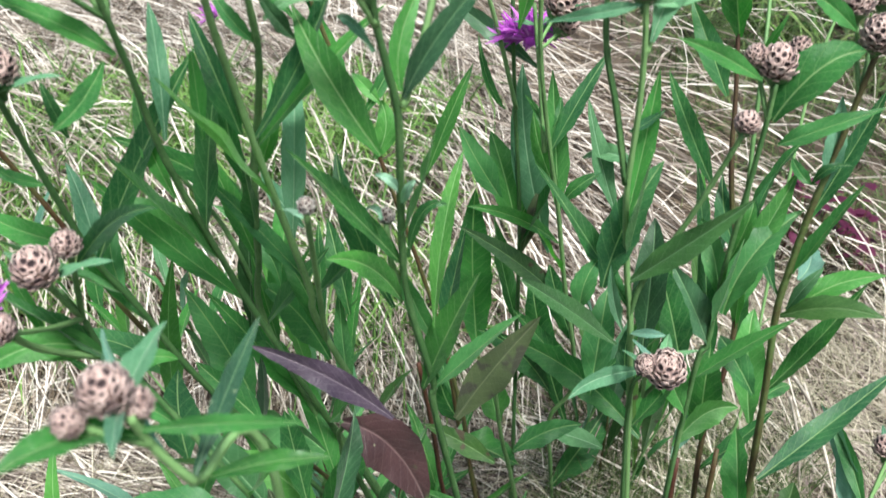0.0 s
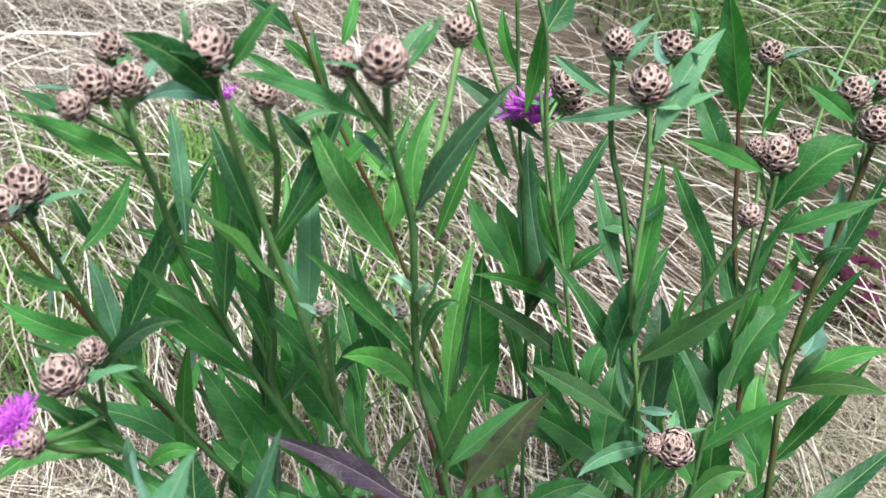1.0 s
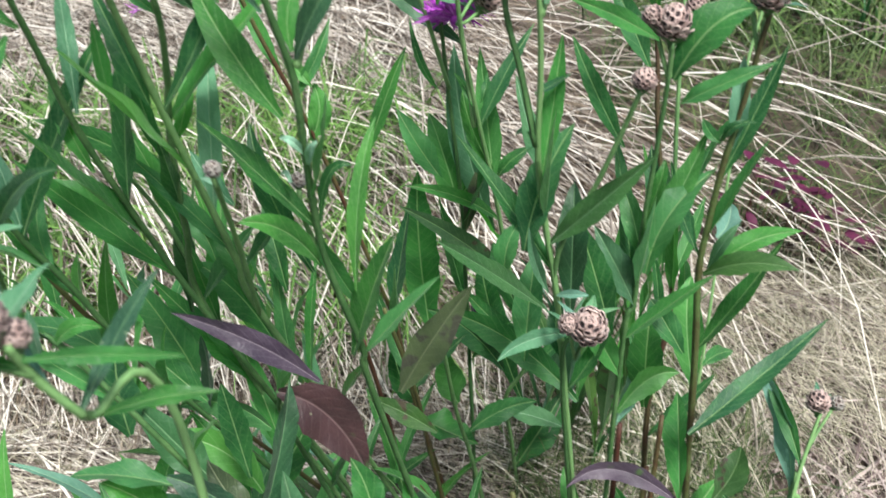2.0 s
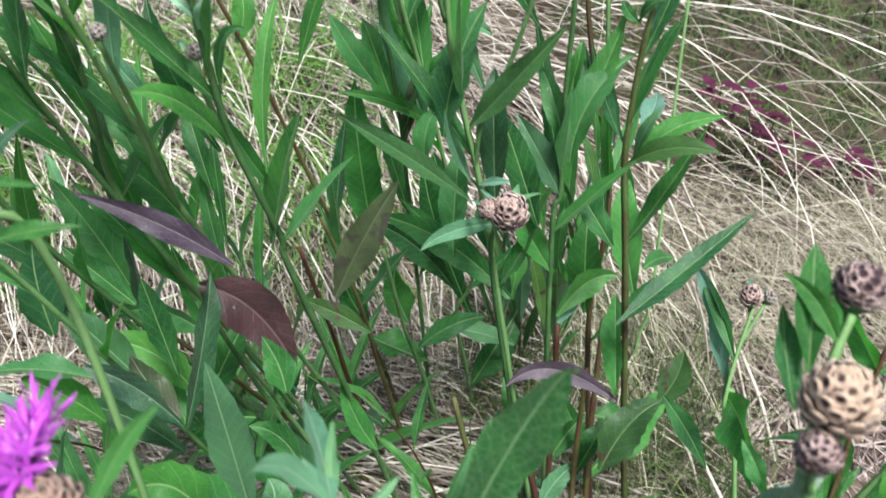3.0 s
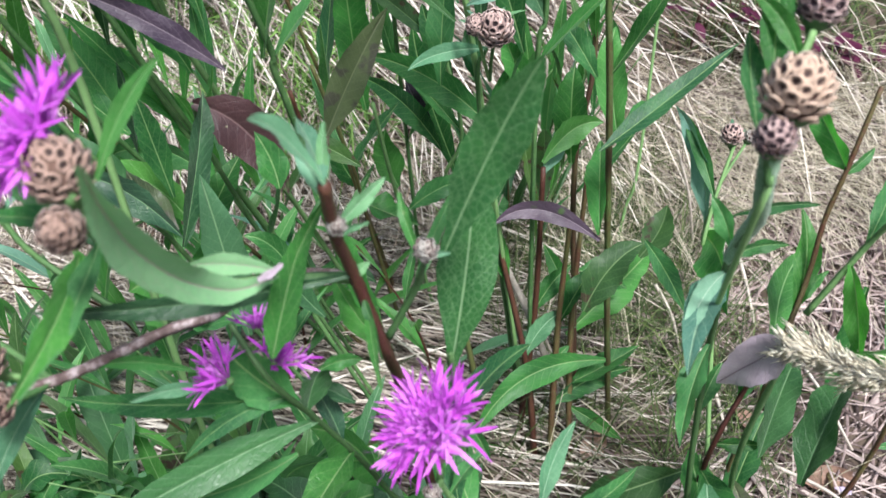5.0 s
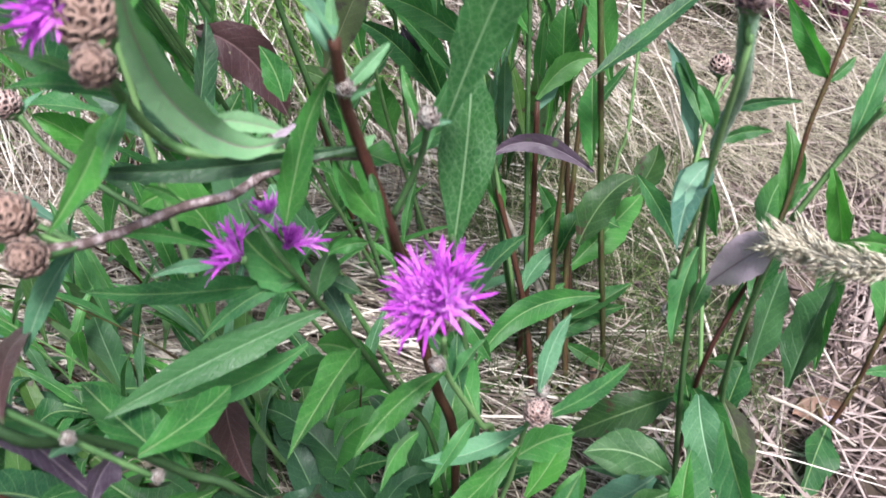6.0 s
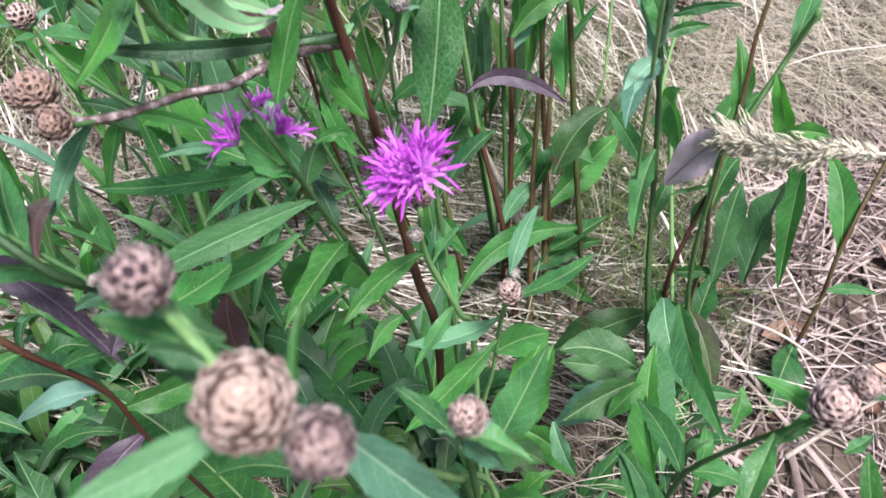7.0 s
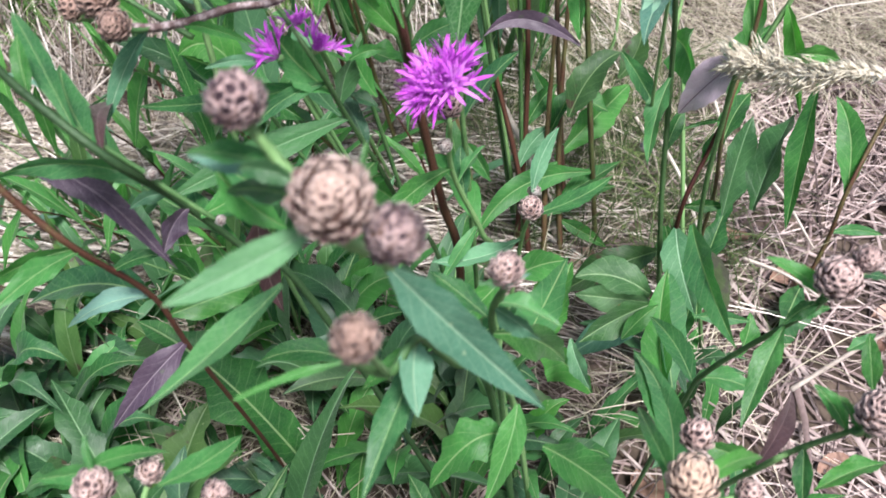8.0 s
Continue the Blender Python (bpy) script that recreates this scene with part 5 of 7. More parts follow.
stem(p, [(-.0720, .1299, .3485), (-.0744, .1318, .3508), (-.0785, .1343, .3566)], 0.9, 0.8)
head(p, (-.0801, .1350, .3601), 4.9, (-0.42, 0.17, 0.89), 'brown')
p = plant((.0750, .1600, .0000))
stem(p, [(.0750, .1600, .0000), (.0654, .1133, .2138), (.0591, .0884, .3215), (.0590, .0871, .3289)], 1.5, 0.9)
leaf(p, (.0577, .0791, .3788), (.0707, .0828, .4092), (.0802, .0799, .4319), (-0.27, -0.95, 0.13), 14, 'veined')
leaf(p, (.0590, .0878, .3246), (.0657, .1049, .3534), (.0693, .1229, .3699), (0.01, -0.79, 0.61), 18, 'veined')
leaf(p, (.0612, .0967, .2856), (.0730, .1033, .3001), (.0863, .1057, .3114), (-0.66, -0.22, 0.72), 10)
leaf(p, (.0649, .1112, .2228), (.0603, .1277, .2436), (.0599, .1449, .2584), (0.49, -0.60, 0.63), 11)
leaf(p, (.0742, .1078, .2421), (.0694, .1145, .2501), (.0645, .1211, .2557), (-0.56, -0.76, 0.34), 9)
p = plant((.0600, .1300, .0000))
stem(p, [(.0600, .1300, .0000), (.0493, .1112, .1813), (.0344, .1083, .2250), (.0242, .1010, .2641), (.0144, .0911, .3005), (.0073, .0786, .3344), (-.0021, .0872, .3502)], 1.2, 0.9, 'deep')
leaf(p, (.0114, .0859, .3146), (-.0001, .0864, .3291), (-.0058, .0865, .3435), (0.53, -0.78, 0.33), 15)
leaf(p, (.0102, .0838, .3203), (-.0338, .0917, .3114), (-.0670, .1022, .3060), (-0.27, -0.47, 0.84), 9)
leaf(p, (.0152, .0919, .2975), (-.0220, .0734, .2974), (-.0517, .0543, .2973), (0.32, -0.58, 0.75), 12, 'dark')
leaf(p, (.0071, .0897, .2828), (-.0208, .0889, .2656), (-.0529, .0928, .2533), (-0.35, -0.69, 0.63), 11)
leaf(p, (.0102, .0838, .3203), (-.0066, .0800, .3172), (-.0225, .0734, .3072), (0.02, -0.80, 0.60), 6)
leaf(p, (.0209, .0977, .2762), (.0162, .1041, .2908), (.0092, .1077, .3009), (0.70, -0.48, 0.53), 9, 'dark')
leaf(p, (.0234, .1001, .2671), (.0128, .0777, .2719), (-.0001, .0508, .2716), (0.02, 0.08, 1.00), 13)
leaf(p, (.0195, .0886, .3259), (.0263, .0894, .3285), (.0330, .0899, .3280), (-0.01, -0.82, 0.57), 5)
leaf(p, (.0274, .0982, .2970), (.0212, .1004, .3001), (.0153, .1033, .3017), (0.20, -0.37, 0.91), 6, 'dark')
leaf(p, (.0132, .0890, .3062), (.0167, .0917, .3168), (.0211, .0923, .3247), (0.46, -0.89, -0.04), 11, 'dark')
leaf(p, (-.0381, .1240, .2191), (-.0398, .1173, .1964), (-.0357, .1117, .1622), (0.19, -0.96, 0.22), 17, 'maroon')
leaf(p, (-.0091, .0774, .3352), (-.0189, .0735, .3399), (-.0287, .0697, .3404), (0.43, -0.74, 0.52), 4, 'blue')
leaf(p, (.0336, .1077, .2283), (.0181, .1340, .2238), (-.0020, .1569, .2054), (-0.83, -0.44, 0.35), 22)
leaf(p, (.0259, .1022, .2575), (.0043, .1152, .2389), (-.0122, .1343, .2018), (-0.32, -0.90, -0.30), 24)
head(p, (-.0081, .0786, .3408), 11.0, (-0.60, 0.10, 0.60), 'flower_s')
head(p, (.0106, .0873, .3365), 9.5, (0.50, 0.10, 0.70), 'flower_s')
head(p, (.0023, .0981, .3402), 6.5, (-0.02, 0.64, 0.76), 'flower_s')
p = plant((.0750, .0900, .0000))
stem(p, [(.0750, .0900, .0000), (.0750, .1032, .1825), (.0673, .0881, .2286), (.0543, .0760, .2775), (.0529, .0560, .3187)], 1.6, 0.9)
leaf(p, (.0541, .0743, .2809), (.0363, .0614, .2807), (.0219, .0453, .2774), (0.31, -0.45, 0.84), 9)
leaf(p, (.0427, .0755, .2449), (.0339, .0612, .2528), (.0285, .0454, .2559), (0.89, -0.30, 0.34), 9, 'bright')
leaf(p, (.0597, .0810, .2571), (.0590, .0889, .2684), (.0602, .0967, .2738), (0.12, -0.73, 0.68), 7)
leaf(p, (.0651, .0861, .2367), (.0557, .0771, .2292), (.0452, .0693, .2177), (-0.26, -0.57, 0.78), 6)
leaf(p, (.0564, .0780, .2693), (.0626, .0831, .2755), (.0694, .0874, .2801), (-0.61, -0.05, 0.79), 6)
leaf(p, (.0662, .0871, .2326), (.0571, .1170, .2384), (.0416, .1441, .2335), (0.24, 0.09, 0.97), 15)
stem(p, [(.0536, .0656, .2989), (.0534, .0644, .3043), (.0533, .0644, .3135)], 0.9, 0.8)
head(p, (.0534, .0656, .3173), 5.0, (0.02, 0.29, 0.96), 'brown')
head(p, (.0492, .0628, .3346), 13.2, (-0.38, 0.00, 0.85), 'flower')
stem(p, [(.0536, .0656, .2989), (.0526, .0620, .3017), (.0511, .0572, .3058)], 0.9, 0.8)
head(p, (.0506, .0560, .3072), 2.4, (-0.25, -0.64, 0.73), 'bud')
p = plant((.0850, .0700, .0000))
stem(p, [(.0850, .0700, .0000), (.0785, .1088, .1016), (.0844, .1057, .1644), (.0864, .0931, .2162), (.0849, .0684, .2555)], 1.5, 0.9)
leaf(p, (.0871, .0751, .2627), (.0935, .0884, .2704), (.1028, .0999, .2755), (0.18, -0.54, 0.83), 7, 'blue')
leaf(p, (.0863, .0911, .2194), (.0641, .0803, .2212), (.0428, .0742, .2282), (0.20, -0.01, 0.98), 10, 'blue')
leaf(p, (.0849, .0684, .2555), (.1092, .0824, .2499), (.1283, .0983, .2461), (0.35, -0.22, 0.91), 8)
leaf(p, (.0855, .0984, .1946), (.0624, .0835, .1827), (.0370, .0726, .1657), (-0.16, -0.58, 0.80), 12)
leaf(p, (.0850, .1015, .1817), (.0999, .1106, .1784), (.1156, .1179, .1717), (0.50, -0.48, 0.72), 17)
head(p, (.0856, .0697, .2587), 5.0, (0.07, -0.10, 0.99), 'brown')
stem(p, [(.0856, .0801, .2369), (.0867, .0784, .2468), (.0881, .0770, .2588)], 0.9, 0.8)
head(p, (.0884, .0772, .2609), 2.6, (0.14, 0.10, 0.98), 'bud')
p = plant((.0400, .2700, .0000))
stem(p, [(.0400, .2700, .0000), (-.0412, .2727, .2562), (-.0426, .2481, .3228)], 1.6, 0.9)
leaf(p, (-.0426, .2481, .3228), (-.0216, .2476, .3065), (-.0071, .2438, .2725), (0.37, -0.87, 0.33), 24, 'maroon')
leaf(p, (-.0545, .2179, .2662), (-.0416, .2325, .3051), (-.0374, .2515, .3274), (0.70, -0.69, 0.18), 13, 'dark')
leaf(p, (-.0304, .2000, .2235), (-.0348, .2100, .2702), (-.0392, .2200, .3047), (0.21, -0.61, 0.76), 19, 'dark')
leaf(p, (-.0042, .2000, .2598), (-.0109, .2000, .2784), (-.0219, .2000, .2857), (0.17, -0.61, 0.77), 10, 'bright')
leaf(p, (-.0374, .1700, .2651), (-.0473, .1700, .2889), (-.0643, .1700, .2857), (0.27, -0.57, 0.78), 19)
leaf(p, (-.0520, .2100, .2824), (-.0639, .2200, .2906), (-.0731, .2300, .3021), (0.28, -0.64, 0.72), 14, 'brown')
leaf(p, (-.0689, .2581, .2167), (-.0524, .2606, .2238), (-.0357, .2617, .2225), (0.12, -0.99, -0.10), 27)
leaf(p, (-.0717, .2602, .2190), (-.0846, .2826, .2445), (-.1037, .3000, .2623), (0.54, -0.38, 0.75), 14)
leaf(p, (-.0620, .2674, .2277), (-.0488, .2803, .2487), (-.0383, .2954, .2606), (0.11, -0.80, 0.59), 16)
leaf(p, (-.0703, .2621, .1998), (-.0456, .2569, .1968), (-.0225, .2466, .1847), (-0.25, -0.95, 0.17), 23)
leaf(p, (-.0807, .2500, .2649), (-.0955, .2550, .2868), (-.1122, .2600, .3110), (0.33, -0.65, 0.68), 18, 'dark')
leaf(p, (-.0619, .2600, .2436), (-.0788, .2650, .2692), (-.1064, .2700, .2764), (0.28, -0.65, 0.70), 17, 'bright')
leaf(p, (-.0245, .1800, .2528), (-.0473, .1800, .2684), (-.0630, .1700, .2861), (0.25, -0.55, 0.79), 22)
leaf(p, (-.0598, .2400, .2779), (-.0635, .2450, .3077), (-.0667, .2500, .3274), (0.28, -0.68, 0.68), 12)
leaf(p, (-.0138, .1600, .2758), (-.0069, .1600, .2887), (-.0087, .1650, .2960), (0.17, -0.56, 0.81), 14, 'blue')
leaf(p, (.0009, .1800, .3248), (-.0011, .1850, .3345), (-.0061, .1900, .3443), (0.17, -0.67, 0.73), 12)
leaf(p, (.0255, .2800, .2597), (.0079, .2850, .2702), (-.0101, .2900, .2769), (0.10, -0.70, 0.70), 11, 'g2')
leaf(p, (-.0883, .2200, .2721), (-.1019, .2200, .2909), (-.1157, .2200, .3022), (0.36, -0.61, 0.70), 15)
leaf(p, (-.0726, .2500, .2137), (-.0964, .2550, .2360), (-.1243, .2600, .2449), (0.30, -0.60, 0.74), 16, 'dark')
leaf(p, (-.0854, .2800, .2877), (-.1008, .2850, .3040), (-.1150, .2900, .3181), (0.33, -0.70, 0.63), 14)
leaf(p, (-.1122, .2500, .2978), (-.1133, .2550, .3213), (-.1111, .2600, .3415), (0.38, -0.68, 0.63), 18)
leaf(p, (.0002, .2400, .1906), (-.0146, .2450, .2131), (-.0204, .2500, .2335), (0.14, -0.59, 0.79), 13, 'dark')
leaf(p, (.0228, .2700, .1805), (.0125, .2750, .2038), (.0076, .2800, .2294), (0.09, -0.62, 0.78), 12)
p = plant((.2000, .1600, .0000))
stem(p, [(.2000, .1600, .0000), (.1732, .1368, .1575), (.1678, .1367, .2101), (.1638, .1372, .2634), (.1561, .1244, .3023), (.1475, .1099, .3395), (.1389, .0837, .3796), (.1330, .0757, .3968), (.1290, .0692, .4110)], 1.6, 0.9, 'deep')
leaf(p, (.1387, .0946, .4099), (.1402, .1044, .4242), (.1430, .1139, .4320), (-0.30, -0.69, 0.66), 8)
leaf(p, (.1368, .0925, .3998), (.1355, .1007, .4108), (.1363, .1090, .4185), (0.17, -0.74, 0.65), 7)
leaf(p, (.1496, .1135, .3302), (.1380, .1008, .3326), (.1282, .0866, .3294), (0.33, -0.29, 0.90), 8, 'silver')
leaf(p, (.1460, .1055, .3461), (.1439, .1118, .3541), (.1409, .1177, .3588), (-0.71, -0.63, 0.32), 6)
leaf(p, (.1468, .1077, .3428), (.1559, .1089, .3451), (.1651, .1086, .3448), (0.01, -0.95, 0.32), 5)
leaf(p, (.1588, .1376, .3331), (.1743, .1361, .3374), (.1897, .1377, .3350), (0.00, -1.00, 0.01), 5)
leaf(p, (.1625, .1350, .2699), (.1536, .1227, .2574), (.1479, .1086, .2409), (-0.70, -0.32, 0.64), 11)
leaf(p, (.1496, .1135, .3302), (.1359, .0956, .3318), (.1257, .0736, .3291), (-0.04, -0.00, 1.00), 11, 'blue')
leaf(p, (.1668, .1368, .2234), (.1725, .1439, .2336), (.1787, .1505, .2387), (0.19, -0.80, 0.57), 8)
stem(p, [(.1305, .0689, .4016), (.1313, .0713, .4048), (.1333, .0748, .4147)], 0.9, 0.8)
head(p, (.1345, .0759, .4216), 7.6, (0.17, 0.15, 0.97), 'tan')
stem(p, [(.1305, .0689, .4016), (.1293, .0684, .4039), (.1287, .0688, .4100)], 0.9, 0.8)
head(p, (.1293, .0696, .4139), 4.6, (0.15, 0.21, 0.97), 'pink')
stem(p, [(.1305, .0689, .4016), (.1448, .1070, .3100), (.1589, .1444, .2204)], 0.9, 0.8)
head(p, (.1588, .1437, .2226), 2.8, (-0.06, -0.31, 0.95), 'bud')
stem(p, [(.1475, .1099, .3395), (.1440, .0985, .3592), (.1388, .0842, .3796), (.1318, .0733, .3995), (.1290, .0690, .4108)], 2.0, 2.5, 'downy')
stem(p, [(.1352, .0806, .3938), (.1423, .0932, .4122), (.1472, .0990, .4229)], 1.5, 0.9)
leaf(p, (.1443, .0956, .4166), (.1396, .1021, .4253), (.1334, .1074, .4294), (-0.47, -0.81, 0.34), 5)
head(p, (.1496, .1029, .4274), 5.6, (0.25, 0.27, 0.93), 'pink')
p = plant((.2300, .2000, .0000))
stem(p, [(.2300, .2000, .0000), (.2227, .2708, .1863), (.2159, .2739, .1966), (.2203, .2828, .2140), (.2128, .2671, .1999), (.2191, .2790, .2220), (.2301, .2940, .2485)], 1.6, 0.9)
leaf(p, (.2191, .2790, .2220), (.2140, .3029, .2419), (.2091, .3268, .2512), (-0.63, -0.50, 0.60), 9)
leaf(p, (.2166, .2754, .1995), (.2146, .2437, .2064), (.2090, .2125, .1993), (-0.89, 0.11, 0.43), 26)
leaf(p, (.2174, .2769, .2024), (.2149, .3018, .2364), (.2044, .3245, .2557), (-0.88, -0.43, 0.17), 14, 'blue')
head(p, (.2288, .2970, .2524), 6.1, (-0.01, 0.27, 0.96), 'brown')
stem(p, [(.2226, .2838, .2305), (.2298, .2908, .2369), (.2388, .2985, .2456)], 0.9, 0.8)
head(p, (.2405, .2993, .2479), 3.7, (0.58, 0.27, 0.77), 'bud')
p = plant((.2300, .1900, .0000))
stem(p, [(.2300, .1900, .0000), (.2246, .1911, .0929), (.2147, .1695, .1613), (.2006, .1489, .2305), (.2135, .1661, .2679), (.2171, .1740, .2949), (.2222, .1790, .3188), (.2304, .1887, .3479)], 1.3, 0.9, 'red')
leaf(p, (.2217, .1786, .3168), (.2168, .1883, .3269), (.2067, .2051, .3442), (-0.88, -0.48, -0.01), 13)
leaf(p, (.2092, .1603, .2554), (.2156, .1750, .2751), (.2161, .1910, .2886), (-0.18, -0.70, 0.69), 11)
leaf(p, (.2213, .1782, .3149), (.2282, .1805, .3196), (.2342, .1846, .3224), (0.20, -0.89, 0.40), 5)
leaf(p, (.2103, .1618, .2586), (.2174, .1669, .2656), (.2253, .1709, .2692), (-0.08, -0.70, 0.71), 5)
leaf(p, (.2053, .1557, .2074), (.2173, .1731, .2139), (.2317, .1887, .2148), (-0.20, -0.06, 0.98), 13)
leaf(p, (.2027, .1517, .2367), (.2180, .1878, .2403), (.2422, .2185, .2372), (0.36, -0.22, 0.91), 16, 'bright')
stem(p, [(.2091, .1523, .2639), (.2225, .1516, .3005), (.2251, .1424, .3275)], 1.4, 0.9)
leaf(p, (.2225, .1516, .3005), (.2339, .1652, .3187), (.2441, .1798, .3320), (-0.19, -0.66, 0.72), 9)
leaf(p, (.2191, .1517, .2914), (.2250, .1436, .2705), (.2343, .1398, .2356), (-0.72, -0.69, -0.05), 10)
leaf(p, (.2240, .1462, .3163), (.2278, .1484, .3207), (.2309, .1515, .3223), (-0.12, -0.67, 0.73), 4)
p = plant((.3300, .2400, .0000))
stem(p, [(.3300, .2400, .0000), (.3212, .2100, .0140), (.3288, .2111, .0604), (.3308, .2131, .1073), (.3600, .2402, .1604), (.3870, .2577, .2152)], 1.6, 1.3, 'red')
leaf(p, (.3306, .2130, .1034), (.3354, .2368, .1332), (.3312, .2608, .1499), (-0.40, -0.64, 0.66), 19)
leaf(p, (.3291, .2115, .0682), (.3477, .2100, .0692), (.3660, .2061, .0650), (-0.03, -0.64, 0.77), 8)
leaf(p, (.3212, .2100, .0140), (.3023, .1860, .0114), (.2846, .1611, .0035), (0.43, -0.48, 0.76), 29)
leaf(p, (.3125, .2551, .1678), (.2998, .2305, .1304), (.2903, .2044, .0832), (-0.87, -0.29, 0.40), 18)
leaf(p, (.2079, .1122, .1998), (.2205, .1289, .2233), (.2346, .1443, .2337), (-0.80, 0.03, 0.60), 22, 'dark')
p = plant((.2150, .2000, .0000))
stem(p, [(.2150, .2000, .0000), (.1933, .1636, .1433), (.2066, .1722, .1899), (.2108, .1676, .2219)], 1.6, 0.9, 'red')
leaf(p, (.2044, .1708, .1822), (.2092, .1764, .1911), (.2135, .1824, .1951), (-0.04, -0.73, 0.68), 8)
leaf(p, (.1966, .1657, .1550), (.2083, .1633, .1561), (.2202, .1634, .1539), (-0.06, -0.83, 0.55), 8)
leaf(p, (.2174, .1583, .1513), (.2241, .1698, .1851), (.2323, .1804, .2050), (0.08, -0.93, 0.36), 19, 'dark')
leaf(p, (.2097, .1688, .2139), (.1982, .1684, .2141), (.1867, .1677, .2113), (0.03, -0.99, 0.13), 3)
p = plant((.2350, .1700, .0000))
stem(p, [(.2350, .1700, .0000), (.1992, .1465, .1548), (.1895, .1287, .2522), (.1849, .1160, .2897), (.1861, .1151, .2960)], 1.6, 0.9)
leaf(p, (.1850, .1159, .2902), (.1749, .1214, .2740), (.1666, .1293, .2526), (-0.83, -0.52, 0.22), 17, 'lilac')
leaf(p, (.1971, .1024, .2978), (.2079, .0994, .2996), (.2190, .0991, .2956), (-0.13, -0.98, 0.15), 9)
p = plant((.2000, .1200, .0000))
stem(p, [(.2000, .1200, .0000), (.2002, .1637, .0953), (.1905, .1659, .1456)], 1.6, 0.9)
leaf(p, (.1929, .1653, .1330), (.1929, .1306, .1371), (.1854, .0967, .1325), (-0.34, 0.03, 0.94), 19)
leaf(p, (.1967, .1870, .1181), (.1950, .1626, .1139), (.1990, .1386, .0979), (-0.05, -0.39, 0.92), 19)
leaf(p, (.1604, .0763, .2316), (.1573, .0463, .2297), (.1593, .0125, .2242), (-0.83, -0.05, 0.55), 16)
leaf(p, (.1544, .0481, .1320), (.1542, .0729, .1606), (.1624, .0963, .1810), (-0.69, -0.46, 0.56), 17)
leaf(p, (.2044, .0782, .1227), (.2102, .0856, .1337), (.2132, .0944, .1396), (0.32, -0.76, 0.57), 11)
leaf(p, (.1564, .0493, .1429), (.1612, .0819, .1567), (.1709, .1133, .1639), (0.55, -0.37, 0.75), 22)
leaf(p, (.1302, -.0161, .2036), (.1222, -.0025, .2213), (.1171, .0125, .2307), (-0.13, -0.71, 0.69), 10)
leaf(p, (.1814, .0925, .1443), (.1963, .0900, .1437), (.2112, .0873, .1407), (-0.05, -0.75, 0.65), 8)
leaf(p, (.0927, .1128, .1271), (.1070, .1225, .1431), (.1182, .1358, .1531), (-0.20, -0.63, 0.75), 15)
leaf(p, (.1758, .1395, .1020), (.1526, .1417, .1074), (.1301, .1477, .1081), (-0.08, -0.85, 0.52), 20, 'bitten')
leaf(p, (.1577, .1007, .1567), (.1390, .1085, .1659), (.1190, .1114, .1650), (0.09, -0.40, 0.91), 20, 'bitten')
leaf(p, (.0812, .0390, .2035), (.0935, .0506, .2182), (.1037, .0640, .2300), (-0.38, -0.49, 0.78), 16)
leaf(p, (.1519, .0845, .1684), (.1325, .0798, .1650), (.1132, .0748, .1563), (0.04, -0.85, 0.53), 17, 'bitten')
leaf(p, (.1172, .0563, .1379), (.1047, .0671, .1515), (.0904, .0754, .1555), (-0.48, -0.85, 0.19), 23)
leaf(p, (.1340, .0700, .1619), (.1440, .0750, .1699), (.1540, .0802, .1728), (-0.11, -0.62, 0.78), 9)
leaf(p, (.1052, .0605, .1791), (.1072, .0509, .1716), (.1119, .0424, .1618), (-0.48, -0.69, 0.54), 9, 'blue')
leaf(p, (.1980, .1921, .0900), (.1603, .1817, .0900), (.1340, .1913, .0600), (-0.19, -0.53, 0.83), 23, 'g2')
leaf(p, (.1706, .1388, .0900), (.1421, .1205, .1000), (.1227, .1232, .0800), (-0.18, -0.46, 0.87), 20, 'blue')
leaf(p, (.1797, .1339, .1700), (.1760, .1102, .1650), (.1835, .0971, .1400), (-0.27, -0.50, 0.83), 19, 'blue')
leaf(p, (.2120, .1665, .1200), (.2159, .1431, .1100), (.2210, .1303, .0800), (-0.30, -0.48, 0.82), 17, 'brown')
p = plant((.0900, .0500, .0000))
stem(p, [(.0900, .0500, .0000), (.0750, .0404, .1580), (.0543, -.0052, .2522), (.0346, -.0529, .3444), (.0292, -.0651, .3776), (.0235, -.0844, .4040), (.0163, -.0733, .4087), (.0104, -.0644, .4114)], 1.6, 0.9)
leaf(p, (.0217, -.0816, .4052), (.0064, -.0858, .4003), (-.0065, -.0886, .3969), (-0.04, -0.70, 0.72), 6, 'blue')
leaf(p, (.0134, -.0650, .4044), (.0042, -.0600, .4024), (-.0050, -.0550, .4009), (0.18, -0.70, 0.69), 5, 'blue')
leaf(p, (.0124, -.0500, .3863), (.0034, -.0400, .3788), (-.0065, -.0300, .3791), (0.15, -0.68, 0.71), 8)
leaf(p, (-.0077, -.0300, .3767), (-.0025, -.0300, .3654), (.0062, -.0350, .3605), (0.17, -0.67, 0.72), 9)
leaf(p, (.0296, -.0641, .3749), (.0418, -.0650, .3537), (.0623, -.0717, .3273), (0.28, -0.90, 0.34), 11, 'blue')
leaf(p, (.0153, -.0718, .4091), (.0054, -.0672, .4098), (-.0032, -.0602, .4055), (-0.22, -0.05, 0.97), 5)
leaf(p, (.0175, -.0751, .4079), (.0127, -.0734, .4103), (.0078, -.0723, .4102), (-0.16, -0.89, 0.43), 4, 'dark')
leaf(p, (.0263, -.0747, .3908), (.0269, -.0677, .3987), (.0290, -.0609, .4044), (-0.25, -0.65, 0.71), 2)
leaf(p, (.0205, -.0797, .4059), (.0109, -.0656, .3992), (-.0005, -.0529, .3891), (-0.46, 0.18, 0.87), 7)
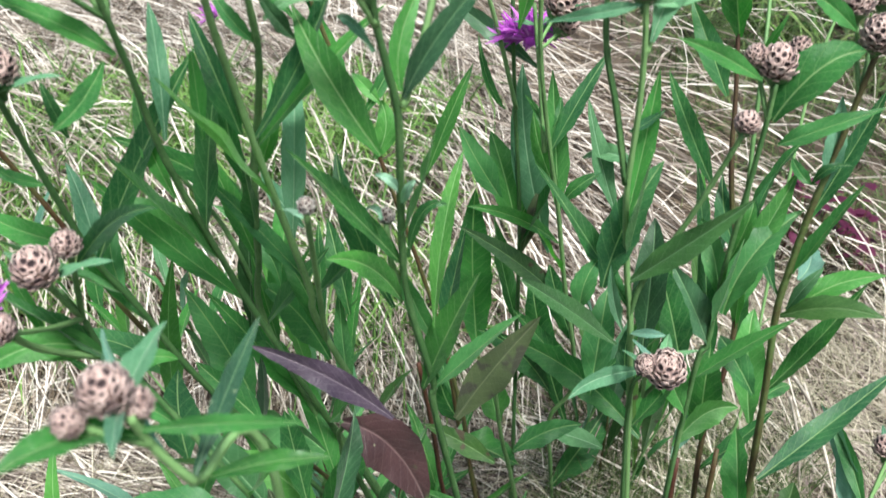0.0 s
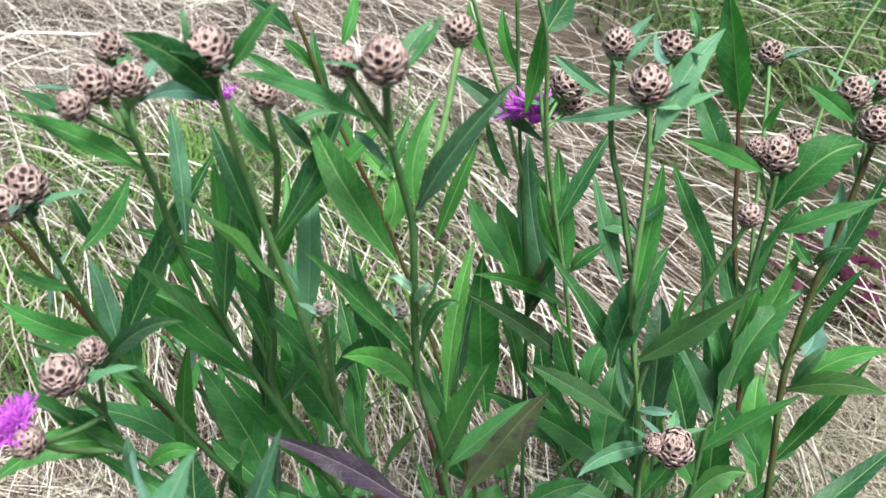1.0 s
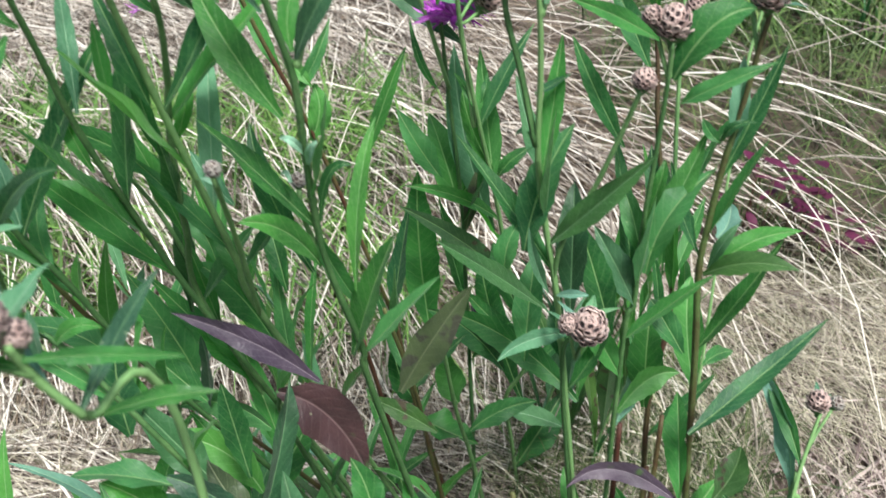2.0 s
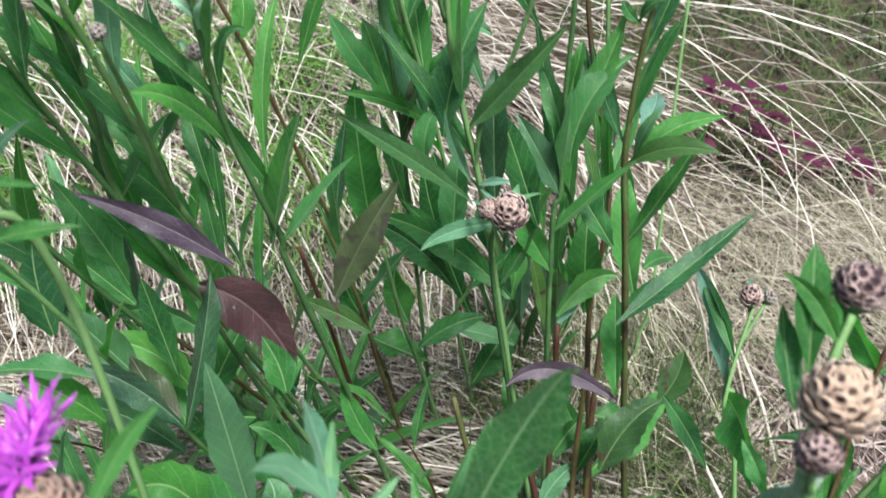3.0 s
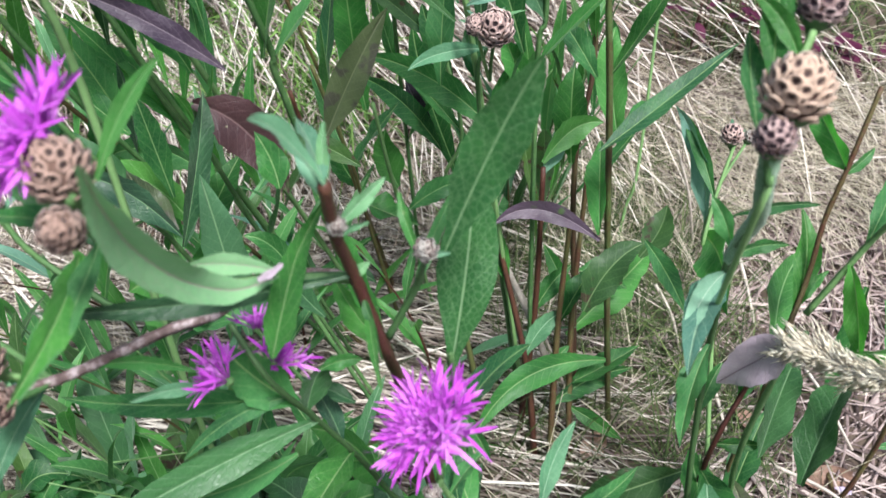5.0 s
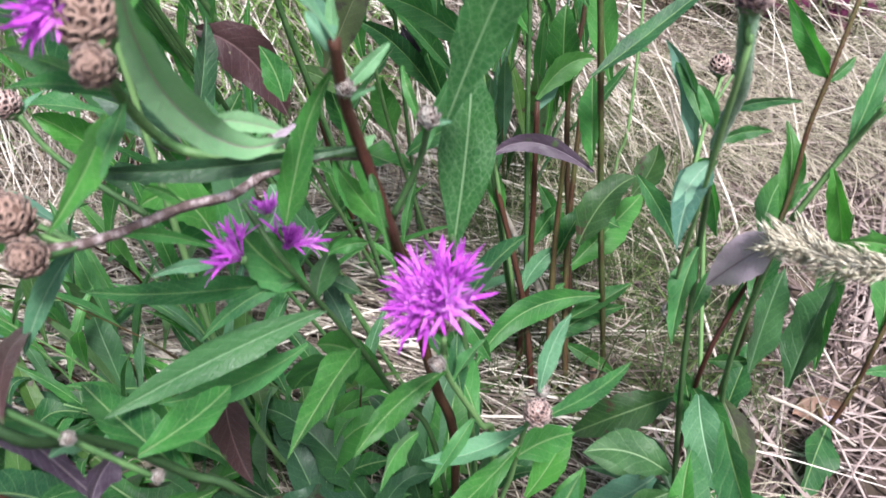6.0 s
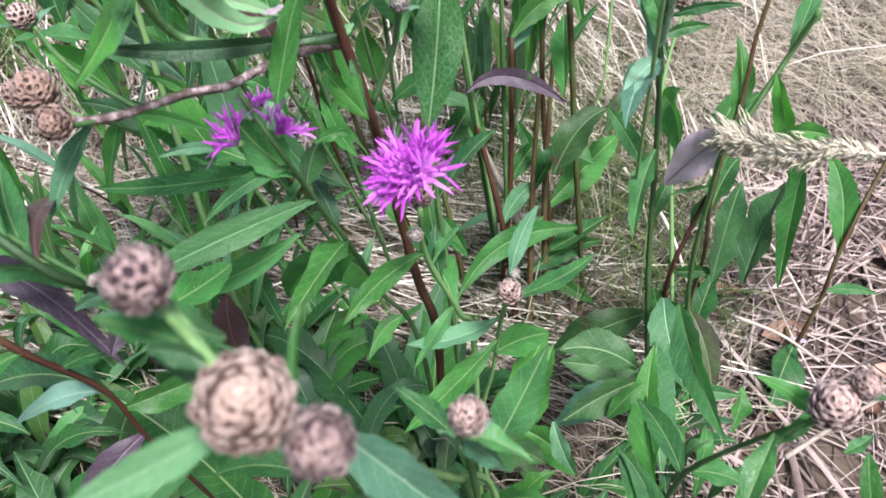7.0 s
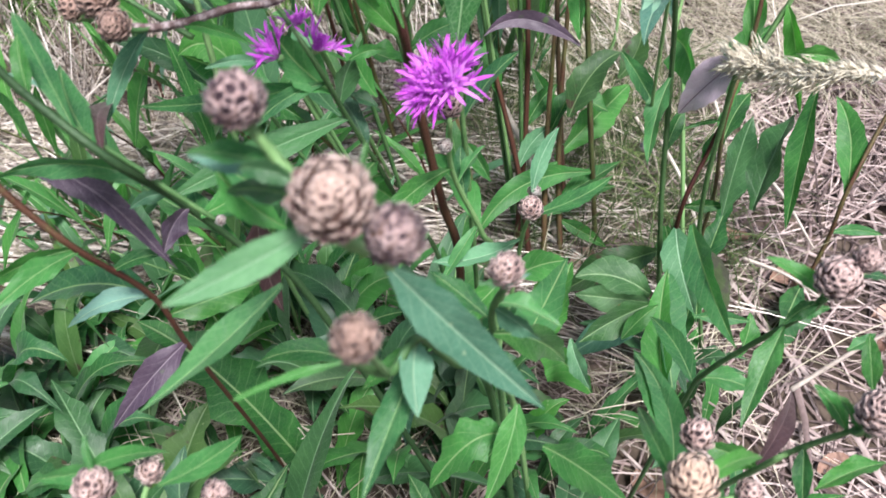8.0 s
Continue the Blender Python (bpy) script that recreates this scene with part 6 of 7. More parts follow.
stem(p, [(.0157, -.0724, .4090), (.0136, -.0707, .4114), (.0107, -.0694, .4179)], 0.9, 0.8)
head(p, (.0099, -.0697, .4220), 4.7, (-0.19, -0.08, 0.98), 'pink')
stem(p, [(.0157, -.0724, .4090), (.0190, -.0770, .4063), (.0229, -.0838, .4087)], 0.9, 0.8)
head(p, (.0236, -.0860, .4138), 6.6, (0.11, -0.41, 0.91), 'seed')
stem(p, [(.0157, -.0724, .4090), (.0232, -.0799, .4055), (.0316, -.0890, .4057)], 0.9, 0.8)
head(p, (.0326, -.0905, .4093), 4.7, (0.23, -0.38, 0.89), 'pink')
p = plant((.0800, .0500, .0000))
stem(p, [(.0800, .0500, .0000), (.0611, .0170, .2043), (.0431, -.0314, .2960), (.0340, -.0567, .3407), (.0269, -.0677, .3435), (.0200, -.0773, .3619)], 1.7, 0.9)
leaf(p, (.0340, -.0567, .3407), (.0322, -.0661, .3409), (.0321, -.0757, .3361), (0.50, -0.25, 0.83), 9, 'blue')
leaf(p, (.0355, -.0525, .3332), (.0268, -.0695, .3302), (.0175, -.0888, .3250), (-0.22, -0.11, 0.97), 8, 'bright')
leaf(p, (.0200, -.0773, .3619), (.0078, -.0798, .3623), (-.0047, -.0805, .3575), (-0.11, -0.39, 0.91), 2, 'bright')
leaf(p, (.0033, -.0443, .3512), (-.0144, -.0536, .3412), (-.0341, -.0625, .3316), (-0.35, -0.25, 0.90), 9, 'bright')
leaf(p, (.0355, -.0525, .3332), (.0272, -.0561, .3308), (.0187, -.0590, .3260), (-0.26, -0.34, 0.91), 5)
leaf(p, (.0112, -.0160, .2814), (-.0030, -.0128, .2856), (-.0176, -.0130, .2829), (0.02, -0.29, 0.96), 8)
stem(p, [(.0262, -.0687, .3454), (.0256, -.0826, .3678), (.0249, -.0980, .3934)], 0.9, 0.8)
head(p, (.0247, -.0994, .3966), 3.9, (-0.04, -0.41, 0.91), 'rust')
p = plant((.0800, .0600, .0000))
stem(p, [(.0800, .0600, .0000), (.0607, -.0030, .2547), (.0557, -.0267, .3093), (.0548, -.0576, .3572)], 1.4, 0.9)
leaf(p, (.0553, -.0421, .3332), (.0622, -.0437, .3320), (.0711, -.0483, .3280), (0.32, 0.01, 0.95), 7)
leaf(p, (.0612, -.0200, .2331), (.0474, -.0250, .2386), (.0317, -.0300, .2192), (-0.04, -0.46, 0.89), 15, 'g', 0.2, 0.2)
leaf(p, (.0651, -.0200, .2522), (.0606, -.0300, .2420), (.0506, -.0400, .2209), (-0.08, -0.45, 0.89), 10, 'bright')
leaf(p, (.0750, -.0200, .2223), (.0913, -.0200, .2020), (.1142, -.0200, .1662), (-0.15, -0.42, 0.90), 16)
leaf(p, (.0751, .0300, .2156), (.0860, .0400, .2295), (.0977, .0500, .2479), (-0.13, -0.56, 0.82), 18)
leaf(p, (.1243, -.0300, .1854), (.1273, -.0100, .2149), (.1156, .0100, .2349), (-0.24, -0.44, 0.86), 13)
leaf(p, (.0548, -.0576, .3572), (.0517, -.0570, .3581), (.0487, -.0564, .3580), (-0.15, -0.96, 0.24), 2, 'blue')
leaf(p, (.0548, -.0576, .3572), (.0578, -.0570, .3584), (.0608, -.0563, .3587), (-0.24, -0.06, 0.97), 2, 'blue')
leaf(p, (.0561, -.0247, .3047), (.0471, -.0194, .3129), (.0393, -.0124, .3159), (0.34, -0.34, 0.88), 7)
leaf(p, (.0574, -.0188, .2911), (.0733, -.0101, .2735), (.0869, .0020, .2430), (0.60, -0.80, 0.02), 12)
leaf(p, (.0554, -.0370, .3252), (.0608, -.0412, .3230), (.0667, -.0444, .3185), (-0.47, -0.87, 0.17), 8, 'blue')
stem(p, [(.0552, -.0456, .3387), (.0551, -.0505, .3460), (.0552, -.0553, .3566)], 0.9, 0.8)
head(p, (.0555, -.0552, .3598), 4.0, (0.07, 0.02, 1.00), 'brown')
p = plant((.1500, .0600, .0000))
stem(p, [(.1500, .0600, .0000), (.1494, .0232, .1730), (.1488, .0108, .2119), (.1543, -.0040, .2487), (.1573, -.0204, .2840), (.1483, -.0391, .3163)], 1.2, 0.9)
leaf(p, (.1483, -.0391, .3163), (.1406, -.0339, .3221), (.1324, -.0294, .3249), (0.10, -0.56, 0.82), 5)
leaf(p, (.1563, -.0149, .2722), (.1455, -.0280, .2659), (.1343, -.0430, .2577), (-0.45, -0.11, 0.89), 9, 'bright')
leaf(p, (.1506, -.0344, .3082), (.1445, -.0354, .3068), (.1390, -.0379, .3043), (-0.04, -0.70, 0.72), 5)
leaf(p, (.1570, -.0190, .2810), (.1625, -.0177, .2825), (.1681, -.0176, .2830), (-0.06, -0.62, 0.78), 4)
leaf(p, (.1545, -.0356, .3200), (.1608, -.0361, .3204), (.1668, -.0380, .3183), (0.09, -0.24, 0.97), 4)
leaf(p, (.1489, .0129, .2054), (.1590, .0104, .2053), (.1688, .0072, .2009), (0.10, -0.38, 0.92), 10)
leaf(p, (.1491, .0170, .1924), (.1466, .0383, .1956), (.1415, .0592, .1912), (-0.14, 0.00, 0.99), 11)
stem(p, [(.1535, -.0284, .2978), (.1502, -.0344, .3092), (.1464, -.0420, .3250)], 0.9, 0.8)
head(p, (.1458, -.0436, .3293), 5.8, (-0.13, -0.34, 0.93), 'brown')
stem(p, [(.1535, -.0284, .2978), (.1530, -.0345, .3133), (.1527, -.0414, .3316)], 0.9, 0.8)
head(p, (.1528, -.0422, .3344), 3.6, (0.03, -0.28, 0.96), 'brown')
p = plant((.1400, .0400, .0000))
stem(p, [(.1400, .0400, .0000), (.1372, -.0502, .2406), (.1446, -.0560, .2632), (.1528, -.0633, .2844), (.1521, -.0720, .3039)], 1.1, 0.9)
leaf(p, (.1528, -.0633, .2844), (.1486, -.0580, .2915), (.1446, -.0526, .2945), (0.17, -0.60, 0.78), 6)
leaf(p, (.1526, -.0662, .2909), (.1502, -.0625, .2954), (.1475, -.0590, .2976), (0.29, -0.54, 0.79), 4)
leaf(p, (.1466, -.0578, .2685), (.1448, -.0643, .2637), (.1440, -.0710, .2556), (-0.60, -0.49, 0.63), 6)
leaf(p, (.1384, -.0511, .2444), (.1587, -.0304, .2369), (.1753, -.0067, .2197), (0.65, -0.13, 0.75), 8, 'maroon')
leaf(p, (.1854, -.0130, .2512), (.1910, -.0121, .2537), (.1961, -.0098, .2549), (-0.31, -0.07, 0.95), 5)
leaf(p, (.1666, -.0502, .2839), (.1662, -.0441, .2917), (.1676, -.0382, .2956), (-0.27, -0.66, 0.70), 6)
leaf(p, (.1390, -.0516, .2463), (.1305, -.0477, .2515), (.1217, -.0444, .2524), (-0.19, -0.86, 0.47), 9)
leaf(p, (.1734, -.0615, .2593), (.1617, -.0632, .2597), (.1502, -.0654, .2543), (-0.25, 0.29, 0.93), 8)
stem(p, [(.1527, -.0642, .2864), (.1521, -.0678, .2908), (.1520, -.0711, .3002)], 0.9, 0.8)
head(p, (.1526, -.0707, .3051), 6.2, (0.11, 0.07, 0.99), 'brown')
p = plant((.0900, -.0200, .0000))
stem(p, [(.0900, -.0200, .0000), (.0930, -.0600, .2000), (.0955, -.0893, .3121)], 1.3, 0.9)
leaf(p, (.0955, -.0893, .3121), (.1094, -.0794, .3052), (.1241, -.0708, .2897), (0.51, 0.22, 0.83), 5)
leaf(p, (.0953, -.0869, .3028), (.0936, -.0671, .2995), (.0963, -.0475, .2853), (-0.22, 0.40, 0.89), 5)
stem(p, [(.0951, -.0837, .2908), (.0954, -.0861, .2975), (.0954, -.0879, .3091)], 0.9, 0.8)
head(p, (.0952, -.0873, .3140), 6.2, (-0.05, 0.13, 0.99), 'tan')
stem(p, [(.0951, -.0837, .2908), (.0999, -.0753, .2895), (.1059, -.0658, .2914)], 0.9, 0.8)
head(p, (.1070, -.0648, .2946), 4.5, (0.31, 0.28, 0.91), 'bud2')
stem(p, [(.0951, -.0837, .2908), (.1038, -.0824, .2896), (.1140, -.0814, .2905)], 0.9, 0.8)
head(p, (.1155, -.0817, .2925), 3.3, (0.58, -0.13, 0.80), 'bud2')
p = plant((-.0300, -.0100, .0000))
stem(p, [(-.0300, -.0100, .0000), (-.0400, -.0500, .2000), (-.0464, -.0765, .3174)], 1.6, 0.9)
leaf(p, (-.0463, -.0717, .3221), (-.0470, -.0683, .3266), (-.0473, -.0648, .3287), (0.06, -0.69, 0.72), 2)
leaf(p, (-.0369, -.0661, .3041), (-.0274, -.0577, .2988), (-.0182, -.0477, .2950), (0.54, -0.14, 0.83), 7)
leaf(p, (-.0497, -.0713, .3222), (-.0421, -.0646, .3174), (-.0340, -.0586, .3075), (0.67, 0.02, 0.74), 5)
leaf(p, (-.0406, -.0669, .3150), (-.0526, -.0669, .3155), (-.0646, -.0665, .3143), (-0.03, -0.86, 0.51), 6)
stem(p, [(-.0452, -.0717, .2959), (-.0458, -.0733, .3041), (-.0465, -.0743, .3162)], 0.9, 0.8)
head(p, (-.0467, -.0738, .3200), 4.8, (-0.04, 0.14, 0.99), 'brown')
stem(p, [(-.0452, -.0717, .2959), (-.0431, -.0674, .2977), (-.0404, -.0624, .3018)], 0.9, 0.8)
head(p, (-.0397, -.0617, .3042), 3.3, (0.26, 0.28, 0.92), 'bud2')
stem(p, [(-.0452, -.0717, .2959), (-.0356, -.0693, .2956), (-.0245, -.0672, .2974)], 0.9, 0.8)
head(p, (-.0231, -.0674, .2995), 3.3, (0.56, -0.08, 0.83), 'bud2')
p = plant((.0500, .0600, .0000))
stem(p, [(.0500, .0600, .0000), (-.0061, .0446, .2417), (-.0281, .0410, .2846), (-.0412, .0296, .3203), (-.0459, .0110, .3495), (-.0631, .0181, .3680), (-.0725, .0212, .3831)], 1.5, 1.3, 'deep')
leaf(p, (-.0502, .0128, .3541), (-.0618, .0347, .3539), (-.0696, .0575, .3547), (0.15, 0.05, 0.99), 9)
leaf(p, (-.0428, .0234, .3300), (-.0647, .0266, .3390), (-.0901, .0218, .3400), (0.03, -1.00, -0.01), 9)
leaf(p, (-.0412, .0296, .3203), (-.0479, .0292, .3208), (-.0544, .0277, .3177), (0.09, -0.96, 0.28), 5, 'blue')
long_leaf(p, [(-.0906, .0450, .3259), (-.0775, .0430, .3228), (-.0639, .0380, .3109), (-.0482, .0300, .2851)], (0.29, -0.65, 0.70), 11, 'purple')
leaf(p, (-.0380, .0324, .3114), (-.0437, .0282, .3074), (-.0476, .0223, .3010), (0.54, -0.80, 0.28), 9, 'purple')
leaf(p, (-.0281, .0410, .2846), (-.0503, .0607, .2866), (-.0700, .0828, .2813), (0.08, 0.16, 0.98), 15)
leaf(p, (-.0545, .0146, .3587), (-.0659, .0371, .3709), (-.0775, .0595, .3733), (-0.10, -0.35, 0.93), 7)
leaf(p, (-.0358, .0343, .3054), (-.0230, .0483, .3013), (-.0148, .0652, .2946), (0.55, -0.08, 0.83), 12)
leaf(p, (-.0639, .0183, .3693), (-.0649, .0246, .3770), (-.0654, .0310, .3815), (0.16, -0.68, 0.72), 5)
leaf(p, (-.0487, .0122, .3525), (-.0553, .0376, .3495), (-.0583, .0637, .3324), (0.22, 0.39, 0.89), 6, 'maroon')
stem(p, [(-.0641, .0184, .3695), (-.0523, .0183, .3532), (-.0401, .0178, .3381)], 0.9, 0.8)
head(p, (-.0397, .0175, .3393), 1.7, (0.30, -0.25, 0.92), 'bud')
stem(p, [(-.0641, .0184, .3695), (-.0451, .0197, .3411), (-.0257, .0208, .3139)], 0.9, 0.8)
head(p, (-.0253, .0206, .3151), 1.6, (0.29, -0.18, 0.94), 'bud')
p = plant((-.0550, .1000, .0000))
stem(p, [(-.0550, .1000, .0000), (-.0600, .0800, .1000), (-.0635, .0496, .2158), (-.0662, .0421, .2600), (-.0778, .0300, .2993), (-.0861, .0297, .3167), (-.0961, .0320, .3366)], 1.0, 1.3, 'red')
leaf(p, (-.0785, .0299, .3007), (-.0914, .0215, .3043), (-.1060, .0165, .3002), (0.44, -0.90, 0.01), 9)
leaf(p, (-.0778, .0300, .2993), (-.0893, .0168, .3024), (-.1006, .0035, .3003), (0.39, -0.30, 0.87), 9)
leaf(p, (-.0662, .0421, .2600), (-.0834, .0415, .2594), (-.0999, .0369, .2533), (-0.17, -0.17, 0.97), 10, 'blue')
leaf(p, (-.0662, .0421, .2600), (-.0976, .0613, .2511), (-.1325, .0727, .2306), (-0.37, 0.08, 0.92), 17)
leaf(p, (-.0730, .0350, .2829), (-.0625, .0370, .2862), (-.0518, .0373, .2862), (-0.08, -0.50, 0.86), 6)
leaf(p, (-.0640, .0483, .2232), (-.0795, .0343, .2173), (-.0985, .0254, .1991), (0.01, -0.73, 0.68), 13, 'purple')
leaf(p, (-.0653, .0446, .2453), (-.0467, .0520, .2444), (-.0306, .0640, .2380), (0.51, -0.78, 0.37), 13)

# ---- dry grass and litter ----
def field(n, x0, x1, y0, y1, heading, spread, length, rise, seed, keep=None, stop=None):
    r = np.random.default_rng(seed)
    rows = []
    while len(rows) < n:
        x, y = r.uniform(x0, x1), r.uniform(y0, y1)
        if keep and not keep(x, y, r.random()):
            continue
        h = heading(x, y) if callable(heading) else heading
        L = r.uniform(*length)
        if stop is not None:
            L = min(L, max(0.12, (y - stop) * 1.1))
        rows.append(((x, y, ground_height(x, y)), h + r.normal(0, spread), L, r.uniform(*rise) * L))
    return rows


def lie(x, y):
    """The way the dry grass has been laid: sideways on one side of the clump, towards the viewer on the other."""
    k = 1 / (1 + math.exp(-(x + 0.3) * 8))
    far = 1 / (1 + math.exp(-(x - 0.36) * 10))
    return radians(-46 - 30 * k + 26 * far)


# young rosettes and lower leaves that fill the foot of the clump
def rosette(x, y, count, reach, rise, seed, label, kinds=("g", "dark", "g", "dark", "g2")):
    r = random.Random(seed)
    z = ground_height(x, y)
    p = tagged(new("knapweed_rosette"), label, "plant", "leafy rosettes at the foot of the clump")
    p.location = (x, y, z)
    for i in range(count):
        a = i * 2.399963 + r.uniform(-0.5, 0.5)
        L = reach * r.uniform(0.65, 1.15)
        h = rise * r.uniform(0.4, 1.3)
        lean = r.uniform(0.55, 1.0)
        dx, dy = math.cos(a), math.sin(a)
        b = (x + dx * 0.006, y + dy * 0.006, z + 0.004 + h * 0.12)
        m = (x + dx * L * 0.5 * lean, y + dy * L * 0.5 * lean, z + h * 0.85)
        q = (x + dx * L * lean, y + dy * L * lean, z + h * r.uniform(0.55, 1.2))
        leaf(p, b, m, q, (r.uniform(-0.3, 0.3) - dx * 0.3, r.uniform(-0.3, 0.3) - dy * 0.3, 1), L * r.uniform(150, 250), r.choice(kinds), 0.25, r.choice((0.05, 0.12, 0.2, 0.3)))
    return p


LOW = "low leafy green rosette on the littered soil"
r0 = random.Random(21)
for i in range(76):
    x, y = r0.uniform(-0.30, 0.09), r0.uniform(-0.22, 0.24)
    rosette(x, y, 6, r0.uniform(0.08, 0.13), r0.uniform(0.05, 0.11), 100 + i, LOW)
for i in range(10):
    x, y = r0.uniform(0.08, 0.24), r0.uniform(-0.06, 0.2)
    rosette(x, y, 5, r0.uniform(0.06, 0.09), r0.uniform(0.05, 0.09), 200 + i, LOW)


def back_stem(x, y, height, seed, label="leafy green knapweed shoot without a flower head", small=1.0, open_=0.0):
    """A leafy shoot at the back of the clump that stays below the heads."""
    r = random.Random(seed)
    z = ground_height(x, y)
    p = plant((x, y, z), label)
    lx, ly = r.uniform(-0.07, 0.03) + x * 0.25, r.uniform(-0.08, 0.0)
    pts = [(x + lx * u * u, y + ly * u * u, z + height * u) for u in (0, 0.33, 0.66, 1.0)]
    stem(p, pts, 1.3, 0.35, r.choice(("stem", "stem", "red")))
    n = int(height / 0.03)
    for i in range(n):
        u = 0.12 + 0.86 * i / n
        a = i * 2.399963 + r.uniform(-0.4, 0.4)
        L = (0.12 - 0.05 * u) * r.uniform(0.75, 1.2) * small
        b = (x + lx * u * u, y + ly * u * u, z + height * u)
        out, up = L * (r.uniform(0.16, 0.45) + 0.45 * open_), L * (r.uniform(0.75, 1.05) - 0.45 * open_)
        dx, dy = math.cos(a), math.sin(a)
        q = (b[0] + dx * out, b[1] + dy * out, b[2] + up)
        m = (b[0] + dx * out * 0.45, b[1] + dy * out * 0.45, b[2] + up * 0.62)
        leaf(p, b, m, q, (-dx * 0.8 + r.uniform(-0.3, 0.3), -dy * 0.8 + r.uniform(-0.3, 0.3), 0.7), L * r.uniform(90, 135), r.choice(("g", "g", "g", "bright", "g2", "blue")))


for i in range(4):
    back_stem(r0.uniform(-0.20, -0.06), r0.uniform(0.44, 0.54), r0.uniform(0.2, 0.34), 300 + i)
for i in range(20):
    back_stem(r0.uniform(-0.22, 0.06), r0.uniform(0.22, 0.42), r0.uniform(0.09, 0.19), 440 + i, open_=0.7)
for i in range(5):
    back_stem(r0.uniform(0.06, 0.2), r0.uniform(0.42, 0.56), r0.uniform(0.2, 0.3), 330 + i)
for i in range(8):
    back_stem(r0.uniform(-0.32, -0.14), r0.uniform(0.24, 0.40), r0.uniform(0.08, 0.14), 460 + i, open_=0.8)
for i in range(5):
    back_stem(r0.uniform(-0.2, -0.04), r0.uniform(0.18, 0.34), r0.uniform(0.14, 0.27), 340 + i)

for i in range(95):
    hx = r0.uniform(0.5, 1.7)
    back_stem(hx, max(1.0, 2.05 - 1.27 * hx) + r0.uniform(0.0, 0.9), r0.uniform(0.15, 0.3), 380 + i, "leafy green wild herb in the distance", 0.8)
# ---- dry grass and litter as masses ----
blades("green_grass", "short dull green grass in the shaded hollow", "grass", GREEN_GRASS,
       field(2600, 0.3, 1.2, 0.72, 1.5, 0.0, 3.0, (0.04, 0.12), (0.3, 1.3), 45, lambda x, y, k: ((x - 0.72) / 0.46) ** 2 + ((y - 1.08) / 0.42) ** 2 < 1), 0.0012, 0.0, 4, 46)
blades("green_grass", "leafy green herbs beside the shaded hollow", "grass", FRESH_GRASS,
       field(900, 0.5, 1.25, 1.3, 2.0, 0.0, 3.0, (0.05, 0.13), (0.5, 1.4), 47, lambda x, y, k: noise.noise((x * 8, y * 8, 5)) > -0.05), 0.0042, 0.0, 4, 48)
blades("green_grass", "dull green grass beside the shaded hollow", "grass", GREEN_GRASS,
       field(2400, 0.4, 1.3, 1.3, 2.0, 0.0, 3.0, (0.05, 0.14), (0.3, 1.3), 49), 0.0014, 0.0, 4, 50)


def hollow(x, y):
    """Inside the shaded hollow beside the dry grass."""
    return ((x - 0.72) / 0.46) ** 2 + ((y - 1.08) / 0.42) ** 2 < 1


def in_straw(x, y, k):
    return (x < 0.1 or y > 0.72 + min(0.3, (x - 0.1) * 2)) and 1.27 * x + y < 1.62 + 0.3 * k


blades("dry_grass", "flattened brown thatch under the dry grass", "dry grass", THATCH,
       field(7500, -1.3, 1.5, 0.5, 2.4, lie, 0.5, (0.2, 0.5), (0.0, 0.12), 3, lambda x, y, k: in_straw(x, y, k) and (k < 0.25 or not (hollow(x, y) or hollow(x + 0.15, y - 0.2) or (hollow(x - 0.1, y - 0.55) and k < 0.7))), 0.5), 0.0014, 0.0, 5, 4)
blades("dry_grass", "pale straw-coloured lodged dry grass behind the plants", "dry grass", STRAW,
       field(4600, -1.3, 1.5, 0.5, 2.4, lie, 0.3, (0.3, 0.75), (0.05, 0.42), 53, lambda x, y, k: in_straw(x, y, k) and (k < 0.06 or not (hollow(x, y) or hollow(x + 0.22, y - 0.3) or hollow(x - 0.1, y - 0.55))) and (k < 0.35 or noise.noise((x * 6, y * 6, 3)) > -0.12), 0.5), 0.0015, 0.0, 6, 54)
blades("dry_grass", "long single pale grass stalks leaning over the hollow", "dry grass", STRAW,
       field(160, 0.1, 1.1, 0.95, 1.9, lambda x, y: radians(-58), 0.3, (0.3, 0.8), (0.15, 0.5), 57), 0.0014, 0.0, 7, 58)
blades("dry_grass", "pale straw-coloured lodged dry grass beside the plants", "dry grass", STRAW,
       field(2200, -0.8, 0.0, 0.26, 0.62, radians(-20), 0.3, (0.15, 0.4), (0.02, 0.22), 5), 0.0013, 0.0, 5, 6)
blades("dry_grass", "coarse dry grass of the wider meadow", "dry grass", STRAW,
       field(12000, -5, 5, -4, 7, lie, 0.6, (0.3, 0.6), (0.05, 0.5), 25, lambda x, y, k: not (-0.9 < x < 1.4 and -0.7 < y < 2.2) and not (x > 0.0 and 1.0 < y < 5 and k < 0.95)), 0.004, 0.0, 4, 26)
blades("straw_litter", "tangled pinkish-grey straw litter on the soil", "litter", LITTER,
       field(9000, -0.5, 0.9, -0.4, 0.72, 0.0, 3.0, (0.05, 0.2), (0.0, 0.18), 7, lambda x, y, k: k < 0.3 or (math.hypot(x - 0.13, y - 0.08) > 0.09 and (k < 0.42 or math.hypot(x - 0.10, y - 0.32) > 0.16))), 0.0012, 0.0, 4, 8)
blades("straw_litter", "thick broken straw on the litter", "litter", LITTER,
       field(400, 0.15, 0.75, -0.3, 0.6, 0.0, 3.0, (0.08, 0.26), (0.0, 0.2), 37), 0.0021, 0.0, 4, 38)
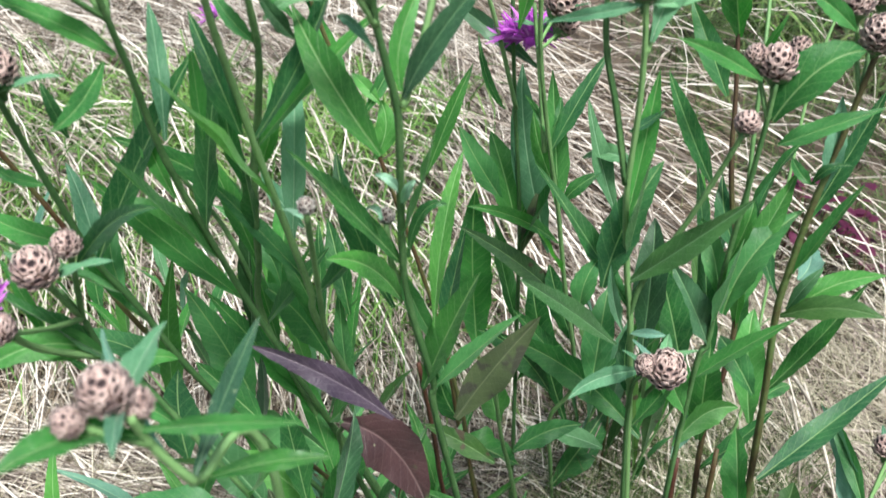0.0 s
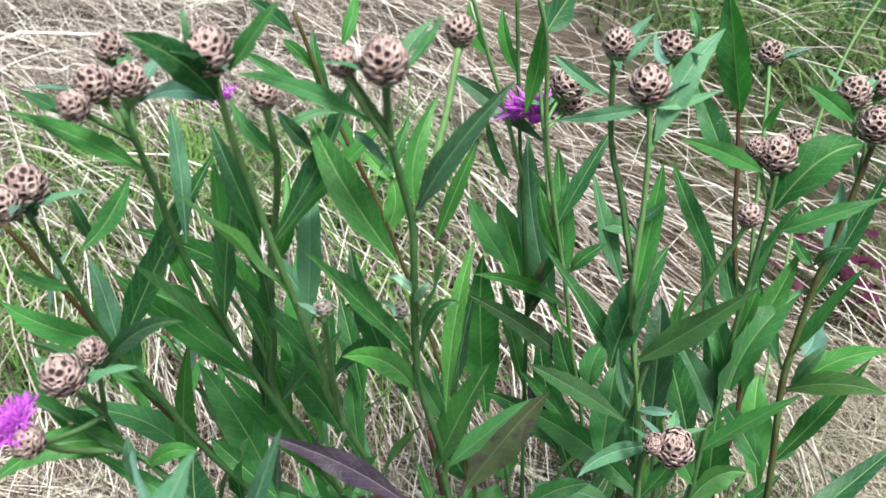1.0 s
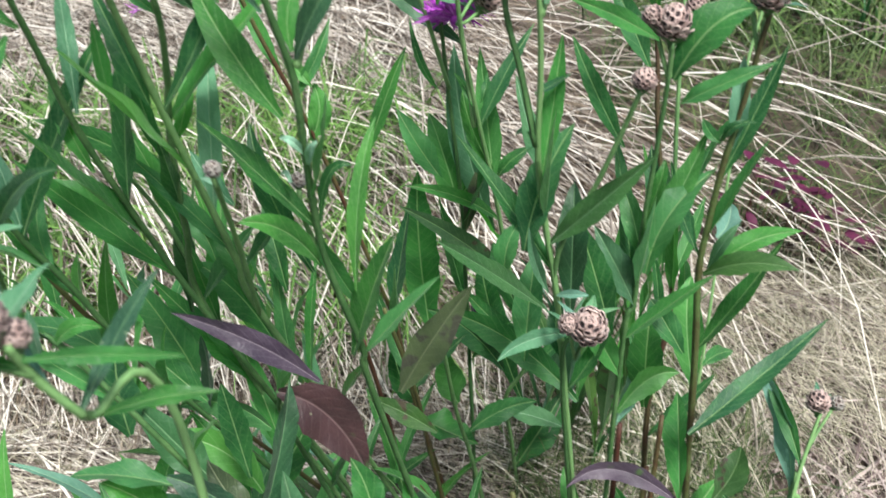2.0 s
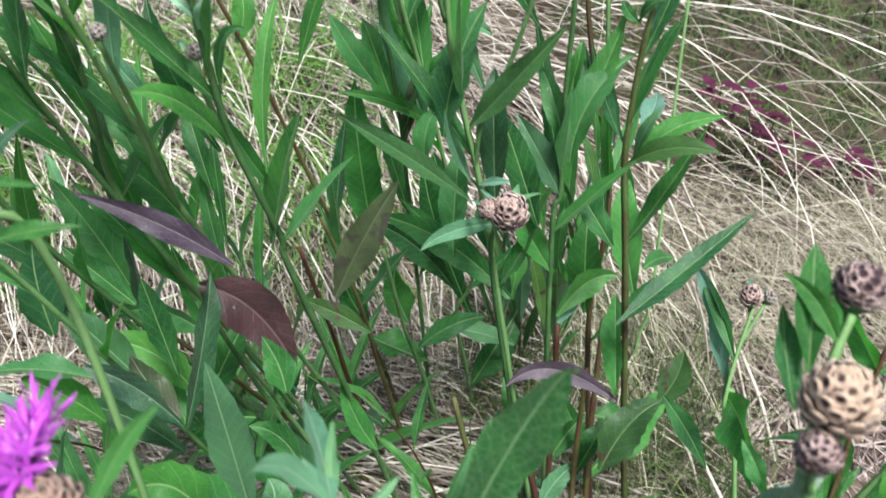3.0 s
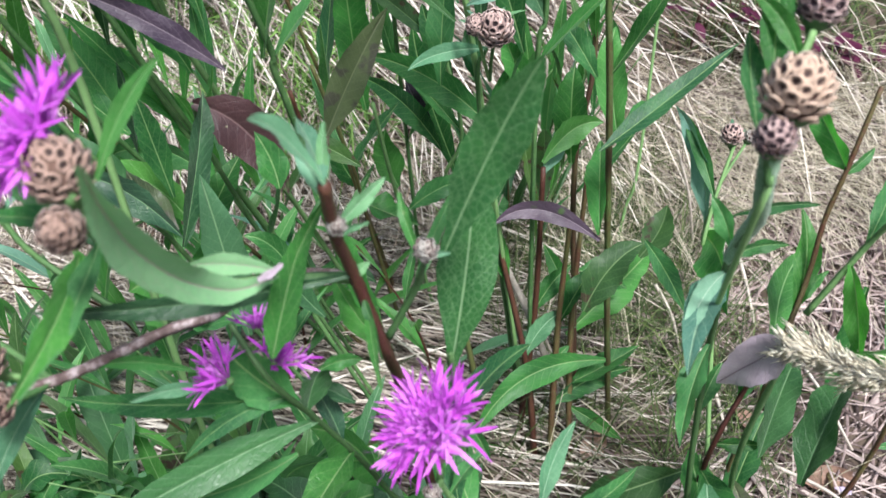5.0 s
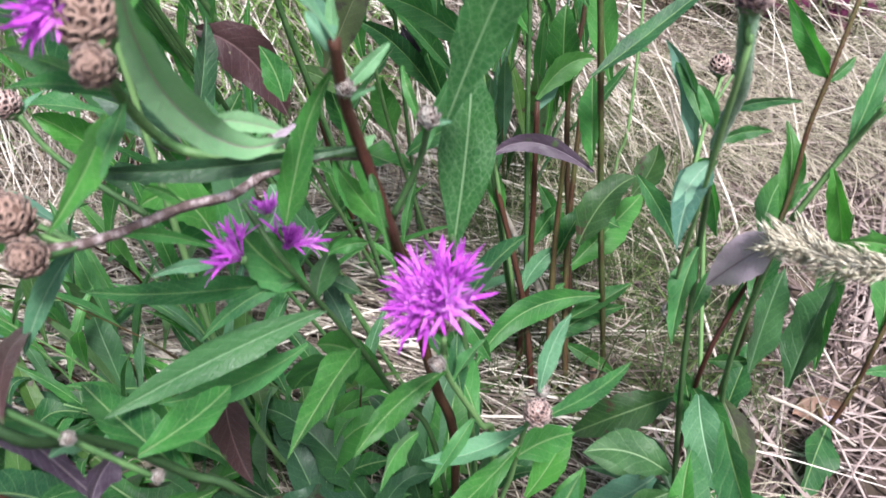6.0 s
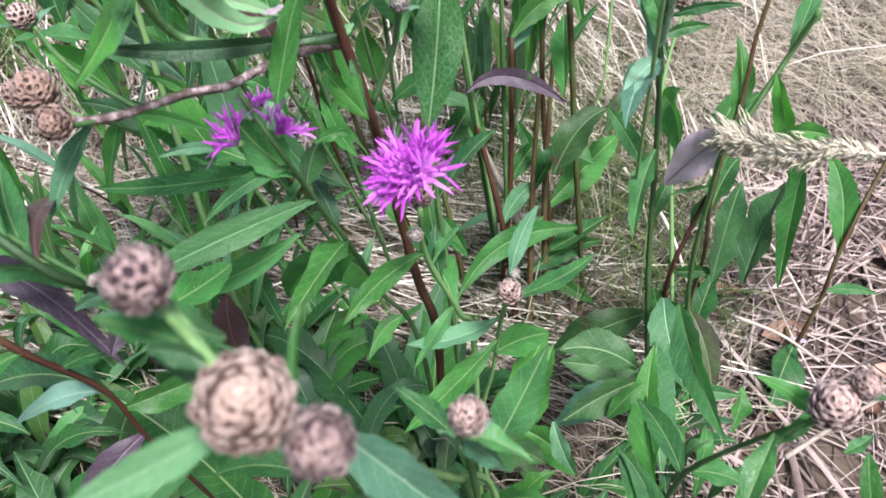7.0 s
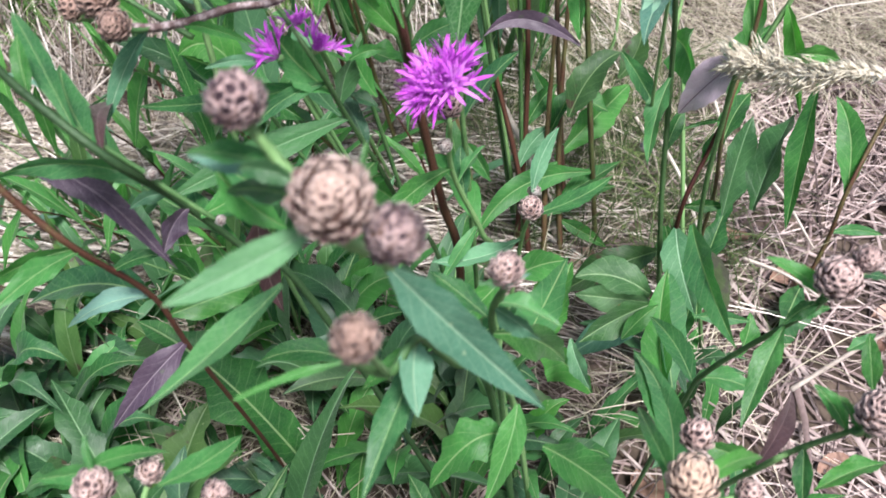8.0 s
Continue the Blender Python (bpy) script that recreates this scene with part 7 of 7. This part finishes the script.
blades("fine_grass", "fine beige-green grass in a drooping tuft", "grass", FINE,
       field(2600, 0.15, 0.8, 0.52, 0.8, radians(-75), 0.5, (0.08, 0.2), (0.15, 0.7), 9), 0.0005, 0.0, 5, 10)
blades("dry_grass", "stray pale dry grass stems across the straw", "dry grass", STRAW,
       field(700, -1.2, 1.2, 0.55, 2.0, 0.0, 3.0, (0.15, 0.4), (0.05, 0.5), 33, lambda x, y, k: 1.27 * x + y < 1.6 and (k < 0.35 or ((x - 0.72) / 0.46) ** 2 + ((y - 1.08) / 0.42) ** 2 > 1)), 0.0013, 0.0, 5, 34)
blades("green_grass", "short fine green grass between the stems", "grass", GREEN_GRASS,
       field(1900, 0.08, 0.3, 0.24, 0.62, 0.0, 3.0, (0.04, 0.12), (0.3, 1.4), 35, lambda x, y, k: k < 0.4 or math.hypot(x - 0.11, y - 0.33) > 0.12), 0.0005, 0.0, 4, 36)
blades("fine_grass", "fine beige-green grass in the straw", "grass", FINE,
       field(2500, -0.5, 0.25, 0.1, 0.6, 0.0, 3.0, (0.05, 0.16), (0.2, 0.9), 11, lambda x, y, k: k < 0.25 or math.hypot(x - 0.10, y - 0.32) > 0.17), 0.0005, 0.0, 5, 12)
blades("green_grass", "loose green grass in the distance", "grass", GREEN_GRASS,
       field(4500, 0.3, 2.4, 1.1, 3.6, 0.0, 3.0, (0.08, 0.25), (0.4, 1.3), 13, lambda x, y, k: 1.27 * x + y > 1.72), 0.002, 0.0, 4, 14)
blades("green_grass", "loose fresh green grass among the straw", "grass", FRESH_GRASS,
       field(2200, -0.6, 0.02, 0.6, 1.1, 0.0, 3.0, (0.06, 0.17), (0.7, 1.7), 15, lambda x, y, k: y > 0.6 and noise.noise((x * 7, y * 7, 9)) > 0.02), 0.0015, 0.0, 4, 16)


# ---- single things on and over the ground ----
def straw_stalk(a, b, r, label="thick pale dry grass stalk lying on the soil"):
    a, b = np.array(a), np.array(b)
    mid = (a + b) / 2 + np.array((0.002, 0.0, 0.004))
    line = spline([a, mid, b], 6)
    v, f = tube([q - a for q in line], [r * (1 - 0.3 * i / (len(line) - 1)) for i in range(len(line))], 7)
    ob = new("straw_stalk", mesh_of("straw_stalk", v, f, [STRAW]))
    ob.location = a
    return tagged(ob, label, "straw", "dry stalks on the ground")


straw_stalk((-.2082, .3688, .0300), (-.1406, .3121, .0200), 0.0022)
straw_stalk((-.2080, .3479, .0300), (-.1482, .3116, .0150), 0.0018)
straw_stalk((-.2037, .3140, .0200), (-.1421, .2685, .0200), 0.0016)
straw_stalk((.1544, .2975, .0030), (.1126, .3500, .1180), 0.0030, "thick pale dry stalk leaning among the stems")
straw_stalk((.1177, .3556, .1000), (.1590, .3111, .0100), 0.0016)
straw_stalk((.2674, .4648, .1200), (.2915, .4513, .0300), 0.0013)
straw_stalk((.2958, .5011, .1000), (.3101, .3967, .0200), 0.0013)
straw_stalk((.3106, .4459, .0600), (.3207, .3646, .0100), 0.0016)
straw_stalk((.2707, .1121, .0300), (.3448, .1408, .0400), 0.0018)
straw_stalk((.1569, .1326, .0200), (.1886, .1351, .0200), 0.002)
straw_stalk((.2544, .4458, .1600), (.3099, .4728, .0600), 0.0014)
straw_stalk((.2343, .3749, .0600), (.2544, .3477, .0100), 0.0014)
straw_stalk((.2460, .3399, .0600), (.2619, .2659, .0200), 0.0016)
straw_stalk((.3137, .3264, .0500), (.3426, .2410, .0200), 0.0014)
straw_stalk((.2760, .2216, .0400), (.3293, .1886, .0200), 0.0014)
straw_stalk((-.1035, .2529, .1000), (-.0659, .2506, .0500), 0.0022)


def grass_panicle(line):
    """A feathery seed head: a thin stalk with short side branches full of pointed spikelets."""
    r = random.Random(5)
    pts = spline(line, 12)
    o = np.array(line[-1])
    ob = tagged(new("grass_seed_head"), "feathery cream-coloured dry grass seed head", "grass")
    ob.location = o
    v, f = tube([q - o for q in pts], [0.0004 + 0.0005 * i / len(pts) for i in range(len(pts))], 6)
    part("stalk", mesh_of("stalk", v, f, [SEED]), ob)
    n = int(len(pts) * 0.62)
    V, F = [], []
    for i in range(1, n, 2):
        d = unit(pts[i - 1] - pts[i + 1])
        full = 0.35 + 0.65 * math.sin(math.pi * min(1, (i + 1) / n * 0.9 + 0.08))
        for branch in range(4):
            th = branch * 1.57 + i + r.uniform(-0.5, 0.5)
            side = unit(np.cross(d, (math.cos(th), math.sin(th), 0.3)))
            way = unit(d * r.uniform(0.7, 1.2) + side * r.uniform(0.5, 1.0) - np.array((0, 0, 0.25)))
            reach = r.uniform(0.008, 0.017) * full
            for k in range(15):
                c = pts[i] - o + way * reach * (0.15 + 0.85 * k / 14) + np.array([r.uniform(-0.0012, 0.0012) for q in range(3)])
                ax = unit(way + np.array([r.uniform(-0.4, 0.4) for q in range(3)]))
                L, w = r.uniform(0.0045, 0.0085), r.uniform(0.00024, 0.00045)
                a = unit(np.cross(ax, (0.2, 0.3, 0.9)))
                b = np.cross(ax, a)
                base = len(V)
                V += [c - ax * L * 0.4] + [c + (a * math.cos(t) + b * math.sin(t)) * w for t in (0, 1.57, 3.14, 4.71)] + [c + ax * L * 0.6]
                for j in range(4):
                    F += [(base, base + 1 + j, base + 1 + (j + 1) % 4), (base + 5, base + 1 + (j + 1) % 4, base + 1 + j)]
    part("plume", mesh_of("plume", V, F, [SEED]), ob)


grass_panicle([(.1790, .1110, .2930), (.1900, .1060, .2920), (.2000, .0990, .2910), (.2110, .0930, .2940), (.2250, .0880, .2960), (.2600, .0800, .2800), (.3600, .0900, .1500), (.4400, .1000, .0000)])


def crimson_plant(x, y, z, spread, seed):
    r = random.Random(seed)
    g = ground_height(x, y)
    ob = tagged(new("crimson_plant"), "low plant with dark crimson leaves in dry grass", "plant", "crimson plants in the straw")
    ob.location = (x, y, g)
    for i in range(7):
        th, rr = r.uniform(0, 6.28), spread * math.sqrt(r.random())
        px, py, pz = rr * math.cos(th), rr * math.sin(th), max(0.03, z - g + 0.012) * r.uniform(0.55, 1.05)
        L, w = r.uniform(0.014, 0.026), r.uniform(0.004, 0.008)
        a = r.uniform(0, 6.28)
        dx, dy, up = math.cos(a), math.sin(a), r.uniform(-0.3, 0.5)
        V, F = [], []
        for j in range(6):
            s = j / 5
            hw = w * math.sin(math.pi * (0.08 + 0.9 * s)) ** 0.7
            for k in (-1, 0, 1):
                V.append((px + dx * L * s - dy * hw * k, py + dy * L * s + dx * hw * k, pz + up * L * s + 0.25 * hw * abs(k) - 0.004 * s * s))
        for j in range(5):
            for k in range(2):
                q = j * 3 + k
                F.append((q, q + 1, q + 4, q + 3))
        part("leaf", mesh_of("leaf", V, F, [CRIMSON]), ob)
        v, f = tube([np.array((px * 0.2, py * 0.2, 0.0)), np.array((px * 0.7, py * 0.7, pz * 0.6)), np.array((px, py, pz))], [0.0008, 0.0006, 0.0004], 5)
        part("stem", mesh_of("stem", v, f, [STEM["red"]]), ob)


crimson_plant(0.400, 0.780, 0.123, 0.03, 0)
crimson_plant(0.382, 0.780, 0.104, 0.03, 1)
crimson_plant(0.454, 0.780, 0.104, 0.03, 2)
crimson_plant(0.441, 0.780, 0.084, 0.03, 3)
crimson_plant(0.463, 0.740, 0.074, 0.03, 4)
crimson_plant(0.483, 0.740, 0.049, 0.03, 5)
crimson_plant(0.542, 0.740, 0.052, 0.03, 6)
crimson_plant(0.562, 0.740, 0.018, 0.03, 7)
crimson_plant(0.544, 0.740, 0.002, 0.03, 8)
crimson_plant(0.577, 0.740, 0.035, 0.03, 9)


def dead_leaf(x, y, size, seed):
    r = random.Random(seed)
    ob = tagged(new("dead_leaf"), "curled brown dead leaf on the litter", "leaf", "dead leaves on the litter")
    V, F = [], []
    for j in range(9):
        s = j / 8
        hw = size * 0.3 * math.sin(math.pi * (0.06 + 0.92 * s)) ** 0.8
        for k in (-1, -0.5, 0, 0.5, 1):
            V.append((size * (s - 0.5), hw * k, size * (0.16 * abs(k) ** 1.5 + 0.10 * math.sin(s * 5 + seed) + 0.05 * r.random())))
    for j in range(8):
        for k in range(4):
            q = j * 5 + k
            F.append((q, q + 1, q + 6, q + 5))
    blade = part("blade", mesh_of("blade", V, F, [DEAD]), ob)
    ob.location, ob.rotation_euler = (x, y, ground_height(x, y) + 0.006), (r.uniform(-0.3, 0.3), r.uniform(-0.3, 0.3), r.uniform(0, 6.28))
    return blade


r1 = random.Random(31)
for i in range(26):
    dead_leaf(r1.uniform(0.10, 0.45), r1.uniform(-0.12, 0.3), r1.uniform(0.018, 0.035), i)


def fallen_petal(x, y, seed):
    r = random.Random(seed)
    ob = new("fallen_petal", mesh_of("fallen_petal", [(-0.005, -0.002, 0), (0.0, -0.0035, 0.0012), (0.005, -0.001, 0.002), (0.006, 0.001, 0.002), (0.0, 0.0035, 0.001), (-0.005, 0.002, 0)], [(0, 1, 4, 5), (1, 2, 3, 4)], [LILAC]))
    ob.location, ob.rotation_euler = (x, y, ground_height(x, y) + 0.012), (r.uniform(-0.4, 0.4), r.uniform(-0.4, 0.4), r.uniform(0, 6.28))
    tagged(ob, "pale lilac fallen petal on the straw", "petal", "fallen petals")


LILAC = mottled("petal_lilac", [(0.3, (0.26, 0.2, 0.3)), (0.7, (0.42, 0.36, 0.47))], 200, 0.6)
fallen_petal(0.330, 0.218, 0)
fallen_petal(0.216, 0.148, 1)
fallen_petal(0.198, 0.136, 2)
fallen_petal(-0.167, 0.303, 3)
fallen_petal(0.230, 0.132, 4)
